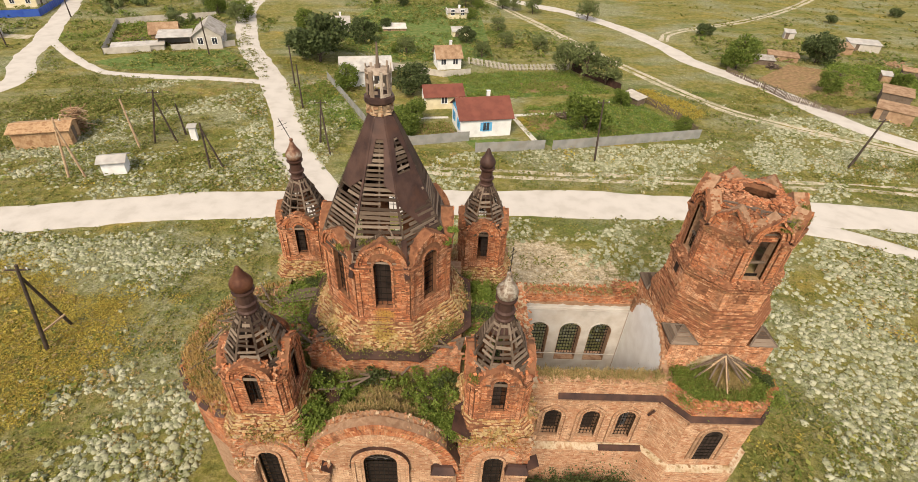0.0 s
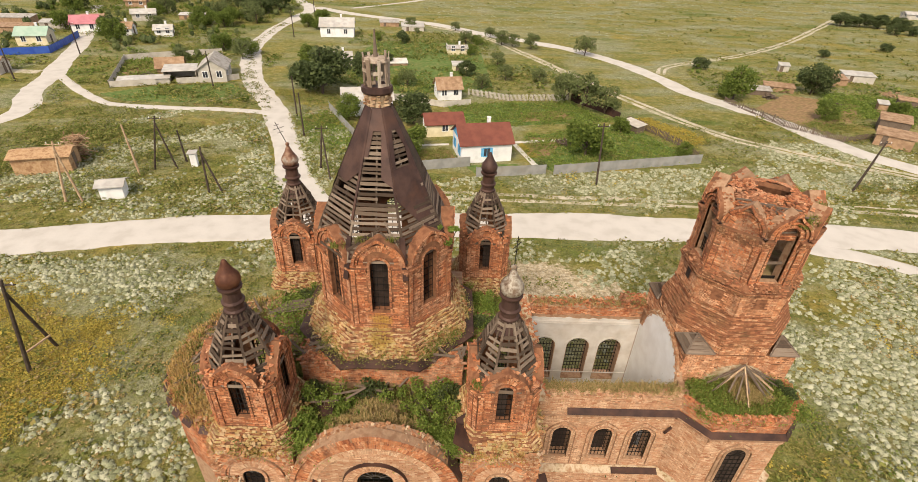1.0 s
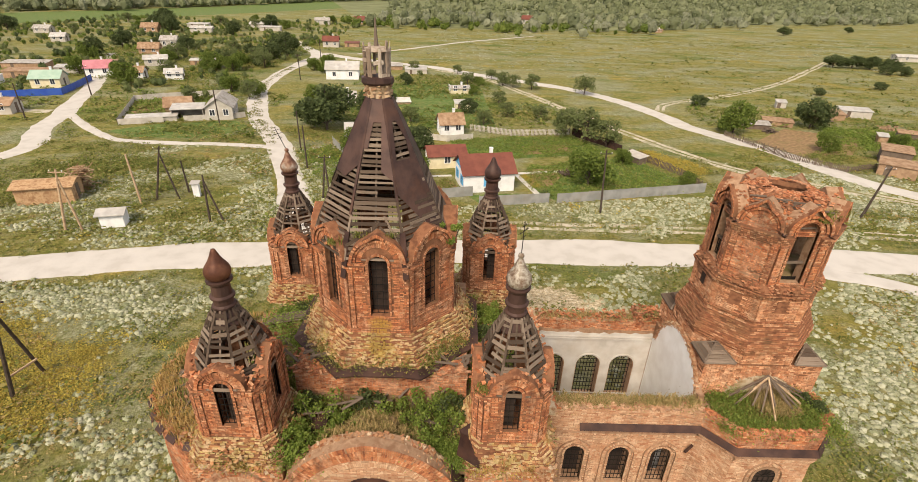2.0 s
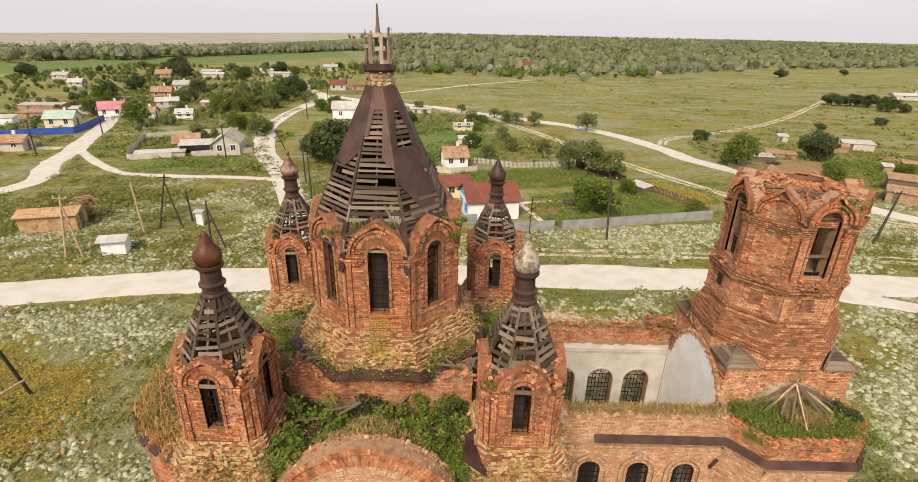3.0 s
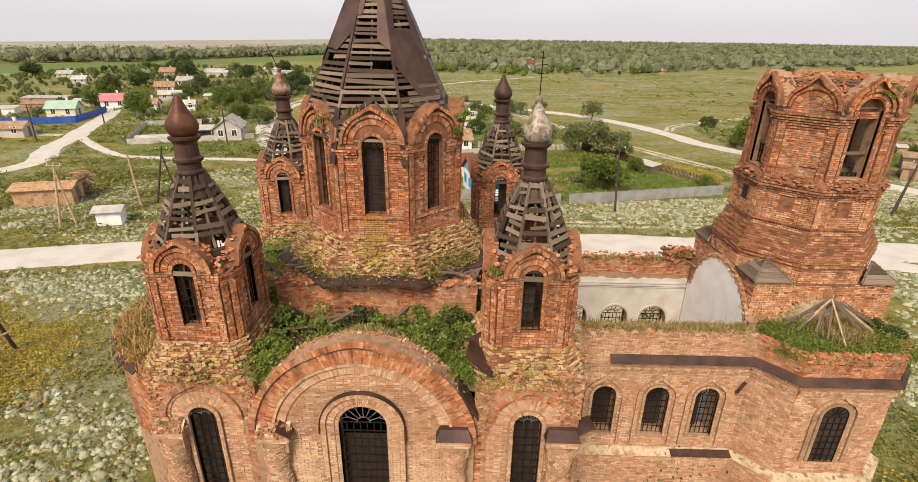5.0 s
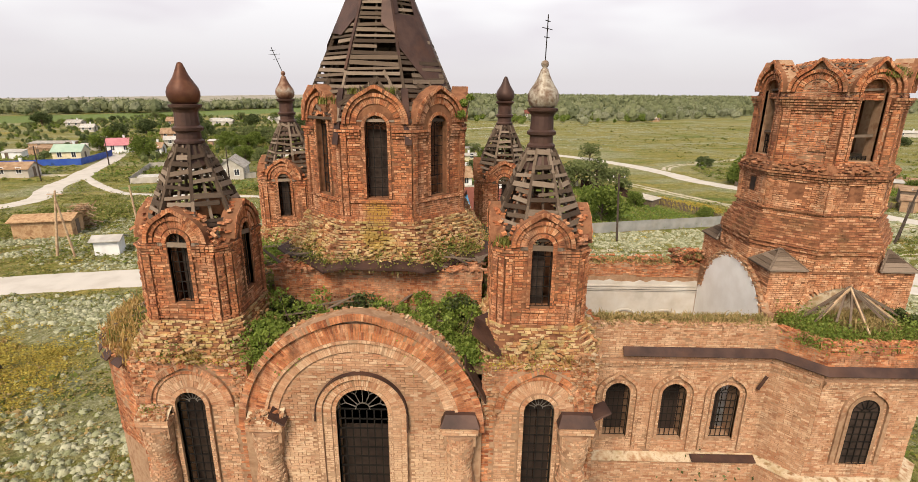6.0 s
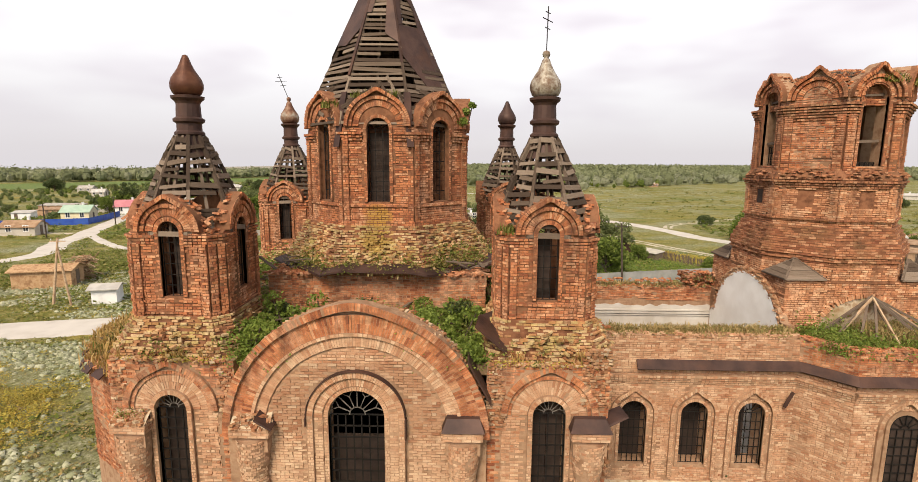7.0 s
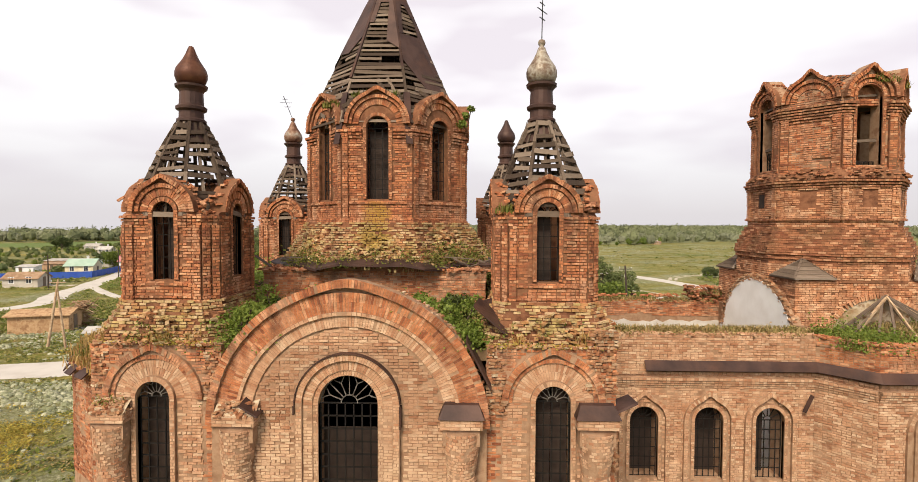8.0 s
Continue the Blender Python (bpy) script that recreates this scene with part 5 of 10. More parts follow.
    if cross:
        cg = Geo()
        x, y = L(19.0)
        t = Vector((lean[0] * 1.0 + (0.02 if cross == 1 else -0.38), lean[1], 1.0)).normalized()
        p0 = Vector((x, y, 19.0))
        cg.bar(p0, p0 + t * 1.32, 0.026)
        sd = Vector((0.5, 0.7, 0)).normalized() if cross == 1 else Vector((0.6, 0.5, 0.1)).normalized()
        for h, wd in ((0.72, 0.16), (0.95, 0.30), (1.15, 0.14)):
            cg.bar(p0 + t * h - sd * wd, p0 + t * h + sd * wd, 0.02)
        part("cross", cg, M_IRON, body, "thin iron cross")
    RNG = keep_rng
    return body


turret(-8.30, 14.95, 11, M_COPPER, "rust-red onion dome", lean=(0.012, 0), brokens=(7, 5))
turret(2.38, 15.0, 12, M_SILVER, "tarnished silver onion dome with a knob", cross=1, lean=(-0.006, 0), brokens=(1, 3))
turret(-9.0, 25.85, 13, M_BROWNTIN, "brown and silver onion dome with a knob", cross=2, lean=(-0.015, 0), brokens=(5,))
turret(2.02, 25.85, 14, M_TIN, "dark brown onion dome", brokens=(3,))

tp = Geo()
tp.hexa([(0.45, 14.2, 11.3), (0.95, 13.25, 10.55), (1.15, 13.9, 10.6), (1.0, 14.6, 11.4), (0.45, 14.22, 11.36), (0.95, 13.25, 10.61), (1.17, 13.9, 10.66), (1.02, 14.6, 11.46)])
tp.hexa([(0.35, 13.0, 11.4), (1.25, 13.0, 10.62), (1.3, 13.9, 10.9), (0.5, 13.9, 11.5), (0.35, 13.0, 11.44), (1.25, 13.0, 10.66), (1.3, 13.9, 10.94), (0.5, 13.9, 11.54)])
tp.hexa([(0.15, 12.55, 10.55), (0.78, 12.55, 9.35), (0.78, 13.2, 9.4), (0.15, 13.2, 10.6), (0.19, 12.55, 10.59), (0.82, 12.55, 9.38), (0.82, 13.2, 9.43), (0.19, 13.2, 10.64)])
part("roof_plate", tp, M_TIN, church, "rusted metal plates beside the gable")



# ---- roofless nave ----
NX0, NX1, NF, NB = 4.1, 11.95, 17.0, 23.7
nave_wins = (6.22, 8.42, 10.48)
nb = Bricks()
nw = bmesh.new()
mf = frame_at((NX0, NF, 0), (1, 0, 0), (0, -1, 0))
holes = [arch(x - NX0, 0.48, 4.9, 6.9, 14) for x in nave_wins]
slab(mf, [(0, 0), (NX1 - NX0, 0), (NX1 - NX0, 9.85), (0, 9.85)], holes, 0.8, nw)
mold = Geo()
nb.lay(mf, [(0, 4.2), (NX1 - NX0, 4.2), (NX1 - NX0, 9.85), (0, 9.85)], [arch(x - NX0, 0.60, 4.85, 6.9, 14) for x in nave_wins], keep=lambda c: ~((np.abs(c[:, 1] - 9.45) < 0.06) & ((np.abs(c[:, 0] - 3.6) < 0.07) | (np.abs(c[:, 0] - 5.6) < 0.07))))
for x in nave_wins:
    band(mold, mf, x - NX0, 6.9, 0.48, 0.60, -0.2, 0.05, n=16)
    band(mold, mf, x - NX0, 6.9, 0.72, 0.86, -0.1, 0.11, n=18, tip=0.16)
    for s in (-1, 1):
        for a, b, d, z0 in ((0.48, 0.60, 0.05, 4.85), (0.72, 0.86, 0.10, 4.4)):
            mold.box((min(x + s * a, x + s * b), NF - d, z0), (max(x + s * a, x + s * b), NF + 0.1, 6.9))
            u0, u1 = sorted((x - NX0 + s * (a + 0.004), x - NX0 + s * (b - 0.004)))
            nb.lay(mf, [(u0, z0), (u1, z0), (u1, 6.9), (u0, 6.9)], proud=0.009, base=d, lx=0.141)
    nb.ring(mf, x - NX0, 6.9, 0.725, 0.855, proud=0.015, base=0.11, tip=0.16)
    nb.ring(mf, x - NX0, 6.9, 0.49, 0.59, proud=0.012, base=0.05)
BLK = [(11.95, 17.0), (13.1, 15.75), (16.75, 15.75), (17.95, 17.0), (17.95, 18.45)]
for k, (z, h, o) in enumerate(((8.05, 0.08, 0.03), (8.13, 0.085, 0.07), (8.22, 0.085, 0.11), (8.31, 0.1, 0.15), (8.5, 0.1, 0.06))):
    for a, b in zip([(NX0, NF)] + BLK[:-1], BLK):
        d = Vector((b[0] - a[0], b[1] - a[1], 0))
        m = frame_at((a[0], a[1], z), d, (d.y, -d.x, 0))
        mold.hexa([m @ Vector(p) for p in ((0, 0.004, -0.1), (d.length, 0.004, -0.1), (d.length, h - 0.004, -0.1), (0, h - 0.004, -0.1), (0, 0.004, o), (d.length, 0.004, o), (d.length, h - 0.004, o), (0, h - 0.004, o))])
        nb.lay(m, [(0, 0), (d.length, 0), (d.length, h), (0, h)], proud=0.015, base=o, lx=0.135, lz=h)
wall_f = part("nave_wall", nw, M_JOINT, church, "sandy brick nave wall with keel-arched windows")
part("moulding", mold, M_JOINT, wall_f, "brick hood moulds and string courses")
nb.loose([(RNG.uniform(NX0, NX1), RNG.uniform(17.05, 17.7), 9.86) for _ in range(330)], 0.05, tilt=0.35)
nb.part("nave_brick", M_TAN, wall_f)
for x in nave_wins:
    g = Geo()
    grille(g, mf, x - NX0, 0.48, 4.9, 6.9, -0.15, 5, 6, 0.013)
    part("window_grille", g, M_IRON, wall_f, "black iron bars with a fan head")
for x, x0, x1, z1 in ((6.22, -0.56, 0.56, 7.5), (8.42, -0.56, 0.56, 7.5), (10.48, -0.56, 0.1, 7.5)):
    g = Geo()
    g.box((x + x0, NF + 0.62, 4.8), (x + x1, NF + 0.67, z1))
    part("shutter", g, M_DARK, wall_f, "dark opaque screen behind the window")
t = Geo()
ribbon(t, [(6.2, NF), (11.95, NF)] + BLK[1:4], 8.66, 8.96, 0.24, 0.03)
part("flashing", t, M_TIN, wall_f, "dark brown rusted metal band along the eaves")
t = Geo()
ribbon(t, [(4.4, NF), (11.9, NF)] + BLK[1:4], 4.05, 4.22, 0.42, 0.02)
part("sill_ledge", t, M_CORE, wall_f, "pale crumbling lime ledge under the windows")
t = Geo()
ribbon(t, [(9.3, NF - 0.03), (11.85, NF - 0.03)], 4.10, 4.24, 0.44, 0.12)
part("sill_flashing", t, M_TIN, wall_f, "strip of rusted metal left on the ledge")
lb = Bricks()
lb.lay(frame_at((4.3, NF - 0.36, 0), (1, 0, 0), (0, -1, 0)), [(0, 0.1), (7.5, 0.1), (7.5, 4.04), (0, 4.04)], gone=0.03)
for (x0, y0), (x1, y1) in zip([(11.8, 16.64), (12.95, 15.38), (16.9, 15.38), (18.2, 16.85)], [(12.95, 15.38), (16.9, 15.38), (18.2, 16.85), (18.2, 18.4)]):
    d = Vector((x1 - x0, y1 - y0, 0))
    lb.lay(frame_at((x0, y0, 0), d, (d.y, -d.x, 0)), [(0, 0.1), (d.length, 0.1), (d.length, 4.04), (0, 4.04)], gone=0.03)
t = Geo()
t.box((4.3, NF - 0.36, 0), (11.8, NF - 0.01, 4.06))
t.prism([(11.8, 16.64), (12.95, 15.38), (16.9, 15.38), (18.2, 16.85), (18.2, 18.4), (12, 18.4)], 0, 4.06)
low_wall = part("lower_wall", t, M_JOINT, wall_f, "sandy brick lower wall")
lb.part("lower_brick", M_TAN, low_wall)
t = Geo()
t.bar((11.55, 16.86, 7.3), (11.7, 16.72, 7.9), 0.12)
part("pipe", t, M_TIN, wall_f, "broken rusted downpipe")

# back and inner walls of the nave
bw = bmesh.new()
mb = frame_at((NX0, NB + 0.04, 0), (1, 0, 0), (0, -1, 0))
L = NX1 - NX0 + 0.2
slab(mb, [(0, 0), (L, 0), (L, 9.95), (0, 9.95)], [arch(x - NX0, 0.70, 3.8, 6.66, 14) for x in nave_wins], 0.8, bw)
back_wall = part("nave_back_wall", bw, M_JOINT, church, "brick nave wall, plastered white inside")
b = Bricks()
b.lay(mb, [(0, 9.3), (L, 9.3), (L, 9.95), (0, 9.95)], gone=0.08, proud=0.05)
b.loose([(RNG.uniform(NX0, NX1 + 0.4), RNG.uniform(23.75, 24.5), 9.96 + 0.25 * (RNG.random() < 0.3)) for _ in range(260)], 0.06, tilt=0.5)
b.loose([(RNG.uniform(10.6, 12.2), RNG.uniform(23.75, 24.6), RNG.uniform(9.95, 10.7)) for _ in range(150)], 0.12, tilt=0.8)
b.part("wall_brick", M_RED, back_wall)
pb = bmesh.new()
mp = frame_at((NX0, NB, 0), (1, 0, 0), (0, -1, 0))
jag = [(L * i / 26, 9.08 + RNG.uniform(-0.10, 0.08)) for i in range(26, -1, -1)]
slab(mp, [(0, 0), (L, 0)] + jag, [arch(x - NX0, 0.74, 3.7, 6.66, 14) for x in nave_wins], 0.035, pb)
part("inner_plaster", pb, M_PLASTER, back_wall, "peeling white plaster")
g = Geo()
for z, d in ((8.55, 0.05), (8.66, 0.10), (8.78, 0.06), (4.35, 0.04)):
    g.box((NX0 + 0.05, NB - d, z), (NX1, NB, z + 0.07))
for x in nave_wins:
    band(g, mp, x - NX0, 6.66, 0.80, 0.88, -0.02, 0.04, n=16)
part("inner_cornice", g, M_PLASTER, back_wall, "white plaster cornice and window bands")
for x in nave_wins:
    g = Geo()
    grille(g, mb, x - NX0, 0.70, 3.8, 6.66, -0.5, 7, 9, 0.014)
    part("window_grille", g, M_IRON, back_wall, "black iron bars with a fan head")
pf = bmesh.new()
mi = frame_at((NX1, NF + 0.84, 0), (-1, 0, 0), (0, 1, 0))
slab(mi, [(0, 0), (NX1 - NX0, 0), (NX1 - NX0, 9.2), (0, 9.2)], [arch(NX1 - x, 0.55, 4.6, 6.9, 14) for x in nave_wins], 0.035, pf)
part("inner_plaster", pf, M_PLASTER, wall_f, "peeling white plaster")
ew = bmesh.new()
me_ = frame_at((NX1 - 0.02, 23.6, 0), (0, -1, 0), (-1, 0, 0))
lun = [(0.0, 0), (5.75, 0), (5.75, 8.9)] + [(2.9 + 2.5 * math.cos(math.pi * i / 24), 9.0 + 2.38 * math.sin(math.pi * i / 24) + RNG.uniform(-0.04, 0.04)) for i in range(1, 24)] + [(0.0, 8.9)]
slab(me_, lun, [], 0.04, ew)
end_pl = part("end_wall_plaster", ew, M_LUNETTE, church, "white plastered lunette where the vault was")
g = Geo()
g.box((NX1, 17.85, 0), (NX1 + 0.3, 24.4, 10.0))
top = [(20.7 + 2.72 * math.cos(math.pi * i / 20), 8.95 + 2.6 * math.sin(math.pi * i / 20)) for i in range(21)]
g.rings([[(x, 23.42, 8.9)] + [(x, y, z) for y, z in top] + [(x, 17.98, 8.9)] for x in (NX1, NX1 + 0.3)])
part("end_wall", g, M_JOINT, church, "broken brick end wall")
b = Bricks()
for i in range(620):
    a = math.radians(RNG.uniform(0, 180))
    r = RNG.uniform(2.44, 2.74)
    b.loose([(NX1 + 0.05, 20.7 + r * math.cos(a), 8.98 + 0.955 * r * math.sin(a))], 0.03, (0.15, 0.10, 0.06), 0.35)
b.part("broken_vault_edge", M_RUBBLE, end_pl)
g = Geo()
g.box((NX0 - 0.05, 16.6, 9.8), (NX0 + 0.75, 24.4, 10.25))
part("end_wall_top", g, M_CORE, church, "crumbling top of the cross wall")
b = Bricks()
b.loose([(NX0 + RNG.uniform(-0.1, 0.8), RNG.uniform(16.8, 24.4), 10.27) for _ in range(260)], 0.1, tilt=0.8)
b.part("wall_brick", M_RED, church)
g = Geo()
g.box((NX0, NF + 0.5, -0.05), (NX1, NB + 0.4, 0.12))
part("nave_floor", g, M_SOIL, church, "rubble-strewn nave floor")

# ---- bell tower ----
TX, TY = 14.92, 21.22
tb = Geo()
tb.box((TX - 2.82, TY - 2.82, 0), (TX + 2.82, TY + 2.82, 11.6))
tower = part("bell_tower", tb, M_JRED, church, "octagonal brick bell tower on a square base, its roof fallen in")
b = Bricks()
sq = [(TX - 2.82, TY - 2.82), (TX + 2.82, TY - 2.82), (TX + 2.82, TY + 2.82), (TX - 2.82, TY + 2.82)]
for i, m, ln in sides(sq, 0):
    ho = [arch(ln / 2 + 0.2, 1.95, 8.0, 9.1, 24)] if i == 0 else []
    b.lay(m, [(0, 8.5), (ln, 8.5), (ln, 11.6), (0, 11.6)], ho, gone=0.03)
    if i == 0:
        b.ring(m, ln / 2 + 0.2, 9.1, 1.85, 2.03, proud=0.05, base=0.02, gone=0.15)
b.part("square_brick", M_WARM, tower)
b = Bricks()
part("niche_plaster", slab(frame_at((TX + 0.2, TY - 2.832, 0), (1, 0, 0), (0, -1, 0)), [(1.95 * math.cos(math.pi * i / 24), 9.1 + 1.9 * math.sin(math.pi * i / 24)) for i in range(25)], [], 0.05), M_CORE, tower, "grubby plastered arch of a lost porch roof")
sk = Geo()
lev = [(2.86, 11.5), (2.86, 12.1)]
steps = [(2.84, 12.1), (2.90, 12.28), (2.95, 12.46), (2.93, 12.64), (2.85, 12.82), (2.77, 13.0), (2.69, 13.18), (2.61, 13.36), (2.54, 13.54)]
for (a, z), (a2, z2) in zip(steps[:-1], steps[1:]):
    lev += [(a, z), (a, z2 - 0.002)]
lev += [(2.49, 13.54), (2.49, 15.3), (2.58, 15.3), (2.58, 15.42), (2.52, 15.55), (2.39, 15.75), (2.2, 15.8)]
sk.rings([[(x, y, z) for x, y in octagon(TX, TY, a)] for a, z in lev])
part("octagon_base", sk, M_JRED, tower, "stepped brick base of the octagon")
for (a, z), (a2, z2) in zip(steps[:-1], steps[1:]):
    for i, m, ln in sides(octagon(TX, TY, a), z):
        b.lay(m, [(0, 0), (ln, 0), (ln, z2 - z), (0, z2 - z)], gone=0.05, proud=0.03, lx=0.262, lz=0.088)
b.part("step_brick", M_SOOTY, tower)
b = Bricks()
for i, m, ln in sides(octagon(TX, TY, 2.86), 11.6):
    b.lay(m, [(0, 0), (ln, 0), (ln, 0.5), (0, 0.5)], gone=0.03)
for i, m, ln in sides(octagon(TX, TY, 2.49), 13.54):
    slot = [(ln / 2 - 0.2, 0.75), (ln / 2 + 0.2, 0.75), (ln / 2 + 0.2, 1.35), (ln / 2 - 0.2, 1.35)]
    b.lay(m, [(0, 0), (ln, 0), (ln, 1.76), (0, 1.76)], [slot], gone=0.03)
    for u0, u1 in ((0, 0.25), (ln - 0.25, ln)):
        b.lay(m, [(u0, 0.3), (u1, 0.3), (u1, 1.5), (u0, 1.5)], gone=0.02, base=0.05)
    b.lay(m, [(ln / 2 - 0.33, 1.4), (ln / 2 + 0.33, 1.4), (ln / 2 + 0.33, 1.47), (ln / 2 - 0.33, 1.47)], gone=0, base=0.04)
b.part("base_brick", M_WARM, tower)
b = Bricks()
bg = Geo()
for a, z, h in ((2.56, 15.02, 0.085), (2.60, 15.12, 0.085), (2.66, 15.22, 0.09), (2.60, 15.33, 0.085), (2.58, 13.78, 0.08)):
    bg.rings([[(x, y, q) for x, y in octagon(TX, TY, a)] for q in (z + 0.003, z + h - 0.003)])
    for i, m, ln in sides(octagon(TX, TY, a), z):
        b.lay(m, [(0, 0), (ln, 0), (ln, h), (0, h)], gone=0.10, proud=0.035, lx=0.135, lz=h)
part("string_course", bg, M_JRED, tower, "stepped brick string courses")
b.part("string_brick", M_SOOTY, tower)
b = Bricks()
# Plate laid on the wall; its dark colour is the vent's inner shade.
sg = Geo()
for i, m, ln in sides(octagon(TX, TY, 2.49), 13.54):
    if i in (6, 7):
        u = ln / 2
        if i == 6:
            sg.hexa([m @ Vector(p) for p in ((u - 0.18, 0.77, 0.001), (u + 0.18, 0.77, 0.001), (u + 0.18, 1.33, 0.001), (u - 0.18, 1.33, 0.001), (u - 0.18, 0.77, 0.008), (u + 0.18, 0.77, 0.008), (u + 0.18, 1.33, 0.008), (u - 0.18, 1.33, 0.008))])
part("vent_opening", sg, M_DARK, tower, "small dark plate for the shade of a square vent")
b.loose([(TX + q * math.cos(w), TY + q * math.sin(w), float(np.interp(q, [2.4, 2.75], [15.74, 15.42]))) for q, w in zip(RNG.uniform(2.40, 2.72, 420), RNG.uniform(0, math.tau, 420))], 0.01, (0.20, 0.12, 0.05), 0.08)
b.part("ledge_brick", M_SOOTY, tower)
b = Bricks()
ot = octagon(TX, TY, 2.35)
op = {0: (0.46, 15.85, 18.4, True), 1: (0, 0, 0, False), 2: (0.46, 15.85, 18.4, True), 3: (0, 0, 0, False), 4: (0.46, 15.85, 18.4, True), 5: (0, 0, 0, False), 6: (0.46, 15.85, 18.4, True), 7: (0, 0, 0, False)}
corn = Bricks()
bm, mo = polygon_tower(church, ot, 15.6, 18.3, 0.55, None, b, op, 0.97, 18.34, 0.27, 0.28, 1.7)
for a, z, h in ((2.39, 17.55, 0.085), (2.44, 17.66, 0.085), (2.48, 17.76, 0.085), (2.52, 17.86, 0.085), (2.56, 17.96, 0.085), (2.60, 18.06, 0.1), (2.40, 16.15, 0.08)):
    for i, m, ln in sides(octagon(TX, TY, a), z):
        spans = ((0, ln / 2 - 0.58), (ln / 2 + 0.58, ln)) if i % 2 == 0 else ((0, ln),)
        for u0, u1 in spans:
            if z < 17:
                u0, u1 = (u0, u0 + 0.35) if u0 > 0 or i % 2 == 0 else (ln / 2 + 0.1, ln / 2 + 0.75)
            corn.lay(m, [(u0, 0), (u1, 0), (u1, h), (u0, h)], gone=0.07, proud=0.03, lx=0.135, lz=h)
            mo.hexa([m @ Vector(p) for p in ((u0, 0.004, -0.3), (u1, 0.004, -0.3), (u1, h - 0.004, -0.3), (u0, h - 0.004, -0.3), (u0, 0.004, 0), (u1, 0.004, 0), (u1, h - 0.004, 0), (u0, h - 0.004, 0))])
for w_ in bm:
    part("belfry_side", w_, M_JOINT, tower)
part("moulding", mo, M_JRED, tower)
b.part("tower_brick", M_RED, tower)
corn.part("cornice_brick", M_SOOTY, tower)
cap = Geo()
hx, hy = 0.25, 0.05
prof = [(2.1, 18.35), (2.15, 18.75), (1.95, 19.05), (1.5, 19.3), (1.1, 19.45), (0.78, 19.52), (0.74, 19.3), (0.95, 18.9), (1.95, 18.4)]
rings = []
for r, z in prof:
    k = max(0, 1 - r / 2.1)
    rings.append([(TX + hx * k + r * math.cos(a) * (1 + 0.05 * math.sin(5 * a + z * 7)), TY + hy * k + r * math.sin(a), z + 0.06 * math.sin(3 * a + 2 * r)) for a in [math.tau * j / 24 for j in range(24)]])
cap.rings(rings, cap=False)
part("fallen_vault", cap, M_JRED, tower, "fallen vault with a dark hole in the middle")
# Dark disc makes the hole read black, in place of real shade.
dk = Geo()
dk.prism([(TX + 1.75 * math.cos(math.tau * j / 16), TY + 1.75 * math.sin(math.tau * j / 16)) for j in range(16)], 18.36, 18.42)
part("inner_floor", dk, M_DARK, tower, "dark disc standing in for the shade below the vault hole")
for k in range(18):
    q = RNG.uniform(0, 1)
    x, y = TX - 1.9 + 2.0 * q, TY - 0.5 - 1.25 * q
    a = RNG.normal(-0.6, 0.3)
    n = RNG.uniform(0.6, 1.2)
    g = Geo()
    g.bar((x, y, 18.98 + 0.02 * k), (x + n * math.cos(a), y + n * math.sin(a), 19.08 + 0.02 * k), 0.1, 0.05)
    part("fallen_board", g, M_WOOD, tower, "fallen grey board")
b = Bricks()
pts = []
for i in range(1100):
    a = RNG.uniform(0, math.tau)
    r = RNG.uniform(0.8, 2.15)
    z = float(np.interp(r, [0.78, 1.1, 1.5, 1.95, 2.15], [19.52, 19.45, 19.3, 19.05, 18.8]))
    k = max(0, 1 - r / 2.1)
    pts.append((TX + hx * k + r * math.cos(a), TY + hy * k + r * math.sin(a), z + 0.03))
b.loose(pts, 0.03, (0.15, 0.095, 0.055), 0.35)
for i, m, ln in sides(ot, 0):
    for k in range(16):
        a = math.radians(RNG.uniform(5, 175))
        b.loose([m @ Vector((ln / 2 + 0.92 * math.cos(a), 18.4 + 0.98 * math.sin(a), -RNG.uniform(0.08, 0.5)))], 0.02, (0.16, 0.1, 0.06), 0.3)
b.part("roof_rubble", M_RED, tower, "loose broken bricks on the fallen vault")
for i, m, ln in sides(ot, 0):
    dk = Geo()
    dk.hexa([m @ Vector(p) for p in ((-0.06, 18.05, -0.02), (0.07, 18.05, -0.02), (0.05, 18.5, -0.3), (-0.05, 18.5, -0.3), (-0.06, 18.08, 0.08), (0.07, 18.08, 0.08), (0.05, 18.53, -0.2), (-0.05, 18.53, -0.2))])
    part("valley_plate", dk, M_TIN, tower, "blackened metal plate in the valley between two arches")
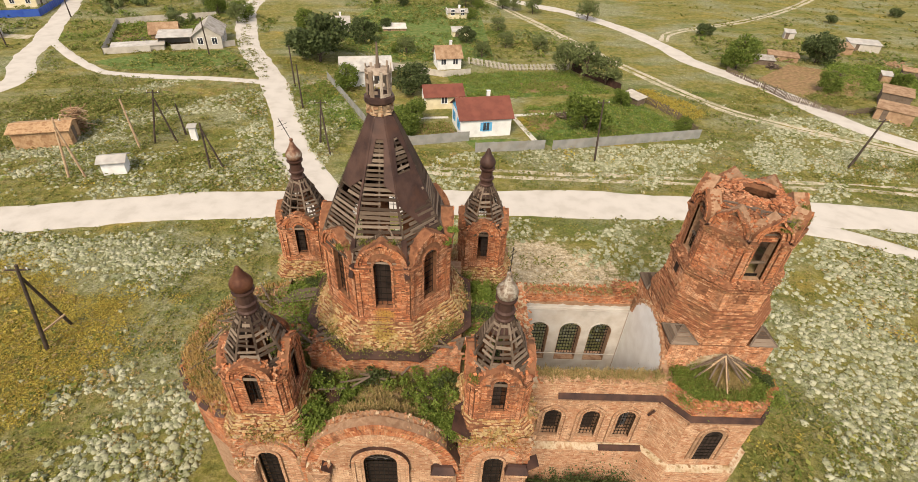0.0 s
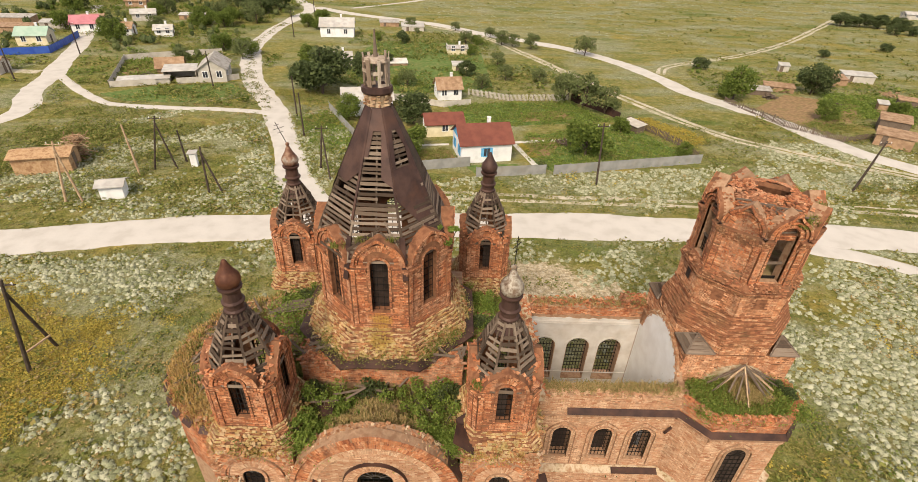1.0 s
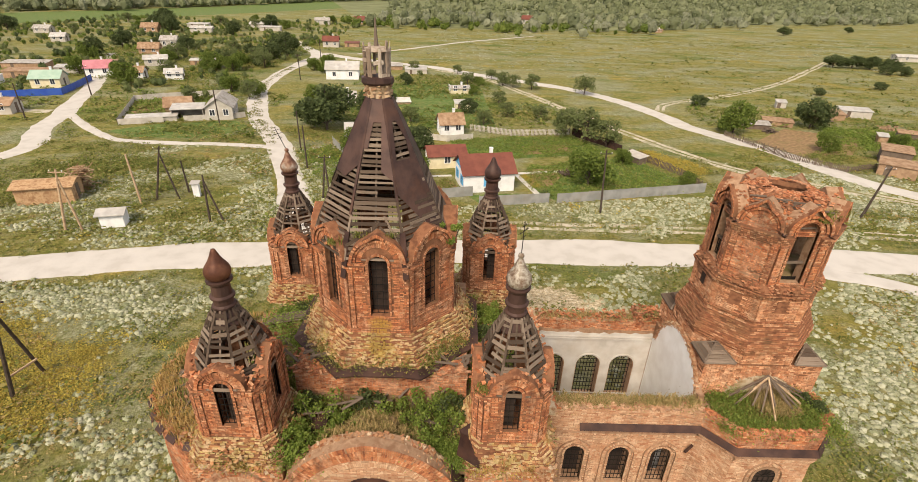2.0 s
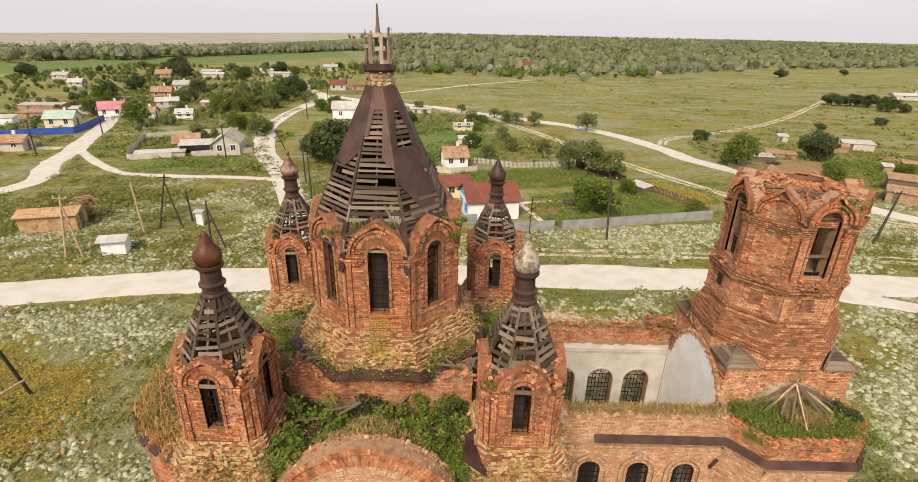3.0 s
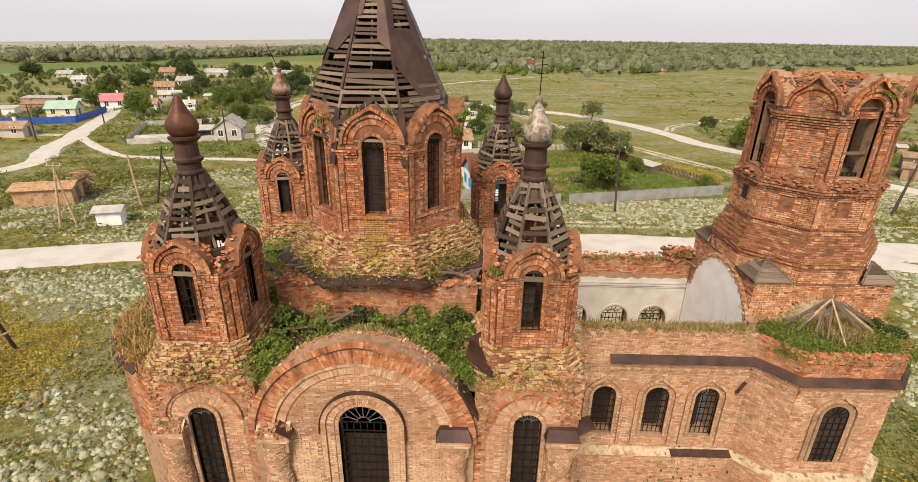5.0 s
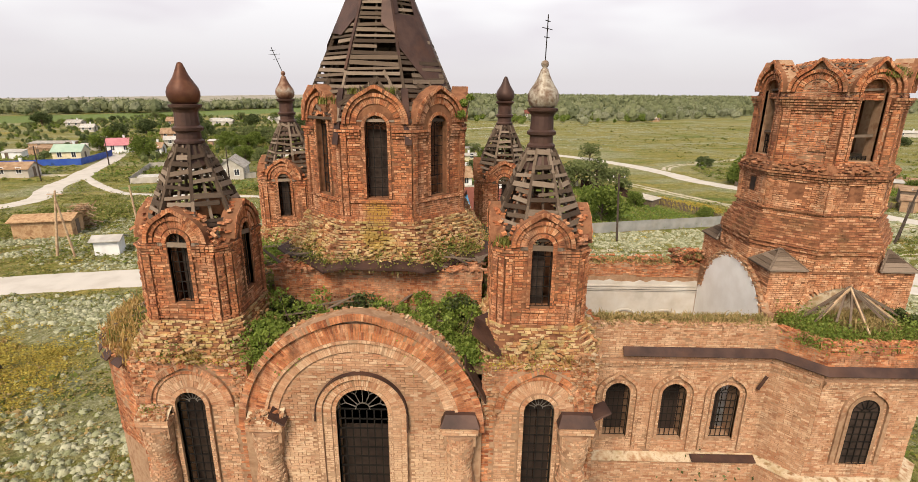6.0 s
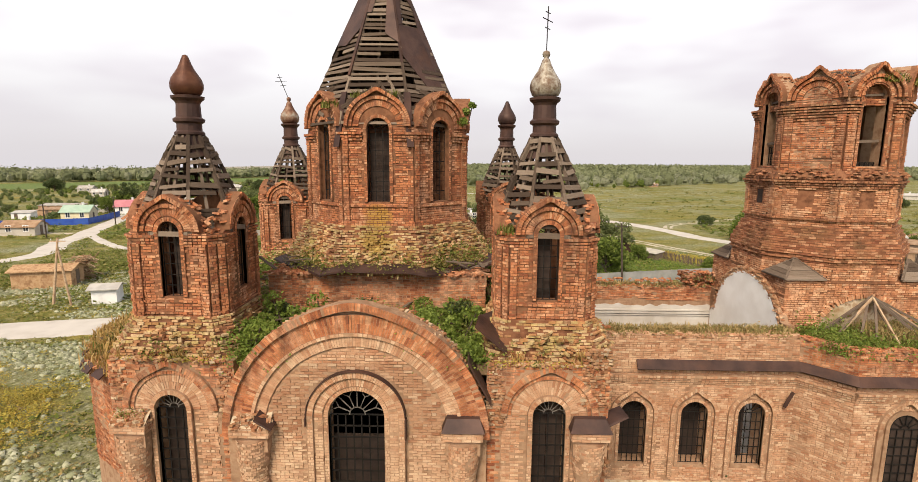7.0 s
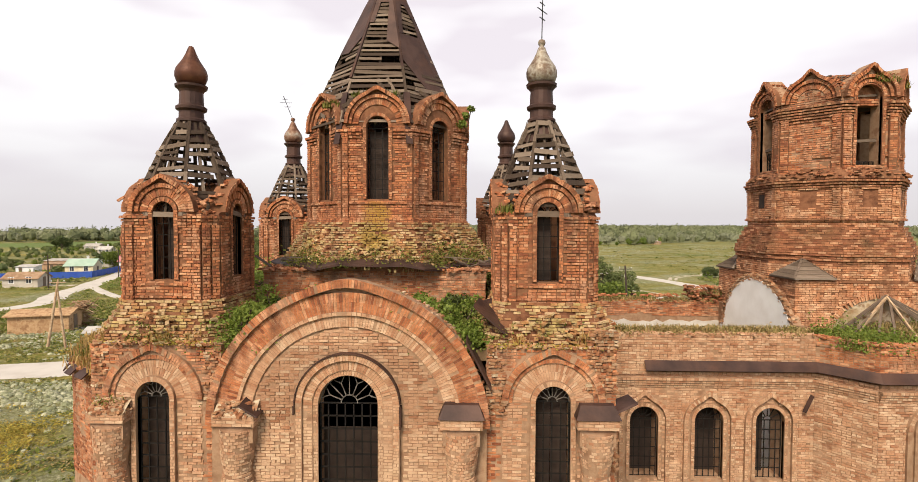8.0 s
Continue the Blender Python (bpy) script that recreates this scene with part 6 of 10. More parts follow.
for i, m, ln in sides(ot, 0):
    if i in (0, 6):
        for z, w in ((16.75, 0.10), (18.42, 0.08)):
            g = Geo()
            g.bar(m @ Vector((ln / 2 - 0.44, z, -0.25)), m @ Vector((ln / 2 + 0.44, z + 0.04, -0.25)), w)
            part("cross_beam", g, M_WOOD, tower, "grey timber beam across the opening")
        lb = Bricks()
        lb.lay(m @ Matrix.Translation((0, 0, -0.18)), [(ln / 2 - 0.47, 18.06), (ln / 2 + 0.47, 18.06), (ln / 2 + 0.47, 18.31), (ln / 2 - 0.47, 18.31)], gone=0.04)
        g = Geo()
        g.hexa([m @ Vector(p) for p in ((ln / 2 - 0.47, 18.06, -0.45), (ln / 2 + 0.47, 18.06, -0.45), (ln / 2 + 0.47, 18.31, -0.45), (ln / 2 - 0.47, 18.31, -0.45), (ln / 2 - 0.47, 18.06, -0.18), (ln / 2 + 0.47, 18.06, -0.18), (ln / 2 + 0.47, 18.31, -0.18), (ln / 2 - 0.47, 18.31, -0.18))])
        lin = part("lintel", g, M_JRED, tower, "brick lintel under the arch of the opening")
        lb.part("lintel_brick", M_RED, lin)
        g = Geo()
        grille(g, m, ln / 2, 0.44, 15.87, 16.6 if i == 6 else 16.0, -0.3, 5, 3, 0.014, fan=False)
        part("railing", g, M_IRON, tower, "rusted iron railing")
# plastered inside of the belfry and a dark floor
g = Geo()
g.prism(octagon(TX, TY, 2.1), 15.6, 15.85)
part("belfry_floor", g, M_SOIL, tower)
# small hipped board roofs over the square's corners
for sx, sy in ((-1, -1), (1, -1), (-1, 1), (1, 1)):
    ex, ey = TX + sx * 2.9, TY + sy * 2.9
    c = 1.5
    A, B, C = Vector((ex, ey, 11.62)), Vector((ex - sx * c, ey, 11.62)), Vector((ex, ey - sy * c, 11.62))
    P = Vector((TX + sx * 2.15, TY + sy * 2.15, 12.3))
    g = Geo()
    for p, q in ((A, P), (B, P), (C, P), (A, B), (A, C)):
        g.bar(p + Vector((0, 0, 0.03)), q + Vector((0, 0, 0.03)), 0.09, 0.06)
    fr = part("corner_roof", g, M_WOOD, tower, "small hipped roof of grey boards")
    for E_, F_ in ((B, A), (C, A)):
        for k in range(5):
            t = (k + 0.4) / 5
            p, q = E_.lerp(P, t), F_.lerp(P, t)
            if RNG.random() < 0.12:
                continue
            slat(fr, p + Vector((0, 0, 0.05)), q + Vector((0, 0, 0.05)), 0.20, 0.025, P - (E_ + F_) / 2)

# low block before the tower
g = Geo()
g.prism([BLK[0], BLK[1], BLK[2], BLK[3], BLK[4], (12.0, 18.45)], 4.0, 9.55)
blk = part("porch_block", g, M_JOINT, church, "sandy brick porch block with an overgrown top")
b = Bricks()
br = Bricks()
pg = Geo()
for k in range(4):
    (x0, y0), (x1, y1) = BLK[k], BLK[k + 1]
    d = Vector((x1 - x0, y1 - y0, 0))
    m = frame_at((x0, y0, 0), d, (d.y, -d.x, 0))
    ln = d.length
    ho = [arch(1.75, 0.62, 4.9, 7.15, 14)] if k == 1 else []
    b.lay(m, [(0, 4.2), (ln, 4.2), (ln, 8.6), (0, 8.6)], ho)
    br.lay(m, [(0, 8.6), (ln, 8.6), (ln, 9.8), (0, 9.8)], gone=0.04)
    pg.hexa([m @ Vector(p) for p in ((-0.02, 9.5, -0.35), (ln + 0.02, 9.5, -0.35), (ln + 0.02, 9.82, -0.35), (-0.02, 9.82, -0.35), (0, 9.5, 0), (ln, 9.5, 0), (ln, 9.82, 0), (0, 9.82, 0))])
    br.loose([m @ Vector((RNG.uniform(0, ln), 9.83, -RNG.uniform(0.02, 0.3))) for _ in range(int(38 * ln))], 0.03, tilt=0.3)
    if k == 1:
        # The block is solid here; a dark plate paints the window's shade.
        dk = Geo()
        dk.hexa([m @ Vector(p) for p in ((1.25, 4.9, 0.001), (2.25, 4.9, 0.001), (2.25, 7.15, 0.001), (1.25, 7.15, 0.001), (1.25, 4.9, 0.006), (2.25, 4.9, 0.006), (2.25, 7.15, 0.006), (1.25, 7.15, 0.006))])
        band(dk, m, 1.75, 7.15, 0.0, 0.5, 0.001, 0.006, n=14)
        part("window_void", dk, M_DARK, blk, "dark plate for the shade of the window opening")
        mo = Geo()
        band(mo, m, 1.75, 7.15, 0.50, 0.63, -0.05, 0.06, n=16)
        band(mo, m, 1.75, 7.15, 0.76, 0.90, -0.05, 0.11, n=18, tip=0.16)
        for s in (-1, 1):
            for a, e, dd in ((0.5, 0.63, 0.06), (0.76, 0.90, 0.10)):
                u0, u1 = sorted((1.75 + s * a, 1.75 + s * e))
                mo.hexa([m @ Vector(p) for p in ((u0, 4.9, -0.05), (u1, 4.9, -0.05), (u1, 7.15, -0.05), (u0, 7.15, -0.05), (u0, 4.9, dd), (u1, 4.9, dd), (u1, 7.15, dd), (u0, 7.15, dd))])
        b.ring(m, 1.75, 7.15, 0.765, 0.895, proud=0.015, base=0.11, tip=0.16)
        part("moulding", mo, M_JOINT, blk)
        gg = Geo()
        grille(gg, m, 1.75, 0.5, 4.9, 7.15, 0.05, 4, 7, 0.013)
        part("window_grille", gg, M_IRON, blk, "black iron bars with a fan head")
part("parapet", pg, M_JOINT, blk)
b.part("porch_brick", M_TAN, blk)
br.part("parapet_brick", M_RED, blk)
hub = Vector((15.15, 18.15, 11.05))
for k in range(12):
    a = math.radians(186 + 168 * k / 11 + RNG.normal(0, 5))
    r = RNG.uniform(1.5, 2.35)
    e = Vector((15.3 + r * math.cos(a), 18.3 + 0.75 * r * math.sin(a), 9.75 + RNG.uniform(0, 0.2)))
    fr = Geo()
    fr.bar(hub + Vector((RNG.normal(0, 0.05), RNG.normal(0, 0.05), RNG.normal(0, 0.03))), e, RNG.uniform(0.05, 0.09))
    part("fallen_rafter", fr, M_PALEWOOD if k % 4 == 1 else M_WOOD, blk, "bare grey rafter of a collapsed half-dome roof")

# ---- apse with its fallen roof ----
AX, AY, AR = -9.9, 20.3, 5.15
g = Geo()
ap = [(AX + AR * math.cos(math.radians(90 + 180 * i / 8)), AY + AR * math.sin(math.radians(90 + 180 * i / 8))) for i in range(9)]
g.prism([(AX + 0.3, ap[0][1])] + ap + [(AX + 0.3, ap[-1][1])], 0, 8.7)
apse = part("apse_wall", g, M_JOINT, church, "polygonal brick apse with a broken top")
b = Bricks()
for i in range(8):
    (x0, y0), (x1, y1) = ap[i], ap[i + 1]
    d = Vector((x1 - x0, y1 - y0, 0))
    m = frame_at((x0, y0, 0), d, (d.y, -d.x, 0))
    b.lay(m, [(0, 5.0), (d.length, 5.0), (d.length, 8.7), (0, 8.7)], gone=0.05, proud=0.03)
    b.loose([m @ Vector((RNG.uniform(0, d.length), 8.72, -RNG.uniform(0, 0.6))) for _ in range(90)], 0.08, tilt=0.8)
b.part("apse_brick", M_RED, apse)
for i in (4, 5, 6, 7):
    (x0, y0), (x1, y1) = ap[i], ap[i + 1]
    for u0, u1 in ((0.08, 0.34), (0.52, 0.84)):
        a = Vector((lerp(x0, x1, u0), lerp(y0, y1, u0)))
        c = Vector((lerp(x0, x1, u1), lerp(y0, y1, u1)))
        t = Geo()
        ribbon(t, [a, c], 8.45 + RNG.uniform(-.05, .1), 8.75, 0.28, 0.0)
        part("eaves_flashing", t, M_TIN, apse, "loose piece of rusted eaves metal")
g = Geo()
rings = []
for r, z in ((5.05, 8.68), (4.6, 9.1), (3.9, 9.35), (2.6, 9.55), (0.8, 9.7)):
    rings.append([(AX + 0.2 + r * math.cos(math.radians(90 + 180 * i / 14)), AY + r * math.sin(math.radians(90 + 180 * i / 14)), z + 0.16 * math.sin(i * 2.3 + r * 3)) for i in range(15)])
g.rings(rings, cap=False)
part("apse_rubble", g, M_SOIL, apse, "rubble and soil heaped on the fallen vault")
for k in range(26):
    w = Geo()
    a = math.radians(RNG.uniform(110, 260))
    r0, r1 = RNG.uniform(3.8, 4.9), RNG.uniform(0.8, 2.8)
    a2 = a + RNG.normal(0, 0.25)
    w.bar((AX + r0 * math.cos(a), AY + r0 * math.sin(a), 9.15), (AX + r1 * math.cos(a2), AY + r1 * math.sin(a2), 9.9 + RNG.uniform(0, 0.4)), 0.09, 0.06)
    part("fallen_rafter", w, M_WOOD, apse, "grey rafter of the fallen apse roof")
for k in range(9):
    x = AX - 0.6 + 0.33 * k
    w = Geo()
    w.bar((x, 22.6, 9.9), (x + 1.3, 20.8, 10.75 + 0.02 * k), 0.07, 0.09)
    part("fallen_rafter", w, M_WOOD, apse, "grey rafter of the fallen apse roof")



# ---- ground ----
def ground_material():
    m = bpy.data.materials.new("steppe_ground")
    m.use_nodes = True
    n, l = m.node_tree.nodes, m.node_tree.links
    b = n["Principled BSDF"]
    b.inputs["Roughness"].default_value = 0.95
    b.inputs["Specular IOR Level"].default_value = 0.1
    tc = n.new("ShaderNodeTexCoord")

    def noise_at(scale, detail=5.0, rough=0.6, stretch=(1, 1, 1)):
        mp = n.new("ShaderNodeMapping")
        mp.inputs["Scale"].default_value = stretch
        z = n.new("ShaderNodeTexNoise")
        z.inputs["Scale"].default_value, z.inputs["Detail"].default_value, z.inputs["Roughness"].default_value = scale, detail, rough
        l.new(tc.outputs["Object"], mp.inputs[0])
        l.new(mp.outputs[0], z.inputs["Vector"])
        return z.outputs["Fac"]

    def ramp(fac, stops):
        r = n.new("ShaderNodeValToRGB")
        while len(r.color_ramp.elements) < len(stops):
            r.color_ramp.elements.new(0.5)
        for e, (p, c) in zip(r.color_ramp.elements, stops):
            e.position, e.color = p, (*c, 1)
        l.new(fac, r.inputs[0])
        return r.outputs[0]

    def mix(f, a, b_):
        x = n.new("ShaderNodeMix")
        x.data_type = "RGBA"
        l.new(f, x.inputs["Factor"])
        l.new(a, x.inputs["A"])
        l.new(b_, x.inputs["B"])
        return x.outputs["Result"]
    base = ramp(noise_at(0.9, 9, 0.72), [(0.30, (0.10, 0.112, 0.024)), (0.45, (0.20, 0.188, 0.046)), (0.56, (0.27, 0.24, 0.085)), (0.70, (0.35, 0.30, 0.135))])
    sage = ramp(noise_at(2.6, 8, 0.75), [(0.36, (0.15, 0.16, 0.062)), (0.50, (0.26, 0.262, 0.145)), (0.64, (0.42, 0.41, 0.29))])
    dry = ramp(noise_at(1.1, 7, 0.7), [(0.35, (0.25, 0.20, 0.04)), (0.6, (0.38, 0.29, 0.075))])
    green = ramp(noise_at(1.4, 7, 0.7), [(0.35, (0.07, 0.105, 0.02)), (0.62, (0.155, 0.19, 0.045))])
    c = mix(ramp(noise_at(0.055, 6, 0.6, (1, 1.7, 1)), [(0.47, (0, 0, 0)), (0.60, (1, 1, 1))]), base, sage)
    c = mix(ramp(noise_at(0.038, 6, 0.65, (1.2, 2.2, 1)), [(0.57, (0, 0, 0)), (0.68, (1, 1, 1))]), c, dry)
    c = mix(ramp(noise_at(0.024, 6, 0.65, (1, 2.6, 1)), [(0.54, (0, 0, 0)), (0.66, (1, 1, 1))]), c, green)
    tuft = ramp(noise_at(0.16, 9, 0.75, (1, 1.8, 1)), [(0.40, (0.6, 0.6, 0.6)), (0.49, (0, 0, 0))])
    c = mix(tuft, c, green)
    tuft2 = ramp(noise_at(0.21, 9, 0.78, (1, 1.6, 1)), [(0.54, (0, 0, 0)), (0.66, (0.5, 0.5, 0.5))])
    c = mix(tuft2, c, sage)
    pale = ramp(noise_at(0.5, 7, 0.7), [(0.35, (0.27, 0.265, 0.165)), (0.6, (0.40, 0.385, 0.28))])
    c = mix(ramp(noise_at(0.014, 7, 0.62, (1, 3.2, 1)), [(0.52, (0, 0, 0)), (0.66, (0.35, 0.35, 0.35))]), c, pale)
    mp = n.new("ShaderNodeMapping")
    mp.vector_type = "TEXTURE"
    mp.inputs["Location"].default_value, mp.inputs["Rotation"].default_value, mp.inputs["Scale"].default_value = (10.6, 37.6, 0), (0, 0, -0.45), (11.5, 6.5, 9.0)
    sph = n.new("ShaderNodeTexGradient")
    sph.gradient_type = "SPHERICAL"
    l.new(tc.outputs["Object"], mp.inputs[0])
    l.new(mp.outputs[0], sph.inputs[0])
    much = n.new("ShaderNodeMath")
    much.operation = "MULTIPLY_ADD"
    much.inputs[1].default_value = 0.55
    l.new(sph.outputs["Fac"], much.inputs[0])
    l.new(noise_at(0.75, 8, 0.75), much.inputs[2])
    bare = ramp(noise_at(2.2, 8, 0.75), [(0.35, (0.30, 0.22, 0.125)), (0.5, (0.55, 0.45, 0.31)), (0.62, (0.74, 0.65, 0.51))])
    c = mix(ramp(much.outputs[0], [(0.64, (0, 0, 0)), (0.72, (0.9, 0.9, 0.9))]), c, bare)
    # Random grain scales the colour, for grass tufts and the shade among them.
    for sc, lo, hi in ((4.2, 0.50, 1.28), (0.75, 0.70, 1.18)):
        grain = n.new("ShaderNodeVectorMath")
        grain.operation = "SCALE"
        gr = n.new("ShaderNodeMapRange")
        for key, val in (("From Min", 0.34), ("From Max", 0.66), ("To Min", lo), ("To Max", hi)):
            gr.inputs[key].default_value = val
        l.new(noise_at(sc, 9, 0.8), gr.inputs["Value"])
        l.new(c, grain.inputs[0])
        l.new(gr.outputs[0], grain.inputs["Scale"])
        c = grain.outputs[0]
    l.new(c, b.inputs["Base Color"])
    bp = n.new("ShaderNodeBump")
    bp.inputs["Strength"].default_value, bp.inputs["Distance"].default_value = 0.9, 0.3
    l.new(noise_at(1.7, 9, 0.75), bp.inputs["Height"])
    l.new(bp.outputs[0], b.inputs["Normal"])
    return m



def land(x):
    """The steppe falls away gently towards the river in the far west."""
    return -0.021 * np.maximum(0.0, -np.asarray(x, float) - 400)


g = Geo()
S = 4600
nx = [-S, -1200, -400, -150, -60, 0, 60, 150, 400, 1200, S]
g.add([(x, y, land(x)) for y in nx for x in nx], [(j * 11 + i, j * 11 + i + 1, j * 11 + i + 12, j * 11 + i + 11) for j in range(10) for i in range(10)])
solo("ground", g, ground_material(), "flat steppe with sagebrush, green weeds and dry grass", "ground", kind="structure")

M_ROAD = mat("pale_chalk_road", [(0.445, 0.415, 0.385), (0.495, 0.468, 0.44), (0.54, 0.515, 0.49)], 0.95, 0.5, (0.42, 0.37, 0.315), 0.5, 0.25, 0.5, 3.0, per="noise")
M_TRACK = mat("worn_earth_track", [(0.36, 0.31, 0.22), (0.50, 0.45, 0.37), (0.27, 0.25, 0.13)], 0.95, 0.7, (0.16, 0.17, 0.06), 0.3, 0.7, 0.5, 3.0, per="noise")


def spline(pts, step=2.0):
    """A smooth line through plan points."""
    p = np.asarray(pts, float)
    out = []
    for i in range(len(p) - 1):
        p0, p1, p2, p3 = p[max(i - 1, 0)], p[i], p[i + 1], p[min(i + 2, len(p) - 1)]
        k = max(2, int(np.linalg.norm(p2 - p1) / step))
        for j in range(k):
            t = j / k
            out.append(0.5 * (2 * p1 + (p2 - p0) * t + (2 * p0 - 5 * p1 + 4 * p2 - p3) * t * t + (3 * p1 - p0 - 3 * p2 + p3) * t ** 3))
    out.append(p[-1])
    return np.asarray(out)


def lane(name, pts, width, material, label, z=0.03, ragged=0.35, ruts=0):
    """A road as a raised ribbon with ragged edges; ruts: gap between two wheel tracks."""
    c = spline(pts, 1.2)
    d = np.gradient(c, axis=0)
    d /= np.linalg.norm(d, axis=1)[:, None]
    nn = np.stack([d[:, 1], -d[:, 0]], 1)
    g = Geo()
    lanes = ((-ruts / 2, width), (ruts / 2, width)) if ruts else ((0, width),)
    for off, w in lanes:
        k = len(g.v)
        soft = np.ones(7) / 7
        j0, j1 = (np.convolve(RNG.normal(0, ragged, len(c) + 6), soft, "valid") + RNG.normal(0, 0.05, len(c)) for _ in range(2))
        for i in range(len(c)):
            e0 = off - w / 2 + j0[i]
            e1 = off + w / 2 + j1[i]
            for e, zz in ((e0 - 0.15, 0.003), (e0 + 0.2, z), (off, z + 0.015), (e1 - 0.2, z), (e1 + 0.15, 0.003)):
                g.v.append((c[i][0] + nn[i][0] * e, c[i][1] + nn[i][1] * e, zz))
        for i in range(len(c) - 1):
            for j in range(4):
                a = k + i * 5 + j
                g.f.append((a, a + 1, a + 6, a + 5))
    return solo(name, g, material, label, "road", kind="structure")


lane("road", [(-220, 5), (-90, 34.5), (-47, 43.0), (-33.5, 46.0), (-19, 48.2), (3, 49.8), (25, 50.5), (44, 50.2), (57, 49.0), (90, 44.5), (220, 22)], 5.2, M_ROAD, "wide pale chalk road", ragged=0.4)
lane("road", [(40, 47.2), (46, 45.2), (51, 42.6), (60, 37.5), (90, 20)], 2.3, M_ROAD, "pale side branch of the chalk road", z=0.05, ragged=0.4)
lane("road", [(-14.2, 50), (-17, 54), (-21.5, 61.4), (-25.5, 72), (-30.4, 83.6), (-38.1, 98.5), (-44.6, 111), (-51.2, 132), (-54.2, 148), (-54.7, 163), (-54.4, 181), (-54.4, 201), (-62.5, 220), (-84.4, 258.6)], 3.9, M_ROAD, "pale chalk village street", z=0.045, ragged=0.6)
lane("road", [(-140, 20), (-85, 60), (-72.6, 78.6), (-77.6, 91.2), (-81.5, 101.6), (-87.8, 116.3), (-97, 138), (-112, 165), (-125, 190)][1:], 3.5, M_ROAD, "pale chalk lane between the gardens", z=0.04, ragged=0.5)
lane("path", [(-80.5, 104), (-74, 97.5), (-68, 92.2), (-60.7, 87.6), (-51.5, 86.6), (-41.6, 86.8), (-32.5, 86)], 1.5, M_ROAD, "narrow pale footpath", z=0.05, ragged=0.3)
lane("road", [(120, 34), (85, 58), (71.2, 70.1), (64.2, 82.0), (60.5, 91.5), (55.8, 99.8), (50.7, 108.8), (45.0, 127.0), (33.6, 146.6), (20.6, 157.0), (7.7, 166), (-5.6, 178.5), (-25.3, 188.6), (-39.7, 196), (-53, 206)], 4.2, M_ROAD, "pale earth road across the steppe", z=0.04, ragged=0.7)
lane("track", [(110, 42), (69.6, 67.1), (51.4, 78.0), (43.6, 86.5), (34.4, 103.4), (26.3, 121.4), (17.6, 141.5), (8.0, 161), (-8, 176)], 0.8, M_TRACK, "two-rut dirt track", ragged=0.3, ruts=1.5)
lane("track", [(49.5, 124), (53, 131), (62.8, 138.3), (82, 150), (110, 175), (160, 230)], 0.6, M_TRACK, "faint two-rut track", ragged=0.3, ruts=1.5)
lane("track", [(-12, 57.5), (9.8, 56.9), (32.6, 56.9), (60.7, 56.3), (95, 50)], 0.5, M_TRACK, "faint track beside the road", ragged=0.3, ruts=1.4)
lane("path", [(-86, 106), (-92, 106), (-105, 108), (-125, 108)], 2.5, M_TRACK, "dirt drive along the blue fence", z=0.03)
lane("path", [(-40, 207), (-21, 230), (4.3, 264), (40, 300)], 1.8, M_ROAD, "far pale street")
lane("path", [(-30, 83.5), (-24, 86.5), (-19, 88.5)], 1.6, M_TRACK, "dirt drive to the white house")


# ---- plants ----
PR = np.random.default_rng(21)


def leaf_quads(c, size, rng, flat=0.0, slim=0.32):
    """One small quad per centre, turned at random; flat: how far they lie level."""
    n = len(c)
    a = rng.normal(size=(n, 3))
    a[:, 2] *= 1 - flat
    a /= np.linalg.norm(a, axis=1)[:, None]
    b = np.cross(a, rng.normal(size=(n, 3)))
    b[:, 2] *= 1 - flat
    b /= np.linalg.norm(b, axis=1)[:, None] + 1e-9
    s = size * rng.uniform(0.6, 1.25, n)[:, None]
    a, b = a * s * 0.5, b * s * slim
    v = np.stack([c - a, c + b, c + a, c - b], 1)
    return v.reshape(-1, 3), np.arange(4 * n).reshape(-1, 4)


def blob_points(n, blobs, rng):
    """Points scattered through the outer part of several blobs (x, y, z, radius)."""
    bl = np.asarray(blobs)
    k = rng.choice(len(bl), n, p=bl[:, 3] ** 2 / (bl[:, 3] ** 2).sum())
    d = rng.normal(size=(n, 3))
    d /= np.linalg.norm(d, axis=1)[:, None]
    r = bl[k, 3] * rng.uniform(0.35, 1.0, n) ** 0.5 * rng.uniform(0.8, 1.15, n)
    return bl[k, :3] + d * r[:, None] * np.array([1, 1, 0.85])


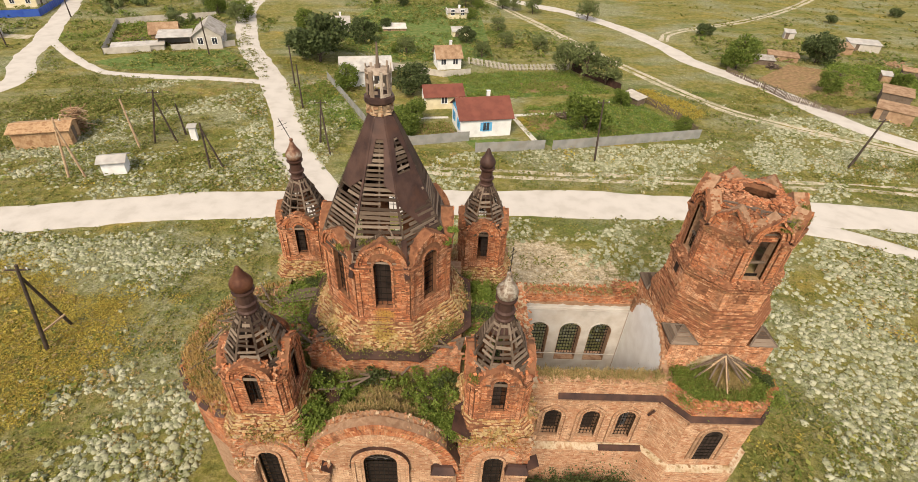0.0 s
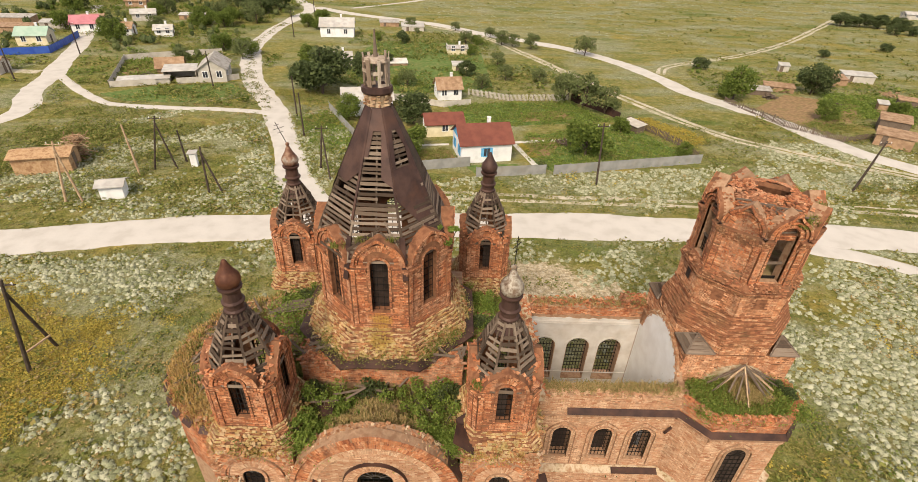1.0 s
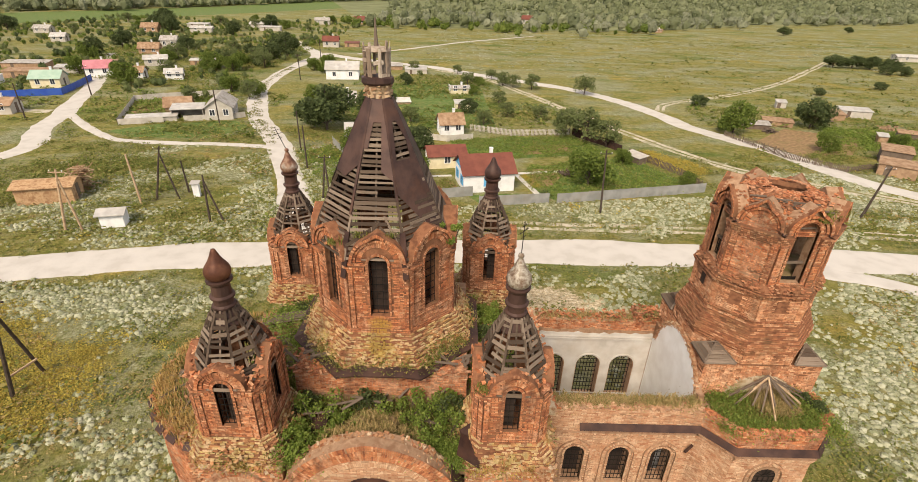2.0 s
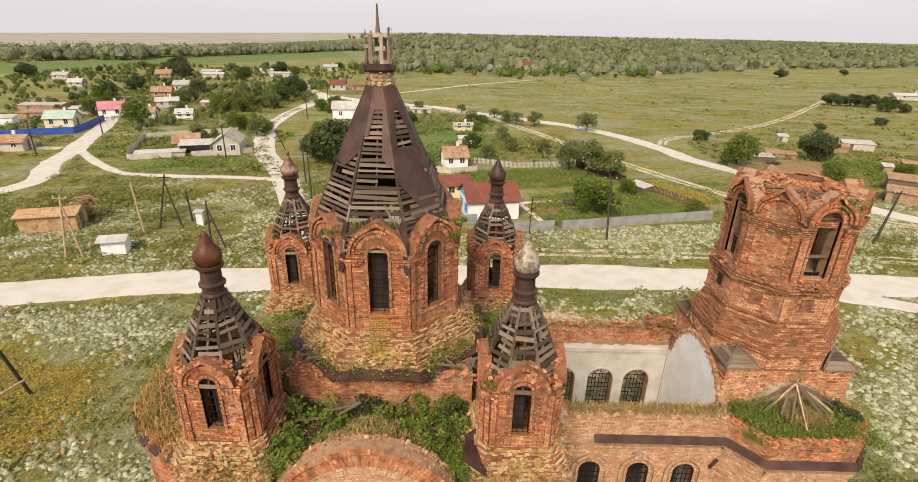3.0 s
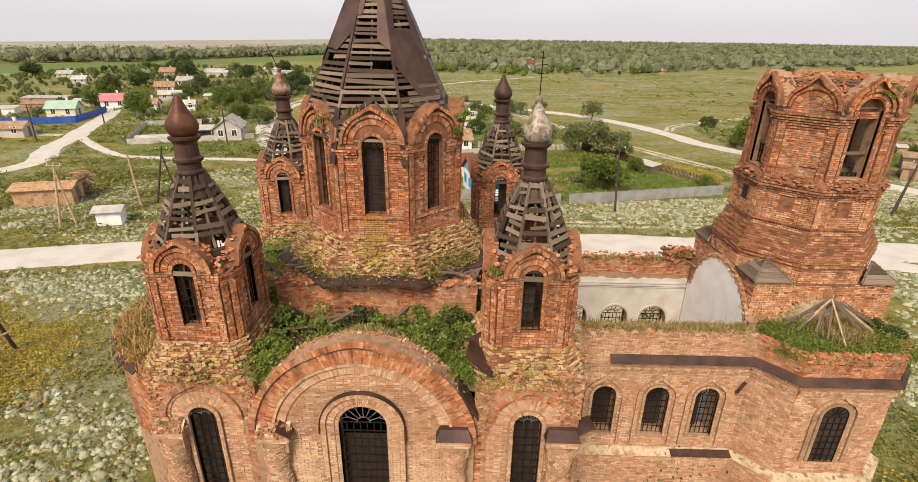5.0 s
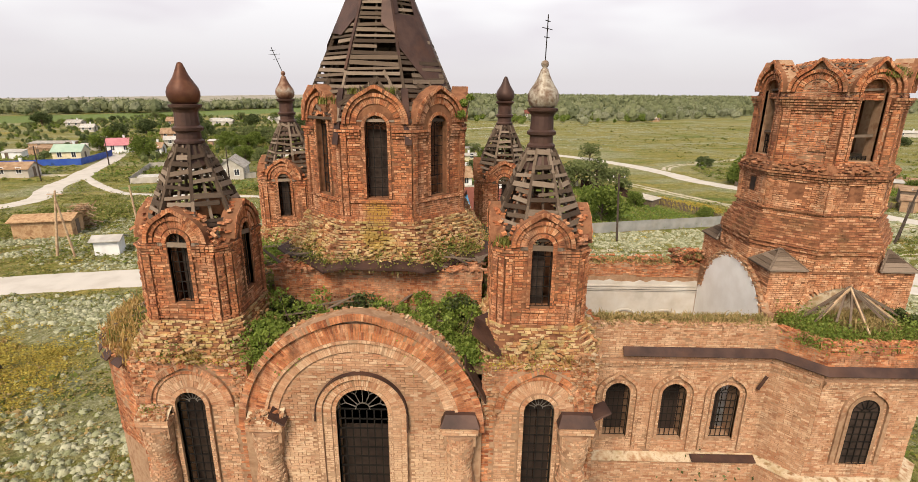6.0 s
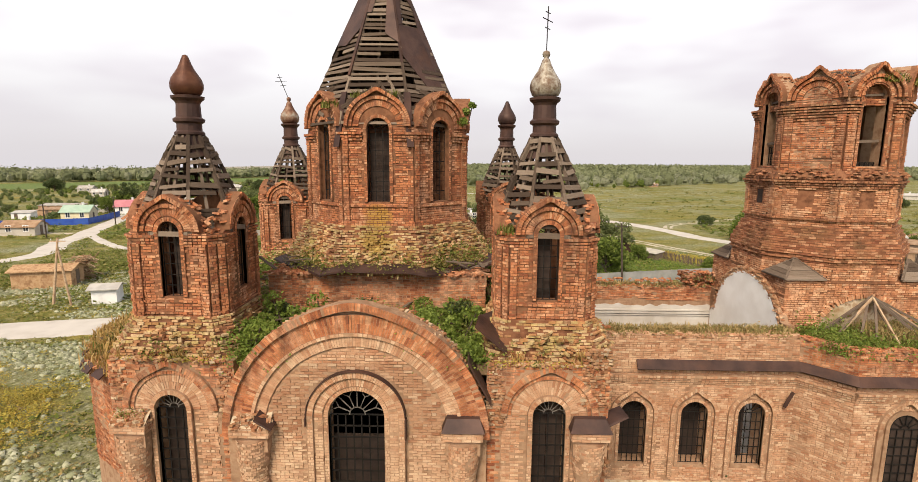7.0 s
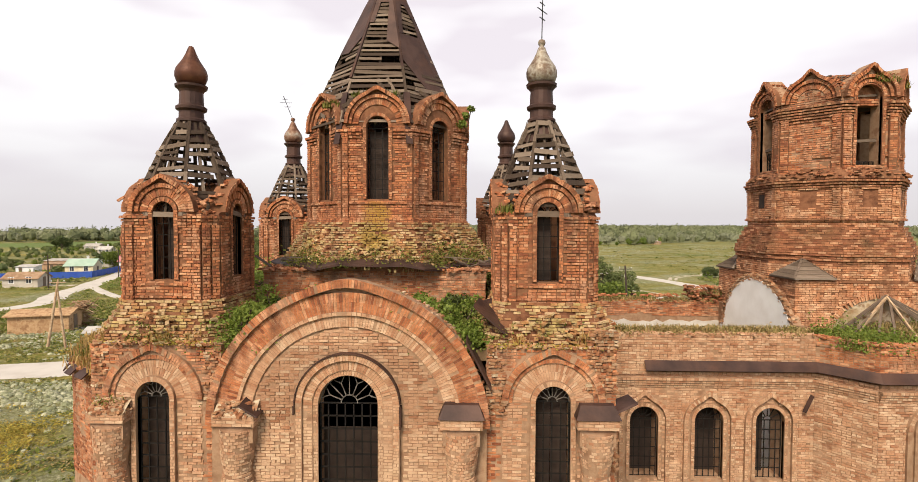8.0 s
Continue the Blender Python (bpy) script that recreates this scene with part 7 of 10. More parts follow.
def tree(name, label, seed, h, r, leaf_mat, leaves=1500, leaf=0.42, low=0.22, spread=1.0, category="tree"):
    """A tapered trunk with limbs and a crown of separate leaf clumps, at the origin."""
    rng = np.random.default_rng(seed)
    t = thing(name, label, category)
    g = Geo()
    g.lathe(0, 0, [(0.05 * r, 0), (0.042 * r, 0.15 * h), (0.03 * r, 0.45 * h), (0.01 * r, 0.85 * h)], 7, lean=(rng.normal(0, 0.04), rng.normal(0, 0.04)))
    blobs = [(rng.normal(0, 0.1 * r), rng.normal(0, 0.1 * r), 0.78 * h, 0.36 * r)]
    n = 13
    for i in range(n):
        a = math.tau * i / n * 2.4 + rng.normal(0, 0.3)
        q = rng.uniform(0.35, 0.78) * r * spread
        z = h * rng.uniform(low + 0.12, 0.86)
        q *= math.sqrt(max(0.15, 1 - ((z / h - 0.5) / 0.62) ** 2))
        blobs.append((q * math.cos(a), q * math.sin(a), z, rng.uniform(0.30, 0.48) * r))
        s = Vector((0, 0, max(0.12 * h, z - 0.45 * q - 0.1 * h)))
        g.bar(s, (0.9 * q * math.cos(a), 0.9 * q * math.sin(a), z), 0.028 * r)
    part("trunk", g, M_BARK, t, "bark-covered trunk and limbs")
    v, f = leaf_quads(blob_points(leaves, blobs, rng), leaf, rng)
    v[:, 2] = np.maximum(v[:, 2], 0.05)
    ob = new("crown", mesh_from("crown", v, f, leaf_mat))
    ob.parent = t
    return t


def plant_trees(base, places):
    """Copies of a tree at (x, y, size, turn)."""
    for i, (x, y, s) in enumerate(places):
        m = pose(x, y, 0, 0, 0, (137 * i) % 360) @ Matrix.Diagonal((s, s, s * (0.92 + 0.16 * ((i * 7) % 5) / 4), 1))
        if i == 0:
            base.matrix_basis = m
        else:
            o = copy_thing(base, pose(0, 0, 0))
            o.matrix_basis = m


def shrub(name, label, at, blobs, leaves, leaf, material, seed):
    rng = np.random.default_rng(seed)
    t = thing(name, label, "shrub", at=at)
    g = Geo()
    for x, y, z, r in blobs:
        g.bar((at[0] + 0.25 * x, at[1] + 0.25 * y, at[2] - 0.1), (at[0] + x, at[1] + y, at[2] + z), 0.03)
    part("stem", g, M_BARK, t)
    v, f = leaf_quads(blob_points(leaves, blobs, rng), leaf, rng)
    ob = new("foliage", mesh_from("foliage", v, f, material))
    ob.parent = t
    return t


def blades(pts, height, rng, per=14, spread=0.12, width=0.016):
    """Tufts of bent grass blades at the given points."""
    p = np.repeat(np.asarray(pts, float), per, 0)
    n = len(p)
    p[:, :2] += rng.normal(0, spread, (n, 2))
    h = height * rng.uniform(0.5, 1.2, n)
    a = rng.uniform(0, math.tau, n)
    d = np.stack([np.cos(a), np.sin(a), np.zeros(n)], 1)
    s = np.stack([-np.sin(a), np.cos(a), np.zeros(n)], 1) * width * rng.uniform(0.6, 1.3, n)[:, None]
    lean = rng.uniform(0.15, 0.9, n)[:, None]
    up = np.array([0, 0, 1.0])
    m1 = p + d * (h[:, None] * lean * 0.3) + up * (h[:, None] * 0.55)
    t1 = p + d * (h[:, None] * lean * 0.9) + up * (h[:, None] * (1 - 0.35 * lean))
    v = np.stack([p - s, p + s, m1 + s * 0.8, m1 - s * 0.8, t1 + s * 0.15, t1 - s * 0.15], 1).reshape(-1, 3)
    k = 6 * np.arange(n)[:, None]
    f = np.concatenate([k + np.array([0, 1, 2, 3]), k + np.array([3, 2, 4, 5])])
    return v, f


def grass(name, label, pts, height, material, per=14, spread=0.12, width=0.016, seed=5):
    v, f = blades(pts, height, np.random.default_rng(seed), per, spread, width)
    return tagged(new(name, mesh_from(name, v, f, material)), label, "grass", kind="stuff")


def weeds(name, label, pts, height, material, per=16, spread=0.16, leaf=0.09, seed=5):
    """Low leafy tufts: many small leaves over each point."""
    rng = np.random.default_rng(seed)
    p = np.repeat(np.asarray(pts, float), per, 0)
    s = np.repeat(rng.lognormal(0, 0.4, len(pts)), per)[:, None]
    d = rng.normal(size=p.shape) * np.array([spread, spread, 0.0]) * s
    h = rng.uniform(0.02, 1.0, len(p)) * height * s[:, 0] * np.exp(-(d[:, 0] ** 2 + d[:, 1] ** 2) / (2.2 * spread * s[:, 0]) ** 2)
    d[:, 2] = h
    v, f = leaf_quads(p + d, leaf, rng, 0.2)
    return tagged(new(name, mesh_from(name, v, f, material)), label, "weeds", kind="stuff")


def U(a, b, n):
    return PR.uniform(a, b, n)


# overgrowth on the church
def ring_pts(n, cx, cy, r0, r1, z0, z1, a0=0, a1=360):
    a = np.radians(U(a0, a1, n))
    t = PR.random(n)
    r = lerp(r0, r1, t)
    return np.stack([cx + r * np.cos(a), cy + r * np.sin(a), lerp(z0, z1, t)], 1)


def box_pts(n, x0, x1, y0, y1, z):
    return np.stack([U(x0, x1, n), U(y0, y1, n), np.full(n, z)], 1)


def vault_z(x):
    return 8.05 + np.sqrt(np.maximum(0.01, 3.3 ** 2 - (x + 2.95) ** 2))


for i, (x, y, s, mt) in enumerate(((-5.5, 15.1, 0.85, M_SHRUB), (-4.7, 16.0, 0.8, M_SHRUB), (-6.1, 16.0, 0.6, M_LEAF_DARK), (-1.0, 15.4, 0.95, M_SHRUB), (-0.3, 14.4, 0.75, M_SHRUB), (0.1, 15.7, 0.7, M_LEAF_DARK), (-2.0, 16.0, 0.8, M_SHRUB), (-6.35, 13.7, 0.8, M_SHRUB), (-5.8, 14.1, 0.75, M_SHRUB), (-6.6, 14.3, 0.6, M_SHRUB), (0.35, 13.8, 0.6, M_SHRUB), (-3.3, 16.0, 0.75, M_LEAF_DARK), (-0.6, 16.1, 0.7, M_SHRUB), (-4.3, 15.0, 0.6, M_SHRUB))):
    z = 10.3 if y > 14.4 else max(10.3, 8.05 + math.sqrt(max(0.01, 3.3 ** 2 - (x + 2.95) ** 2)))
    rr = np.random.default_rng(60 + i)
    bl = [(rr.normal(0, s * 0.7), rr.normal(0, s * 0.55), rr.uniform(0.15, 1.25) * s, s * rr.uniform(0.28, 0.5)) for _ in range(9)]
    shrub("shrub", "leafy green shrub rooted on the church roof" if mt is M_SHRUB else "dark green shrub rooted on the church roof", (x, y, z), bl, 950, 0.13, mt, 100 + i)
for k in range(16):
    g = Geo()
    x, y, a, n = PR.uniform(-6.3, 0.0), PR.uniform(15.2, 16.4), PR.normal(0.1, 0.5), PR.uniform(0.7, 1.6)
    z = 10.35 + 0.05 * k
    g.bar((x, y, z), (x + n * math.cos(a), y + n * math.sin(a), z + PR.uniform(0.0, 0.45)), 0.11, 0.03)
    part("fallen_board", g, M_WOOD, church, "grey board fallen among the shrubs")
tp = Geo()
tp.hexa([(-6.0, 14.9, 10.35), (-5.1, 14.7, 10.75), (-5.0, 15.6, 10.85), (-5.9, 15.8, 10.4), (-6.0, 14.9, 10.39), (-5.1, 14.7, 10.79), (-5.0, 15.6, 10.89), (-5.9, 15.8, 10.44)])
part("roof_plate", tp, M_TIN, church, "rusted metal sheet lying among the shrubs")
for i, (x, y, z, s, mt) in enumerate(((1.7, 20.2, 11.1, 0.75, M_LEAF_DARK), (2.0, 22.0, 10.9, 0.7, M_SHRUB), (1.5, 23.6, 10.4, 0.7, M_SHRUB), (-7.5, 22.8, 10.5, 0.7, M_SHRUB), (-8.0, 23.6, 10.2, 0.8, M_LEAF_DARK), (-7.5, 19.6, 11.0, 0.55, M_SHRUB), (-7.9, 24.4, 10.2, 0.7, M_SHRUB), (-0.02, 19.5, 17.3, 0.42, M_SHRUB), (2.2, 18.2, 10.3, 0.5, M_LEAF_DARK), (17.4, 17.6, 9.7, 0.5, M_LEAF_DARK))):
    rr = np.random.default_rng(90 + i)
    bl = [(rr.normal(0, s * 0.6), rr.normal(0, s * 0.6), rr.uniform(0.1, 1.0) * s * (1.8 if z > 15 else 1), s * rr.uniform(0.3, 0.55)) for _ in range(7)]
    shrub("shrub", "green sapling growing out of the brickwork" if z > 15 else "green shrub between the church towers", (x, y, z), bl, 1800, 0.10, mt, 140 + i)

vx = np.concatenate([U(-6.5, -4.9, 190), U(-1.2, 0.6, 190)])
weeds("roof_weeds", "bright green creepers along both sides of the barrel roof", np.stack([vx, U(13.2, 14.3, 380), np.maximum(10.25, vault_z(vx)) + 0.02], 1), 0.42, M_SHRUB, 46, 0.2, 0.085, 58)
weeds("roof_weeds", "yellow moss on the corner block ledges", np.concatenate([box_pts(70, -9.8, -6.6, 12.95, 13.2, 10.36), box_pts(70, 0.9, 4.0, 12.95, 13.2, 10.36)]), 0.08, M_OCHRE, 22, 0.1, 0.06, 59)
weeds("roof_weeds", "dry moss along the nave parapets", np.concatenate([box_pts(160, 4.4, 11.9, 17.1, 17.75, 9.86), box_pts(120, 4.4, 12.2, 23.8, 24.5, 9.96)]), 0.13, M_DRY, 24, 0.13, 0.07, 60)
weeds("roof_weeds", "green tufts on the pilaster caps and ledges", np.concatenate([box_pts(9, -6.75, -6.4, 12.85, 12.95, 8.75), box_pts(7, -9.6, -9.0, 12.5, 12.7, 8.85)]), 0.16, M_GRASS, 24, 0.08, 0.05, 61)
heap = Geo()
heap.rings([[(-3.1 + 1.25 * r * math.cos(a) * (1 + 0.12 * math.sin(3 * a)), 14.95 + 0.75 * r * math.sin(a), z + 0.05 * math.sin(4 * a + 5 * r)) for a in [math.tau * i / 18 for i in range(18)]] for r, z in ((1.25, 10.15), (1.0, 10.55), (0.7, 10.85), (0.3, 11.0))])
part("rubble_heap", heap, M_SOIL, church, "straw-covered heap of rubble behind the gable")
hr_ = np.sqrt(U(0, 1, 230))
ha = U(0, math.tau, 230)
grass("roof_grass", "yellow straw on the rubble heap", np.stack([-3.1 + 1.4 * hr_ * np.cos(ha), 14.95 + 0.85 * hr_ * np.sin(ha), 11.0 - 0.62 * hr_ ** 1.6], 1), 0.26, M_DRY, 14, 0.12, 0.018, 46)
grass("roof_grass", "green weeds in the hollow behind the gable", box_pts(200, -6.2, 0.4, 14.4, 16.5, 10.2), 0.5, M_GRASS, 12, 0.14, 0.02, 31)
weeds("roof_weeds", "brown withered growth in the hollow behind the gable", box_pts(260, -6.2, 0.4, 14.4, 16.5, 10.2), 0.7, M_WEED, 22, 0.16, 0.08, 70)
vx = U(-5.0, -0.9, 260)
grass("roof_grass", "dry straw along the gable crest", np.stack([vx, U(13.3, 14.35, 260), np.maximum(vault_z(vx), 11.0)], 1), 0.24, M_DRY, 14, 0.10, 0.02, 32)
grass("roof_grass", "straw and weeds on the drum skirt", np.concatenate([ring_pts(170, CX, CY, 3.9, 3.5, 12.15, 12.75), ring_pts(170, CX, CY, 4.3, 3.6, 12.0, 12.6)]), 0.14, M_DRY, 9, 0.12, 0.02, 33)
weeds("roof_weeds", "green leafy weeds on the drum skirt", np.concatenate([ring_pts(90, CX, CY, 4.2, 3.6, 12.05, 12.7), ring_pts(80, CX, CY, 4.2, 3.5, 12.1, 12.8, -75, -25), ring_pts(40, CX, CY, 4.3, 3.8, 12.1, 12.4, -135, -100)]), 0.34, M_GRASS, 26, 0.15, 0.09, 34)
weeds("roof_weeds", "yellow moss and dry weeds on the drum skirt", ring_pts(170, CX, CY, 4.1, 3.4, 12.15, 13.0), 0.08, M_OCHRE, 14, 0.13, 0.06, 47)
weeds("roof_weeds", "olive moss on the drum skirt", ring_pts(150, CX, CY, 4.3, 3.6, 12.05, 12.7), 0.12, M_WEED, 18, 0.16, 0.07, 66)
weeds("roof_weeds", "olive weeds over the corner block skirts", np.concatenate([ring_pts(70, x, y, 2.2, 1.65, 10.35, 10.9) for x, y in ((-8.33, 14.95), (2.27, 15.0), (-9.0, 25.85), (2.02, 25.85))]), 0.14, M_GRASS, 18, 0.14, 0.08, 48)
sx, sy = U(-9.5, -7.1, 190), U(16.8, 25.0, 190)
weeds("roof_weeds", "leafy weeds choking the roof behind the apse", np.stack([sx, sy, [side_z(q) for q in sy]], 1), 0.55, M_SHRUB, 40, 0.22, 0.12, 49)
sx, sy = U(0.9, 3.5, 150), U(16.8, 24.5, 150)
weeds("roof_weeds", "leafy weeds choking the roof beside the nave", np.stack([sx, sy, [side_z(q) for q in sy]], 1), 0.5, M_SHRUB, 40, 0.22, 0.12, 50)
grass("roof_grass", "green grass on the porch block", box_pts(420, 12.6, 17.7, 15.95, 18.3, 9.55), 0.42, M_GRASS, 10, 0.14, 0.02, 35)
weeds("roof_weeds", "deep green weeds on the porch block", np.concatenate([box_pts(130, 12.5, 14.4, 16.1, 18.3, 9.6), box_pts(120, 16.1, 17.8, 16.1, 18.3, 9.6), box_pts(70, 12.7, 17.7, 16.0, 16.6, 9.6)]), 0.5, M_SHRUB, 42, 0.2, 0.09, 36)
grass("roof_grass", "dry straw under the rafters", box_pts(220, 14.6, 16.3, 16.9, 18.2, 9.8), 0.4, M_DRY, 14, 0.12, 0.016, 37)
a = np.radians(np.concatenate([U(95, 268, 150), U(185, 268, 170)]))
r = U(4.0, 5.1, 320)
grass("roof_grass", "dry straw over the fallen apse roof", np.stack([AX + r * np.cos(a), AY + r * np.sin(a), np.interp(r, [3.4, 3.9, 4.6, 5.1], [9.45, 9.4, 9.15, 8.7])], 1), 0.32, M_STRAW, 10, 0.18, 0.022, 38)
br = Bricks()
br.loose([(AX + q * math.cos(w), AY + q * math.sin(w), float(np.interp(q, [1, 2.6, 3.9, 4.9], [9.62, 9.55, 9.36, 8.95]))) for q, w in zip(U(0.6, 4.9, 700), np.radians(U(95, 268, 700)))], 0.05, (0.22, 0.12, 0.075), 0.6)
br.part("fallen_brick", M_RUBBLE, apse, "broken bricks of the fallen apse vault")
a = np.radians(U(95, 268, 260))
r = U(1.0, 4.9, 260)
grass("roof_grass", "green weeds on the apse rubble", np.stack([AX + r * np.cos(a), AY + r * np.sin(a), np.interp(r, [1, 2.6, 3.9, 4.9], [9.6, 9.5, 9.3, 8.9])], 1), 0.4, M_GRASS, 12, 0.14, 0.02, 39)
grass("roof_grass", "pale straw along the front nave parapet", np.concatenate([box_pts(230, 5.5, 11.9, 17.3, 17.8, 9.86), box_pts(40, 4.4, 5.5, 17.3, 17.8, 9.86)]), 0.24, M_DRY, 14, 0.09, 0.018, 40)
grass("roof_grass", "straw along the back nave parapet", np.concatenate([box_pts(60, 4.4, 12.2, 23.9, 24.5, 9.96), box_pts(80, 10.8, 12.2, 23.8, 24.5, 10.3)]), 0.25, M_DRY, 14, 0.09, 0.02, 41)
grass("roof_grass", "weeds on the flat roof", np.concatenate([box_pts(260, -9.4, -7.1, 16.8, 24, 10.2), box_pts(260, 1.0, 3.4, 16.8, 24, 10.2)]), 0.45, M_GRASS, 14, 0.14, 0.02, 42)
grass("roof_grass", "dry grass on the corner block ledges", np.concatenate([box_pts(6, -9.8, -6.6, 13.0, 13.15, 10.4), box_pts(6, 0.9, 4.0, 13.0, 13.15, 10.4), box_pts(45, -10.05, -9.5, 13.6, 17.2, 10.1)]), 0.4, M_STRAW, 16, 0.1, 0.022, 43)
grass("roof_grass", "green tufts on the belfry and tent eaves", np.concatenate([ring_pts(60, TX, TY, 2.5, 2.2, 18.85, 19.05, -90, 30), box_pts(16, -5.0, -4.4, 17.75, 18.0, 17.75), box_pts(14, -3.9, -2.3, 17.7, 17.85, 18.1), box_pts(12, 1.1, 1.4, 13.7, 14.0, 13.9)]), 0.3, M_GRASS, 16, 0.08, 0.018, 44)
weeds("courtyard_weeds", "dark green thicket at the foot of the nave wall", box_pts(330, 4.6, 11.4, 13.6, 16.3, 0.05), 1.9, M_LEAF_DARK, 70, 0.34, 0.16, 45)

# sagebrush and weeds over the steppe
ROADS = [spline(p, 2.0) for p in ([(-220, 5), (-90, 34.5), (-47, 43.0), (-33.5, 46.0), (-19, 48.2), (3, 49.8), (25, 50.5), (44, 50.2), (57, 49.0), (90, 44.5)],
                                  [(40, 47.2), (46, 45.2), (51, 42.6), (60, 37.5)], [(-14.2, 50), (-21.5, 61.4), (-30.4, 83.6), (-44.2, 114)], [(-72.6, 78.6), (-81.5, 101.6), (-97, 138)],
                                  [(85, 58), (71.2, 70.1), (64.2, 82.0), (60.5, 91.5), (55.8, 99.8), (50.7, 108.8), (45.0, 127.0), (33.6, 146.6), (20.6, 157.0), (7.7, 166), (-5.6, 178.5), (-25.3, 188.6)],
                                  [(-80.5, 104), (-74, 97.5), (-68, 92.2), (-60.7, 87.6), (-51.5, 86.6), (-41.6, 86.8), (-32.5, 86)], [(-44.6, 111), (-51.2, 132), (-54.2, 148), (-54.7, 163), (-54.4, 181), (-54.4, 201)],
                                  [(69.6, 67.1), (51.4, 78.0), (43.6, 86.5), (34.4, 103.4), (26.3, 121.4), (17.6, 141.5), (8.0, 161)])]


def clear_of(p):
    ok = ~((p[:, 0] > -15.8) & (p[:, 0] < 19.5) & (p[:, 1] > 12) & (p[:, 1] < 28.5))
    for k, r in enumerate(ROADS):
        w = (3.1, 1.7, 2.3, 3.0, 2.8, 1.3, 2.6, 1.2)[k]
        d = np.min(np.hypot(p[:, None, 0] - r[None, :, 0], p[:, None, 1] - r[None, :, 1]), 1)
        ok &= d > w
    ok &= ~((p[:, 0] > -13) & (p[:, 0] < 38) & (p[:, 1] > 62.5 + 0.18 * np.maximum(p[:, 0] - 3, 0)) & (p[:, 1] < 100))
    ok &= ~((p[:, 0] > 60) & (p[:, 0] < 86) & (p[:, 1] > 91) & (p[:, 1] < 111))
    return ok


def patch(p, s, seed):
    return np.array([noise.fractal(Vector((x * s + seed, y * s * 1.5, seed)), 1.0, 2.0, 4) for x, y in p])


def clumps(name, label, n, areas, material, size, quads, leaf, want, seed, mound=0.55, flat=0.62, slim=0.32):
    rng = np.random.default_rng(seed)
    w = np.array([(b - a) * (d - c) * k for a, b, c, d, k in areas])
    k = rng.choice(len(areas), n * 4, p=w / w.sum())
    ar = np.array(areas)[k]
    p = np.stack([rng.uniform(ar[:, 0], ar[:, 1]), rng.uniform(ar[:, 2], ar[:, 3])], 1)
    p = p[clear_of(p)]
    p = p[want(p) + rng.normal(0, 0.12, len(p)) > 0][:n]
    tmpl = []
    for t in range(8):
        d = rng.normal(size=(quads, 3))
        d[:, 2] = np.abs(d[:, 2]) * mound
        d /= np.linalg.norm(d, axis=1)[:, None]
        c = d * rng.uniform(0.45, 1.0, quads)[:, None] * 0.5 * np.array([1, 1, mound * 1.4]) + np.array([0, 0, 0.08])
        tmpl.append(leaf_quads(c, leaf, rng, flat, slim)[0])
    tm = np.stack(tmpl)
    t = rng.integers(0, 8, len(p))
    a = rng.uniform(0, math.tau, len(p))
    s = size * rng.lognormal(0, 0.35, len(p))
    v = tm[t] * s[:, None, None]
    x = v[..., 0] * np.cos(a)[:, None] - v[..., 1] * np.sin(a)[:, None] + p[:, None, 0]
    y = v[..., 0] * np.sin(a)[:, None] + v[..., 1] * np.cos(a)[:, None] + p[:, None, 1]
    v = np.stack([x, y, np.maximum(v[..., 2], 0.01)], -1).reshape(-1, 3)
    return tagged(new(name, mesh_from(name, v, np.arange(len(v)).reshape(-1, 4), material)), label, "shrub", kind="stuff")


def drift(p):
    """Long drifts of growth that run across the slope."""
    q = np.stack([(p[:, 0] + p[:, 1]) * 0.7 * 0.07, (p[:, 1] - p[:, 0]) * 0.7 * 0.26], 1)
    return 0.75 * np.array([noise.fractal(Vector((x, y, 5.5)), 1.0, 2.0, 4) for x, y in q])


def belts(p):
    """The broad sagebrush belt beside the tower, with greener ground on both sides of it and thin growth behind the nave."""
    x, y = p[:, 0], p[:, 1]
    d = np.abs(x - 36.0 + 0.25 * (y - 22) + 1.2 * np.sin(0.35 * y))
    east = np.where((x > 20) & (y < 46), 0.38 - 0.11 * d, 0.0)
    yard = np.where((x > -12) & (x < 21) & (y < 43), -0.55, 0.0)
    return np.clip(east, -0.32, 0.4) + yard


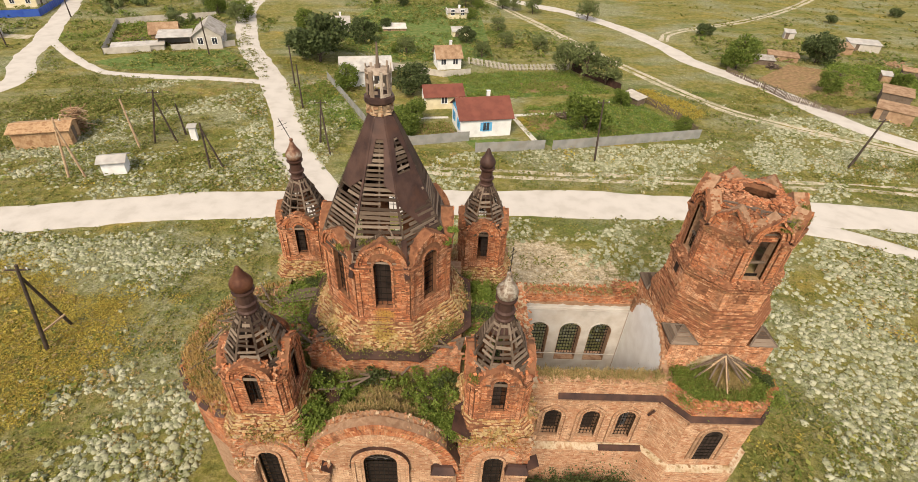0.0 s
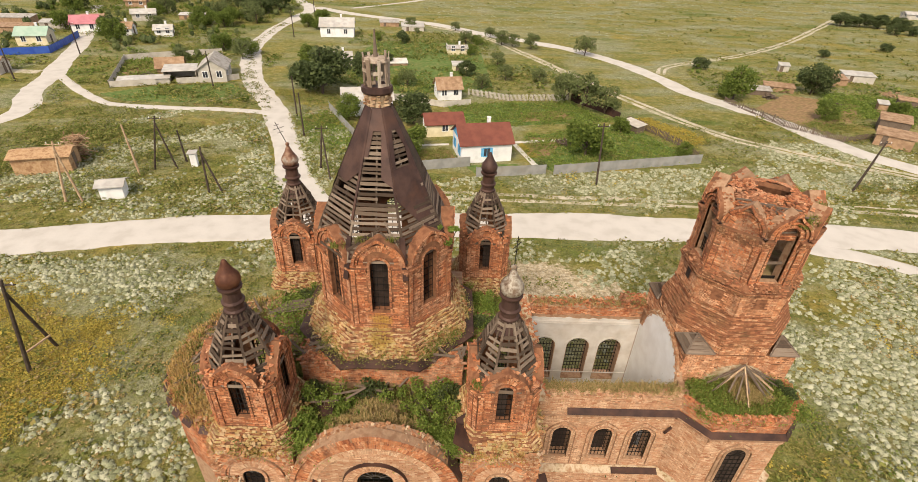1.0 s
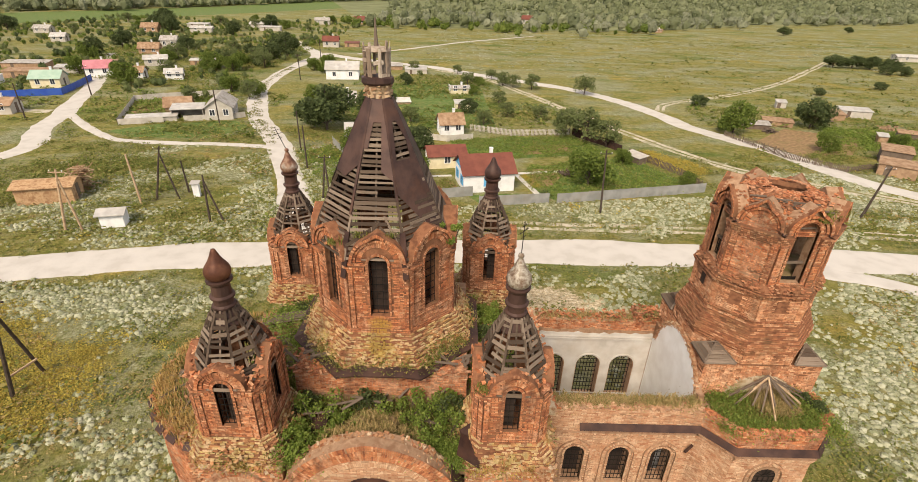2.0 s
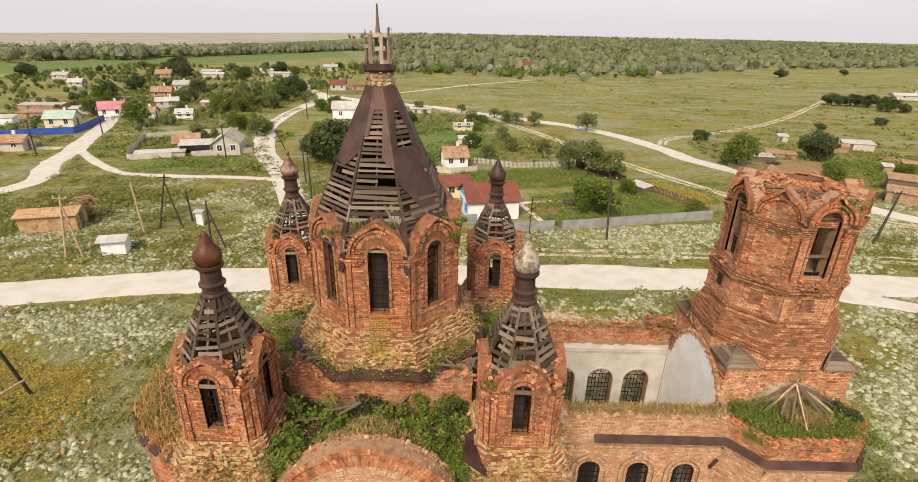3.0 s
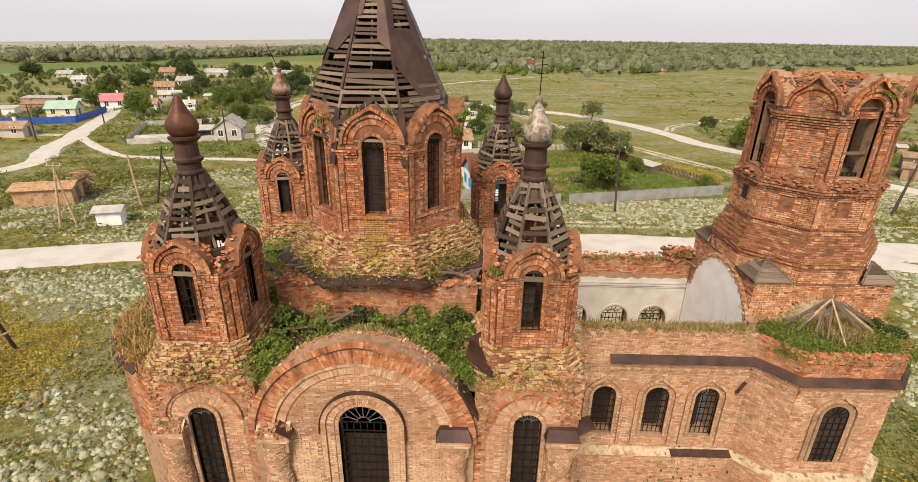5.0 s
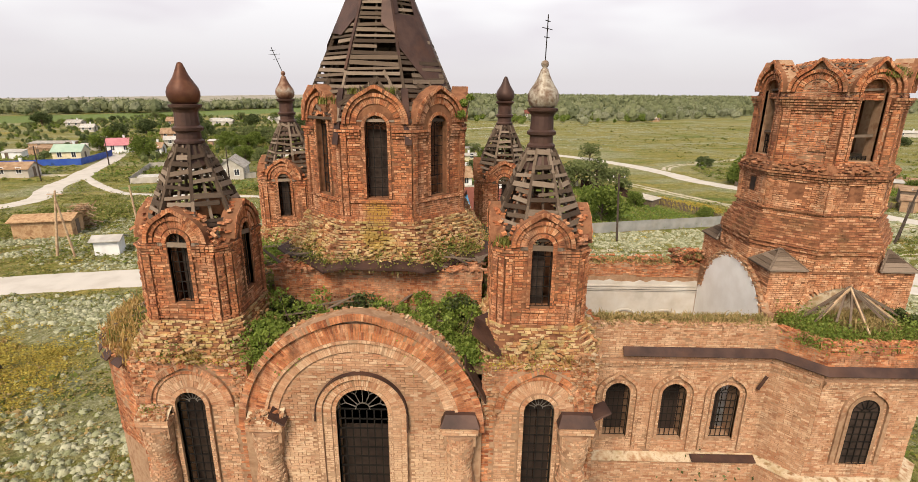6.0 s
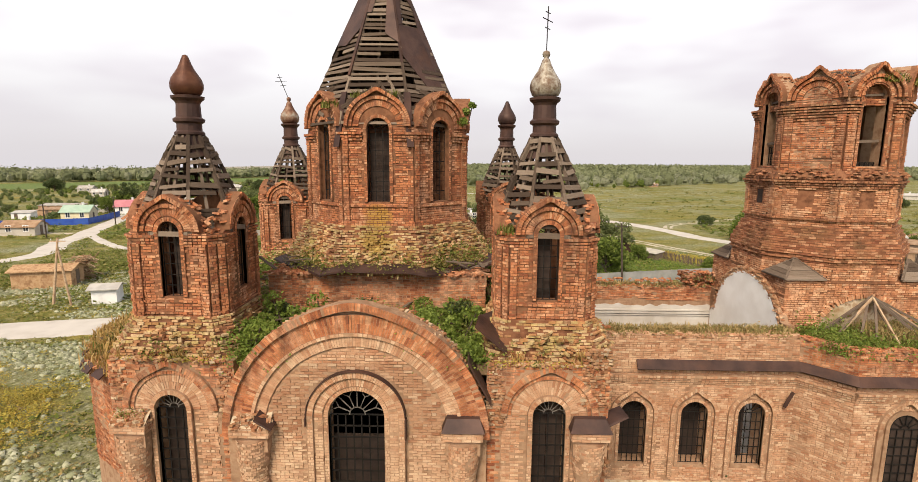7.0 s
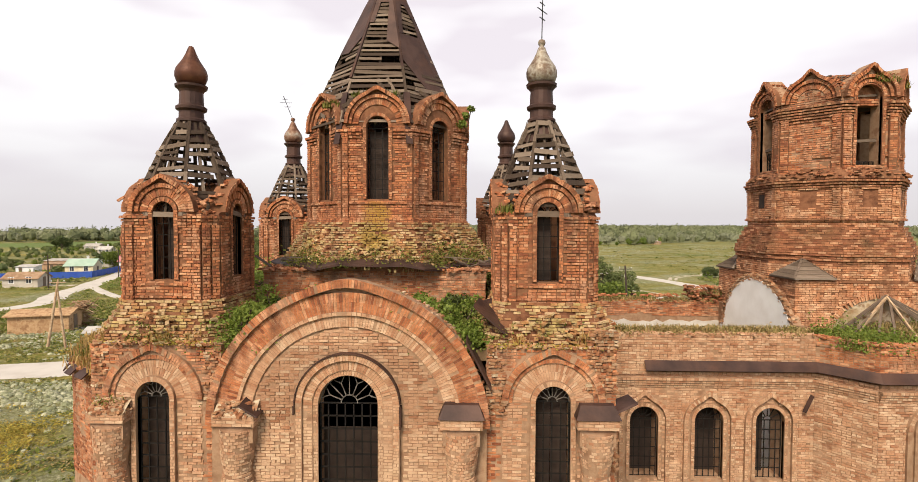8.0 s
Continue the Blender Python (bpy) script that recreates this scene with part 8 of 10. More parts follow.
def sage_mounds(n, areas, size, want, seed):
    """Low billowing cushions of sagebrush: a lumpy dome with small sprays standing out of it."""
    rng = np.random.default_rng(seed)
    w = np.array([(b - a) * (d - c) * k for a, b, c, d, k in areas])
    ar = np.array(areas)[rng.choice(len(areas), n * 5, p=w / w.sum())]
    p = np.stack([rng.uniform(ar[:, 0], ar[:, 1]), rng.uniform(ar[:, 2], ar[:, 3])], 1)
    p = p[clear_of(p)]
    p = p[want(p) + rng.normal(0, 0.13, len(p)) > 0][:n]
    seg, sprays = 6, 14
    domes, tufts = [], []
    for t in range(10):
        rings = []
        for r, z in ((0.50, 0.0), (0.33, 0.26)):
            a = np.arange(seg) * math.tau / seg + rng.normal(0, 0.22, seg)
            k = r * rng.uniform(0.6, 1.2, seg)
            rings.append(np.stack([k * np.cos(a), k * np.sin(a), z * rng.uniform(0.5, 1.4, seg)], 1))
        domes.append(np.concatenate(rings))
        d = rng.normal(size=(sprays, 3))
        d[:, 2] = np.abs(d[:, 2]) * 0.8 + 0.1
        d /= np.linalg.norm(d, axis=1)[:, None]
        c = d * np.array([0.5, 0.5, 0.34]) * rng.uniform(0.7, 1.12, (sprays, 1)) + np.array([0, 0, 0.03])
        up = d * np.array([1, 1, 0.6]) + rng.normal(0, 0.45, (sprays, 3))
        up /= np.linalg.norm(up, axis=1)[:, None]
        sd = np.cross(up, rng.normal(size=(sprays, 3)))
        sd /= np.linalg.norm(sd, axis=1)[:, None]
        ln = rng.uniform(0.09, 0.19, (sprays, 1))
        tufts.append(np.stack([c - up * ln, c + sd * ln * 0.45, c + up * ln, c - sd * ln * 0.45], 1).reshape(-1, 3))
    q = [(i, (i + 1) % seg, seg + (i + 1) % seg, seg + i) for i in range(seg)] + [(6, 7, 8, 9), (6, 9, 10, 11)]
    pick, a = rng.integers(0, 10, len(p)), rng.uniform(0, math.tau, len(p))[:, None]
    k = (size * np.minimum(rng.lognormal(0, 0.36, len(p)), 1.7))[:, None, None]
    for tm, fc, mt, nm, lb in ((domes, np.array(q), M_SAGE_HEART, "sagebrush_base", "grey-green inner growth of the sagebrush"), (tufts, np.arange(4 * sprays).reshape(-1, 4), M_SAGE, "sagebrush", "silver-grey sagebrush cushions in drifts over the steppe")):
        v = np.stack(tm)[pick] * k
        v = np.stack([v[..., 0] * np.cos(a) - v[..., 1] * np.sin(a) + p[:, None, 0], v[..., 0] * np.sin(a) + v[..., 1] * np.cos(a) + p[:, None, 1], np.maximum(v[..., 2], 0.005)], -1)
        faces = (fc[None] + (v.shape[1] * np.arange(len(p)))[:, None, None]).reshape(-1, 4)
        me = mesh_from(nm, v.reshape(-1, 3), faces, mt)
        if tm is domes:
            me.polygons.foreach_set("use_smooth", np.ones(len(me.polygons), bool))
        tagged(new(nm, me), lb, "shrub", kind="stuff")


NEAR = [(-60, -9, 2, 47, 1.3), (18, 62, 2, 48, 1.3), (-62, -16, 47, 96, 0.9), (-10, 75, 51, 68, 1.0), (38, 80, 60, 90, 0.6), (-12, 20, 28, 48, 0.8)]
sage_mounds(30000, NEAR, 0.40, lambda p: np.minimum(0.8 * patch(p, 0.055, 3.3) + drift(p) + belts(p) + 0.10 - np.maximum(0, (p[:, 1] - 70) / 24) - np.where(p[:, 1] > 50, 0.10, 0.0), np.hypot((p[:, 0] + 35) / 11, (p[:, 1] - 28) / 9) - 0.9), 51)
clumps("weeds", "green weed clumps in the steppe grass", 9000, NEAR, M_GRASS, 0.8, 13, 0.21, lambda p: -patch(p, 0.055, 3.3) - 0.0, 52, 0.35)
clumps("weeds", "rank green weeds over the common", 5000, [(-78, -15, 50, 100, 1), (18, 60, 10, 46, 0.3), (38, 80, 58, 92, 0.3)], M_WEED, 1.0, 14, 0.2, lambda p: patch(p, 0.05, 11.7) - 0.03, 62, 0.5)
clumps("weeds", "green weed patches round the barn", 1000, [(-66, -40, 58, 78, 1)], M_WEED, 1.2, 30, 0.15, lambda p: patch(p, 0.08, 13.7) - 0.05, 63, 0.6)
FAR = [(60, 290, 125, 330, 1), (-12, 60, 165, 320, 1), (-60, -30, 210, 320, 0.7), (60, 130, 60, 125, 0.6)]
clumps("steppe_tufts", "pale sagebrush tufts over the far steppe", 1600, FAR, M_SAGE, 1.4, 11, 0.26, lambda p: patch(p, 0.02, 16.3), 64, 0.14)
clumps("steppe_tufts", "green tufts over the far steppe", 2200, FAR, M_GRASS, 1.6, 11, 0.26, lambda p: -patch(p, 0.02, 16.3) + 0.05, 65, 0.12)
VILLAGE = [(-135, -60, 98, 235, 1.0), (-30, 12, 100, 165, 1.2), (12, 26, 104, 135, 1.2), (-48, -20, 165, 182, 0.8), (-75, -42, 100, 130, 0.8), (56, 112, 90, 128, 1.0), (-60, -36, 86, 98, 0.8)]
clumps("garden_weeds", "rank green weeds and bushes in the gardens", 8000, VILLAGE, M_WEED, 1.1, 11, 0.33, lambda p: patch(p, 0.05, 5.7) + 0.05, 54, 0.6)
clumps("garden_weeds", "dull green weeds between the yards", 3000, VILLAGE, M_LEAF, 1.0, 11, 0.33, lambda p: patch(p, 0.06, 8.2) - 0.05, 55, 0.7)
clumps("dry_grass", "yellow dry grass clumps", 2500, NEAR, M_DRY, 0.65, 18, 0.22, lambda p: patch(p, 0.045, 9.1) - 0.25, 53)
clumps("dry_grass", "ochre-yellow flowering weeds round the leaning pole", 2600, [(-48, -22, 17, 40, 1)], M_OCHRE, 0.75, 30, 0.12, lambda p: 0.75 - np.hypot((p[:, 0] + 35) / 11, (p[:, 1] - 28) / 9) + 0.9 * patch(p, 0.12, 4.1), 56, 0.4)
clumps("dry_grass", "scattered yellow weeds in the steppe", 1600, NEAR, M_OCHRE, 0.7, 20, 0.2, lambda p: patch(p, 0.07, 14.1) - 0.42, 57, 0.4)


# ---- village ----
M_WHITE = mat("limewashed_wall", [(0.62, 0.625, 0.64), (0.71, 0.72, 0.74), (0.78, 0.79, 0.82)], 0.9, 1.0, (0.60, 0.56, 0.50), 0.5, 0.25, 0.2, 12, per="noise")
M_CREAM = mat("cream_wall", [(0.60, 0.53, 0.36), (0.70, 0.63, 0.45)], 0.9, 1.0, per="noise", bump=0.2)
M_GREYWALL = mat("grey_rendered_wall", [(0.40, 0.37, 0.33), (0.52, 0.49, 0.45)], 0.9, 1.0, (0.30, 0.26, 0.21), 0.5, 0.4, per="noise")
M_CLAY = mat("clay_brick_shed_wall", [(0.30, 0.19, 0.12), (0.40, 0.27, 0.17)], 0.9, 1.5, (0.20, 0.13, 0.08), 0.6, 0.5, per="noise")
M_RROOF = mat("red_brown_metal_roof", [(0.145, 0.048, 0.036), (0.19, 0.066, 0.047)], 0.6, 0.8, (0.16, 0.06, 0.04), 0.5, 0.4, 0.1, 10, per="noise")
M_GROOF = mat("grey_slate_roof", [(0.26, 0.24, 0.22), (0.36, 0.34, 0.32), (0.42, 0.40, 0.38)], 0.85, 1.2, (0.26, 0.22, 0.17), 0.5, 0.5, 0.3, 12, per="noise")
M_WROOF = mat("white_sheet_roof", [(0.36, 0.345, 0.33), (0.50, 0.49, 0.475)], 0.7, 0.8, (0.34, 0.28, 0.22), 0.4, 0.6, 0.1, 10, per="noise")
M_OROOF = mat("rusty_brown_roof", [(0.22, 0.135, 0.08), (0.30, 0.195, 0.12), (0.36, 0.25, 0.165)], 0.8, 1.2, (0.20, 0.11, 0.065), 0.5, 0.5, 0.3, 12, per="noise")
M_BARN = mat("tan_barn_boards", [(0.36, 0.22, 0.12), (0.46, 0.31, 0.18), (0.28, 0.16, 0.085)], 0.9, 2.0, (0.24, 0.13, 0.07), 0.7, 0.6, 0.4, 14, per="noise")
M_PROOF = mat("pink_metal_roof", [(0.42, 0.16, 0.19), (0.48, 0.20, 0.23)], 0.6, 0.8, per="noise", bump=0.1)
M_GNROOF = mat("pale_green_metal_roof", [(0.30, 0.42, 0.34), (0.36, 0.47, 0.39)], 0.6, 0.8, per="noise", bump=0.1)
M_BLUE = mat("bright_blue_sheet_fence", [(0.03, 0.075, 0.36), (0.04, 0.10, 0.43)], 0.5, 0.6, (0.05, 0.10, 0.30), 0.6, 0.4, per="noise", bump=0.1)
M_BLUEWOOD = mat("blue_painted_wood", [(0.10, 0.33, 0.60), (0.14, 0.40, 0.66)], 0.7, 2.0, per="noise", bump=0.1)
M_GLASS = mat("dim_window_glass", [(0.03, 0.035, 0.045), (0.06, 0.065, 0.08)], 0.15, 1.0, per="noise", bump=0.0)
M_FENCE = mat("grey_sheet_fence", [(0.22, 0.225, 0.22), (0.29, 0.29, 0.285)], 0.7, 0.8, (0.24, 0.20, 0.15), 0.5, 0.35, 0.15, 10, per="noise")
M_LAWN = mat("mown_garden_green", [(0.065, 0.115, 0.022), (0.10, 0.155, 0.034), (0.155, 0.185, 0.058)], 0.95, 1.2, (0.16, 0.14, 0.05), 0.3, 0.5, 0.6, 4.0, per="noise")
M_BED = mat("dug_garden_soil", [(0.20, 0.125, 0.065), (0.29, 0.19, 0.10)], 0.95, 1.5, (0.14, 0.13, 0.04), 0.6, 0.6, 0.6, 5.0, per="noise")
M_CONC = mat("pale_concrete", [(0.50, 0.48, 0.44), (0.60, 0.58, 0.55)], 0.9, 1.0, per="noise")


PLACES = []


def place(t, x, y, turn):
    PLACES.append((x, y))
    t.location = (x, y, 0)
    t.rotation_euler = (0, 0, radians(turn))
    return t


def house(name, label, x, y, turn, L, W, hw, hr, wall, roof, wins=2, gable=None, trim=None, chimney=True, door=True, category="house"):
    """A gabled house: ridge along its length, front towards -y before it is turned."""
    t = thing(name, label, category)
    a, b = L / 2, W / 2
    g = Geo()
    g.box((-a, -b, 0), (a, b, hw))
    part("wall", g, wall, t)
    for s in (-1, 1):
        g = Geo()
        x0, x1 = sorted((s * a, s * (a - 0.12)))
        g.add([(x0, -b, hw), (x0, b, hw), (x0, 0, hw + hr - 0.06), (x1, -b, hw), (x1, b, hw), (x1, 0, hw + hr - 0.06)], [(0, 1, 2), (5, 4, 3), (0, 3, 4, 1), (1, 4, 5, 2), (2, 5, 3, 0)])
        part("gable", g, gable or wall, t)
    k = 0.35
    e = hr * k / b
    for s in (-1, 1):
        g = Geo()
        g.hexa([(-a - k, 0, hw + hr), (a + k, 0, hw + hr), (a + k, s * (b + k), hw - e), (-a - k, s * (b + k), hw - e), (-a - k, 0, hw + hr + 0.09), (a + k, 0, hw + hr + 0.09), (a + k, s * (b + k), hw - e + 0.09), (-a - k, s * (b + k), hw - e + 0.09)])
        part("roof_slope", g, roof, t)
    spots = [(-a + (i + 0.5) * 2 * a / wins, -b, (1, 0, 0), (0, -1, 0)) for i in range(wins)] + [(-a, y0, (0, -1, 0), (-1, 0, 0)) for y0 in ((-0.25 * W, 0.25 * W) if wins else ())]
    for x0, y0, u, n_ in spots:
        m = frame_at((x0, y0, 0.95), u, n_)
        w, h = 0.9, 1.2
        fg = Geo()
        for q in ((-w / 2 - 0.1, w / 2 + 0.1, -0.1, 0.0), (-w / 2 - 0.1, w / 2 + 0.1, h, h + 0.1), (-w / 2 - 0.1, -w / 2, 0, h), (w / 2, w / 2 + 0.1, 0, h), (-0.03, 0.03, 0, h)):
            fg.hexa([m @ Vector(p) for p in ((q[0], q[2], 0.002), (q[1], q[2], 0.002), (q[1], q[3], 0.002), (q[0], q[3], 0.002), (q[0], q[2], 0.06), (q[1], q[2], 0.06), (q[1], q[3], 0.06), (q[0], q[3], 0.06))])
        if trim:
            for s in (-1, 1):
                u0, u1 = sorted((s * (w / 2 + 0.1), s * (w / 2 + 0.42)))
                fg.hexa([m @ Vector(p) for p in ((u0, -0.05, 0.002), (u1, -0.05, 0.002), (u1, h + 0.05, 0.002), (u0, h + 0.05, 0.002), (u0, -0.05, 0.04), (u1, -0.05, 0.04), (u1, h + 0.05, 0.04), (u0, h + 0.05, 0.04))])
        fr = part("window", fg, trim or M_WHITE, t, "blue-painted window frame with shutters" if trim else "white window frame")
        pg = Geo()
        pg.hexa([m @ Vector(p) for p in ((-w / 2, 0, 0.004), (w / 2, 0, 0.004), (w / 2, h, 0.004), (-w / 2, h, 0.004), (-w / 2, 0, 0.02), (w / 2, 0, 0.02), (w / 2, h, 0.02), (-w / 2, h, 0.02))])
        part("pane", pg, M_GLASS, fr)
    if chimney:
        g = Geo()
        g.box((0.2 * a, 0.15, hw + 0.4 * hr), (0.2 * a + 0.45, 0.6, hw + hr + 0.7))
        g.box((0.2 * a - 0.05, 0.1, hw + hr + 0.7), (0.2 * a + 0.5, 0.65, hw + hr + 0.8))
        part("chimney", g, M_WHITE, t)
    if door:
        g = Geo()
        g.box((a + 0.002, -0.45, 0.05), (a + 0.05, 0.45, 2.05))
        part("door", g, M_WOOD, t)
    return place(t, x, y, turn)


def shed(name, label, x, y, turn, L, W, h0, h1, wall, roof, category="shed", open_front=False):
    """A lean-to with one sloping roof, low side to the front."""
    t = thing(name, label, category)
    a, b = L / 2, W / 2
    g = Geo()
    if open_front:
        g.box((-a, b - 0.12, 0), (a, b, h1 - 0.05))
        g.box((-a, -b, 0), (-a + 0.12, b - 0.13, h0 - 0.03))
        g.box((a - 0.12, -b, 0), (a, b - 0.13, h0 - 0.03))
    else:
        g.hexa([(-a, -b, 0), (a, -b, 0), (a, b, 0), (-a, b, 0), (-a, -b, h0), (a, -b, h0), (a, b, h1), (-a, b, h1)])
    part("wall", g, wall, t)
    g = Geo()
    k = 0.2
    g.hexa([(-a - k, -b - k, h0 + 0.01), (a + k, -b - k, h0 + 0.01), (a + k, b + k, h1 + 0.03), (-a - k, b + k, h1 + 0.03), (-a - k, -b - k, h0 + 0.1), (a + k, -b - k, h0 + 0.1), (a + k, b + k, h1 + 0.12), (-a - k, b + k, h1 + 0.12)])
    part("roof", g, roof, t)
    if not open_front and L > 2:
        g = Geo()
        g.box((-0.25 * L - 0.4, -b - 0.04, 0.05), (-0.25 * L + 0.4, -b - 0.002, min(1.9, h0 - 0.1)))
        part("door", g, M_WOOD, t)
    return place(t, x, y, turn)


def fence(name, label, pts, h, material, gap=2.4, slats=False, post=0.09, wobble=0.0):
    """Posts and panels along a plan line."""
    p0 = Vector((*pts[0], 0))
    t = thing(name, label, "fence", at=p0)
    for (x0, y0), (x1, y1) in zip(pts[:-1], pts[1:]):
        d = Vector((x1 - x0, y1 - y0, 0))
        n = max(1, round(d.length / gap))
        for i in range(n):
            a, b = Vector((x0, y0, 0)) + d * (i / n), Vector((x0, y0, 0)) + d * ((i + 1) / n)
            hh = h * (1 + wobble * PR.normal())
            g = Geo()
            g.bar(a, a + Vector((PR.normal() * wobble * 0.3, PR.normal() * wobble * 0.3, hh + 0.08)), post)
            part("post", g, M_WOOD if slats else material, t)
            g = Geo()
            m = frame_at(a, d, (d.y, -d.x, 0))
            ln = (b - a).length
            if slats:
                for z in (0.3 * hh, 0.8 * hh):
                    r = Geo()
                    r.bar(m @ Vector((0, z, -0.03)), m @ Vector((ln, z, -0.03)), 0.05)
                    part("rail", r, material, t)
                k = int(ln / 0.25)
                for j in range(k):
                    if PR.random() < 0.08:
                        continue
                    u = (j + 0.5) * ln / k
                    slat(t, m @ Vector((u, 0.05, 0.015)), m @ Vector((u + 0.03 * PR.normal() * (wobble > 0), hh * (1 + wobble * PR.normal()), 0.015)), 0.15, 0.025, d, material=material)
            else:
                k = 2 * max(2, int(ln / 0.6))
                fr = [(ln * j / k, 0.03 if j % 4 in (1, 2) else 0.0) for j in range(k + 1)]
                n_ = len(fr)
                vs = [m @ Vector((u, z, w + o)) for o in (0.0, 0.015) for z in (0.04, hh) for u, w in fr]
                fs = [(j, j + 1, n_ + j + 1, n_ + j) for j in range(k)] + [(2 * n_ + j + 1, 2 * n_ + j, 3 * n_ + j, 3 * n_ + j + 1) for j in range(k)] + [(n_ + j, n_ + j + 1, 3 * n_ + j + 1, 3 * n_ + j) for j in range(k)]
                g.add(vs, fs)
                part("panel", g, material, t)
    return t


def pole(x, y, h, top, strut, pale=False, arm=True, label="", brace=False):
    """A wooden line pole, with a raking strut."""
    t = thing("utility_pole", label or "weathered wooden utility pole with a raking strut", "utility pole", "poles along the line", at=(x, y, 0))
    mt = M_PALEWOOD if pale else M_WOODPOLE
    P, T = Vector((x, y, 0)), Vector((x + top[0], y + top[1], h))
    g = Geo()
    g.rings([[(c.x + r * math.cos(k), c.y + r * math.sin(k), c.z) for k in [math.tau * j / 8 for j in range(8)]] for c, r in ((P, 0.15), (P.lerp(T, 0.5), 0.125), (T, 0.10))])
    part("pole", g, mt, t)
    if strut:
        g = Geo()
        B, E = Vector((x + strut[0], y + strut[1], 0)), P.lerp(T, 0.88)
        g.rings([[(c.x + r * math.cos(k), c.y + r * math.sin(k), c.z) for k in [math.tau * j / 8 for j in range(8)]] for c, r in ((B, 0.13), (E, 0.10))])
        part("strut", g, mt, t)
        if brace:
            g = Geo()
            g.bar(P.lerp(T, 0.2) - Vector((0.2, 0, 0)), B.lerp(E, 0.24) + Vector((0.3, 0, 0)), 0.12)
            part("cross_brace", g, M_PALEWOOD, t, "pale cross brace")
    if arm:
        g = Geo()
        c = P.lerp(T, 0.95)
        g.bar(c - Vector((0.8, 0.1, 0)), c + Vector((0.8, 0.1, 0)), 0.09)
        ar = part("crossarm", g, mt, t)
        for s in (-0.7, 0.0, 0.7):
            g = Geo()
            g.lathe(c.x + s, c.y, [(0.02, c.z + 0.04), (0.02, c.z + 0.14), (0.05, c.z + 0.15), (0.05, c.z + 0.24), (0.02, c.z + 0.27)], 8)
            part("insulator", g, M_WHITE, ar)
    return t


M_WOODPOLE = mat("dark_tarred_pole", [(0.045, 0.034, 0.028), (0.075, 0.056, 0.044)], 0.85, 3.0, per="noise", bump=0.4)
pole(-45.2, 51.8, 7.6, (1.2, 0.2), (1.6, 0.5), True, True, "pale timber utility pole with a close strut")
pole(-40.9, 59.8, 6.8, (-0.3, 0), None, True, False, "pale leaning timber pole")
pole(-39.9, 61.6, 7.4, (2.0, 0.1), (2.7, 0.6))
pole(-37.0, 64.5, 4.5, (-0.2, 0), None, False, False, "thin dark pole among bushes")
pole(-29.9, 55.1, 6.2, (0.2, 0.1), (1.5, 0.4), False, False)
pole(-23.6, 75.4, 6.8, (-0.1, 0.2), None, False, False, "slim dark pole beside the village street")
pole(-27.2, 84.5, 6.8, (-0.1, 0.2), None, False, False, "slim dark pole beside the village street")
pole(-18.2, 63.5, 6.4, (0.9, -0.5), (2.0, -3.2))
pole(19.5, 61.5, 8.6, (-0.5, 0.2), None, False, True, "slim dark timber pole before the garden fence")
pole(55.4, 62.4, 7.2, (1.6, 0.4), (1.5, 1.4))
pole(-31.1, 26.2, 8.6, (1.6, 0.1), (0.2, 2.7), False, True, "dark A-frame utility pole in the grass", True)
pole(-86, 99, 7.0, (0, 0), None, False, True, "slim dark pole beside the chalk lane")
pole(-88, 122, 7.0, (0, 0), None, False, True, "slim dark pole by the blue fence")
pole(-47.5, 99, 7.0, (0, 0), None, False, False, "slim dark pole before the farm wall")
pole(-46, 150, 7.0, (0, 0), None, False, True, "slim dark pole along the far street")
pole(-50, 190, 7.0, (0, 0), None, False, True, "slim dark pole along the far street")

# the garden house and its plot
house("garden_house", "small white house with a red-brown roof and blue window frames", 4.15, 70.85, 12.5, 7.5, 6.1, 2.9, 1.9, M_WHITE, M_RROOF, 1, M_BLUEWOOD, M_BLUEWOOD)
house("summer_kitchen", "low outbuilding with a red-brown roof behind the white house", -1.9, 79.5, 12.5, 6.0, 4.0, 2.2, 1.1, M_CREAM, M_RROOF, 1, chimney=False)
house("white_house", "white house with a wide white sheet roof and side wing", -15.8, 89.5, 12, 8.5, 7.0, 2.8, 1.3, M_WHITE, M_WROOF, 2, chimney=False)
house("white_house", "white house with a steep brown roof", -1.5, 99.0, 14, 4.6, 4.0, 2.3, 1.6, M_WHITE, M_OROOF, 2)
fence("fence", "grey metal sheet fence round the garden", [(-11.4, 66.5), (-5.9, 63.9), (2.4, 66.2)], 1.5, M_FENCE)
fence("fence", "grey metal sheet fence beside the white house", [(3.2, 62.6), (13.0, 64.4)], 1.5, M_FENCE)
fence("fence", "long grey metal sheet fence of the garden", [(14.1, 64.3), (37.3, 70.2)], 1.5, M_FENCE)
fence("fence", "grey board fence along the village plot", [(-22.6, 88.9), (-13.7, 71.9), (-11.4, 67.0)], 1.4, M_FENCE)
fence("fence", "dark weathered board fence at the side of the garden", [(37.0, 71.0), (36.4, 77.2), (31.0, 87.9)], 1.3, M_WOOD, slats=True, wobble=0.06)
fence("fence", "dark tall board fence behind the garden trees", [(30.0, 89), (28.0, 92.5), (23.0, 99.5)], 1.5, M_TIN, wobble=0.04)
fence("fence", "pale picket fence behind the kitchen garden", [(22.5, 99.6), (10.6, 97.8), (2.5, 101)], 1.3, M_GREYWALL, slats=True)
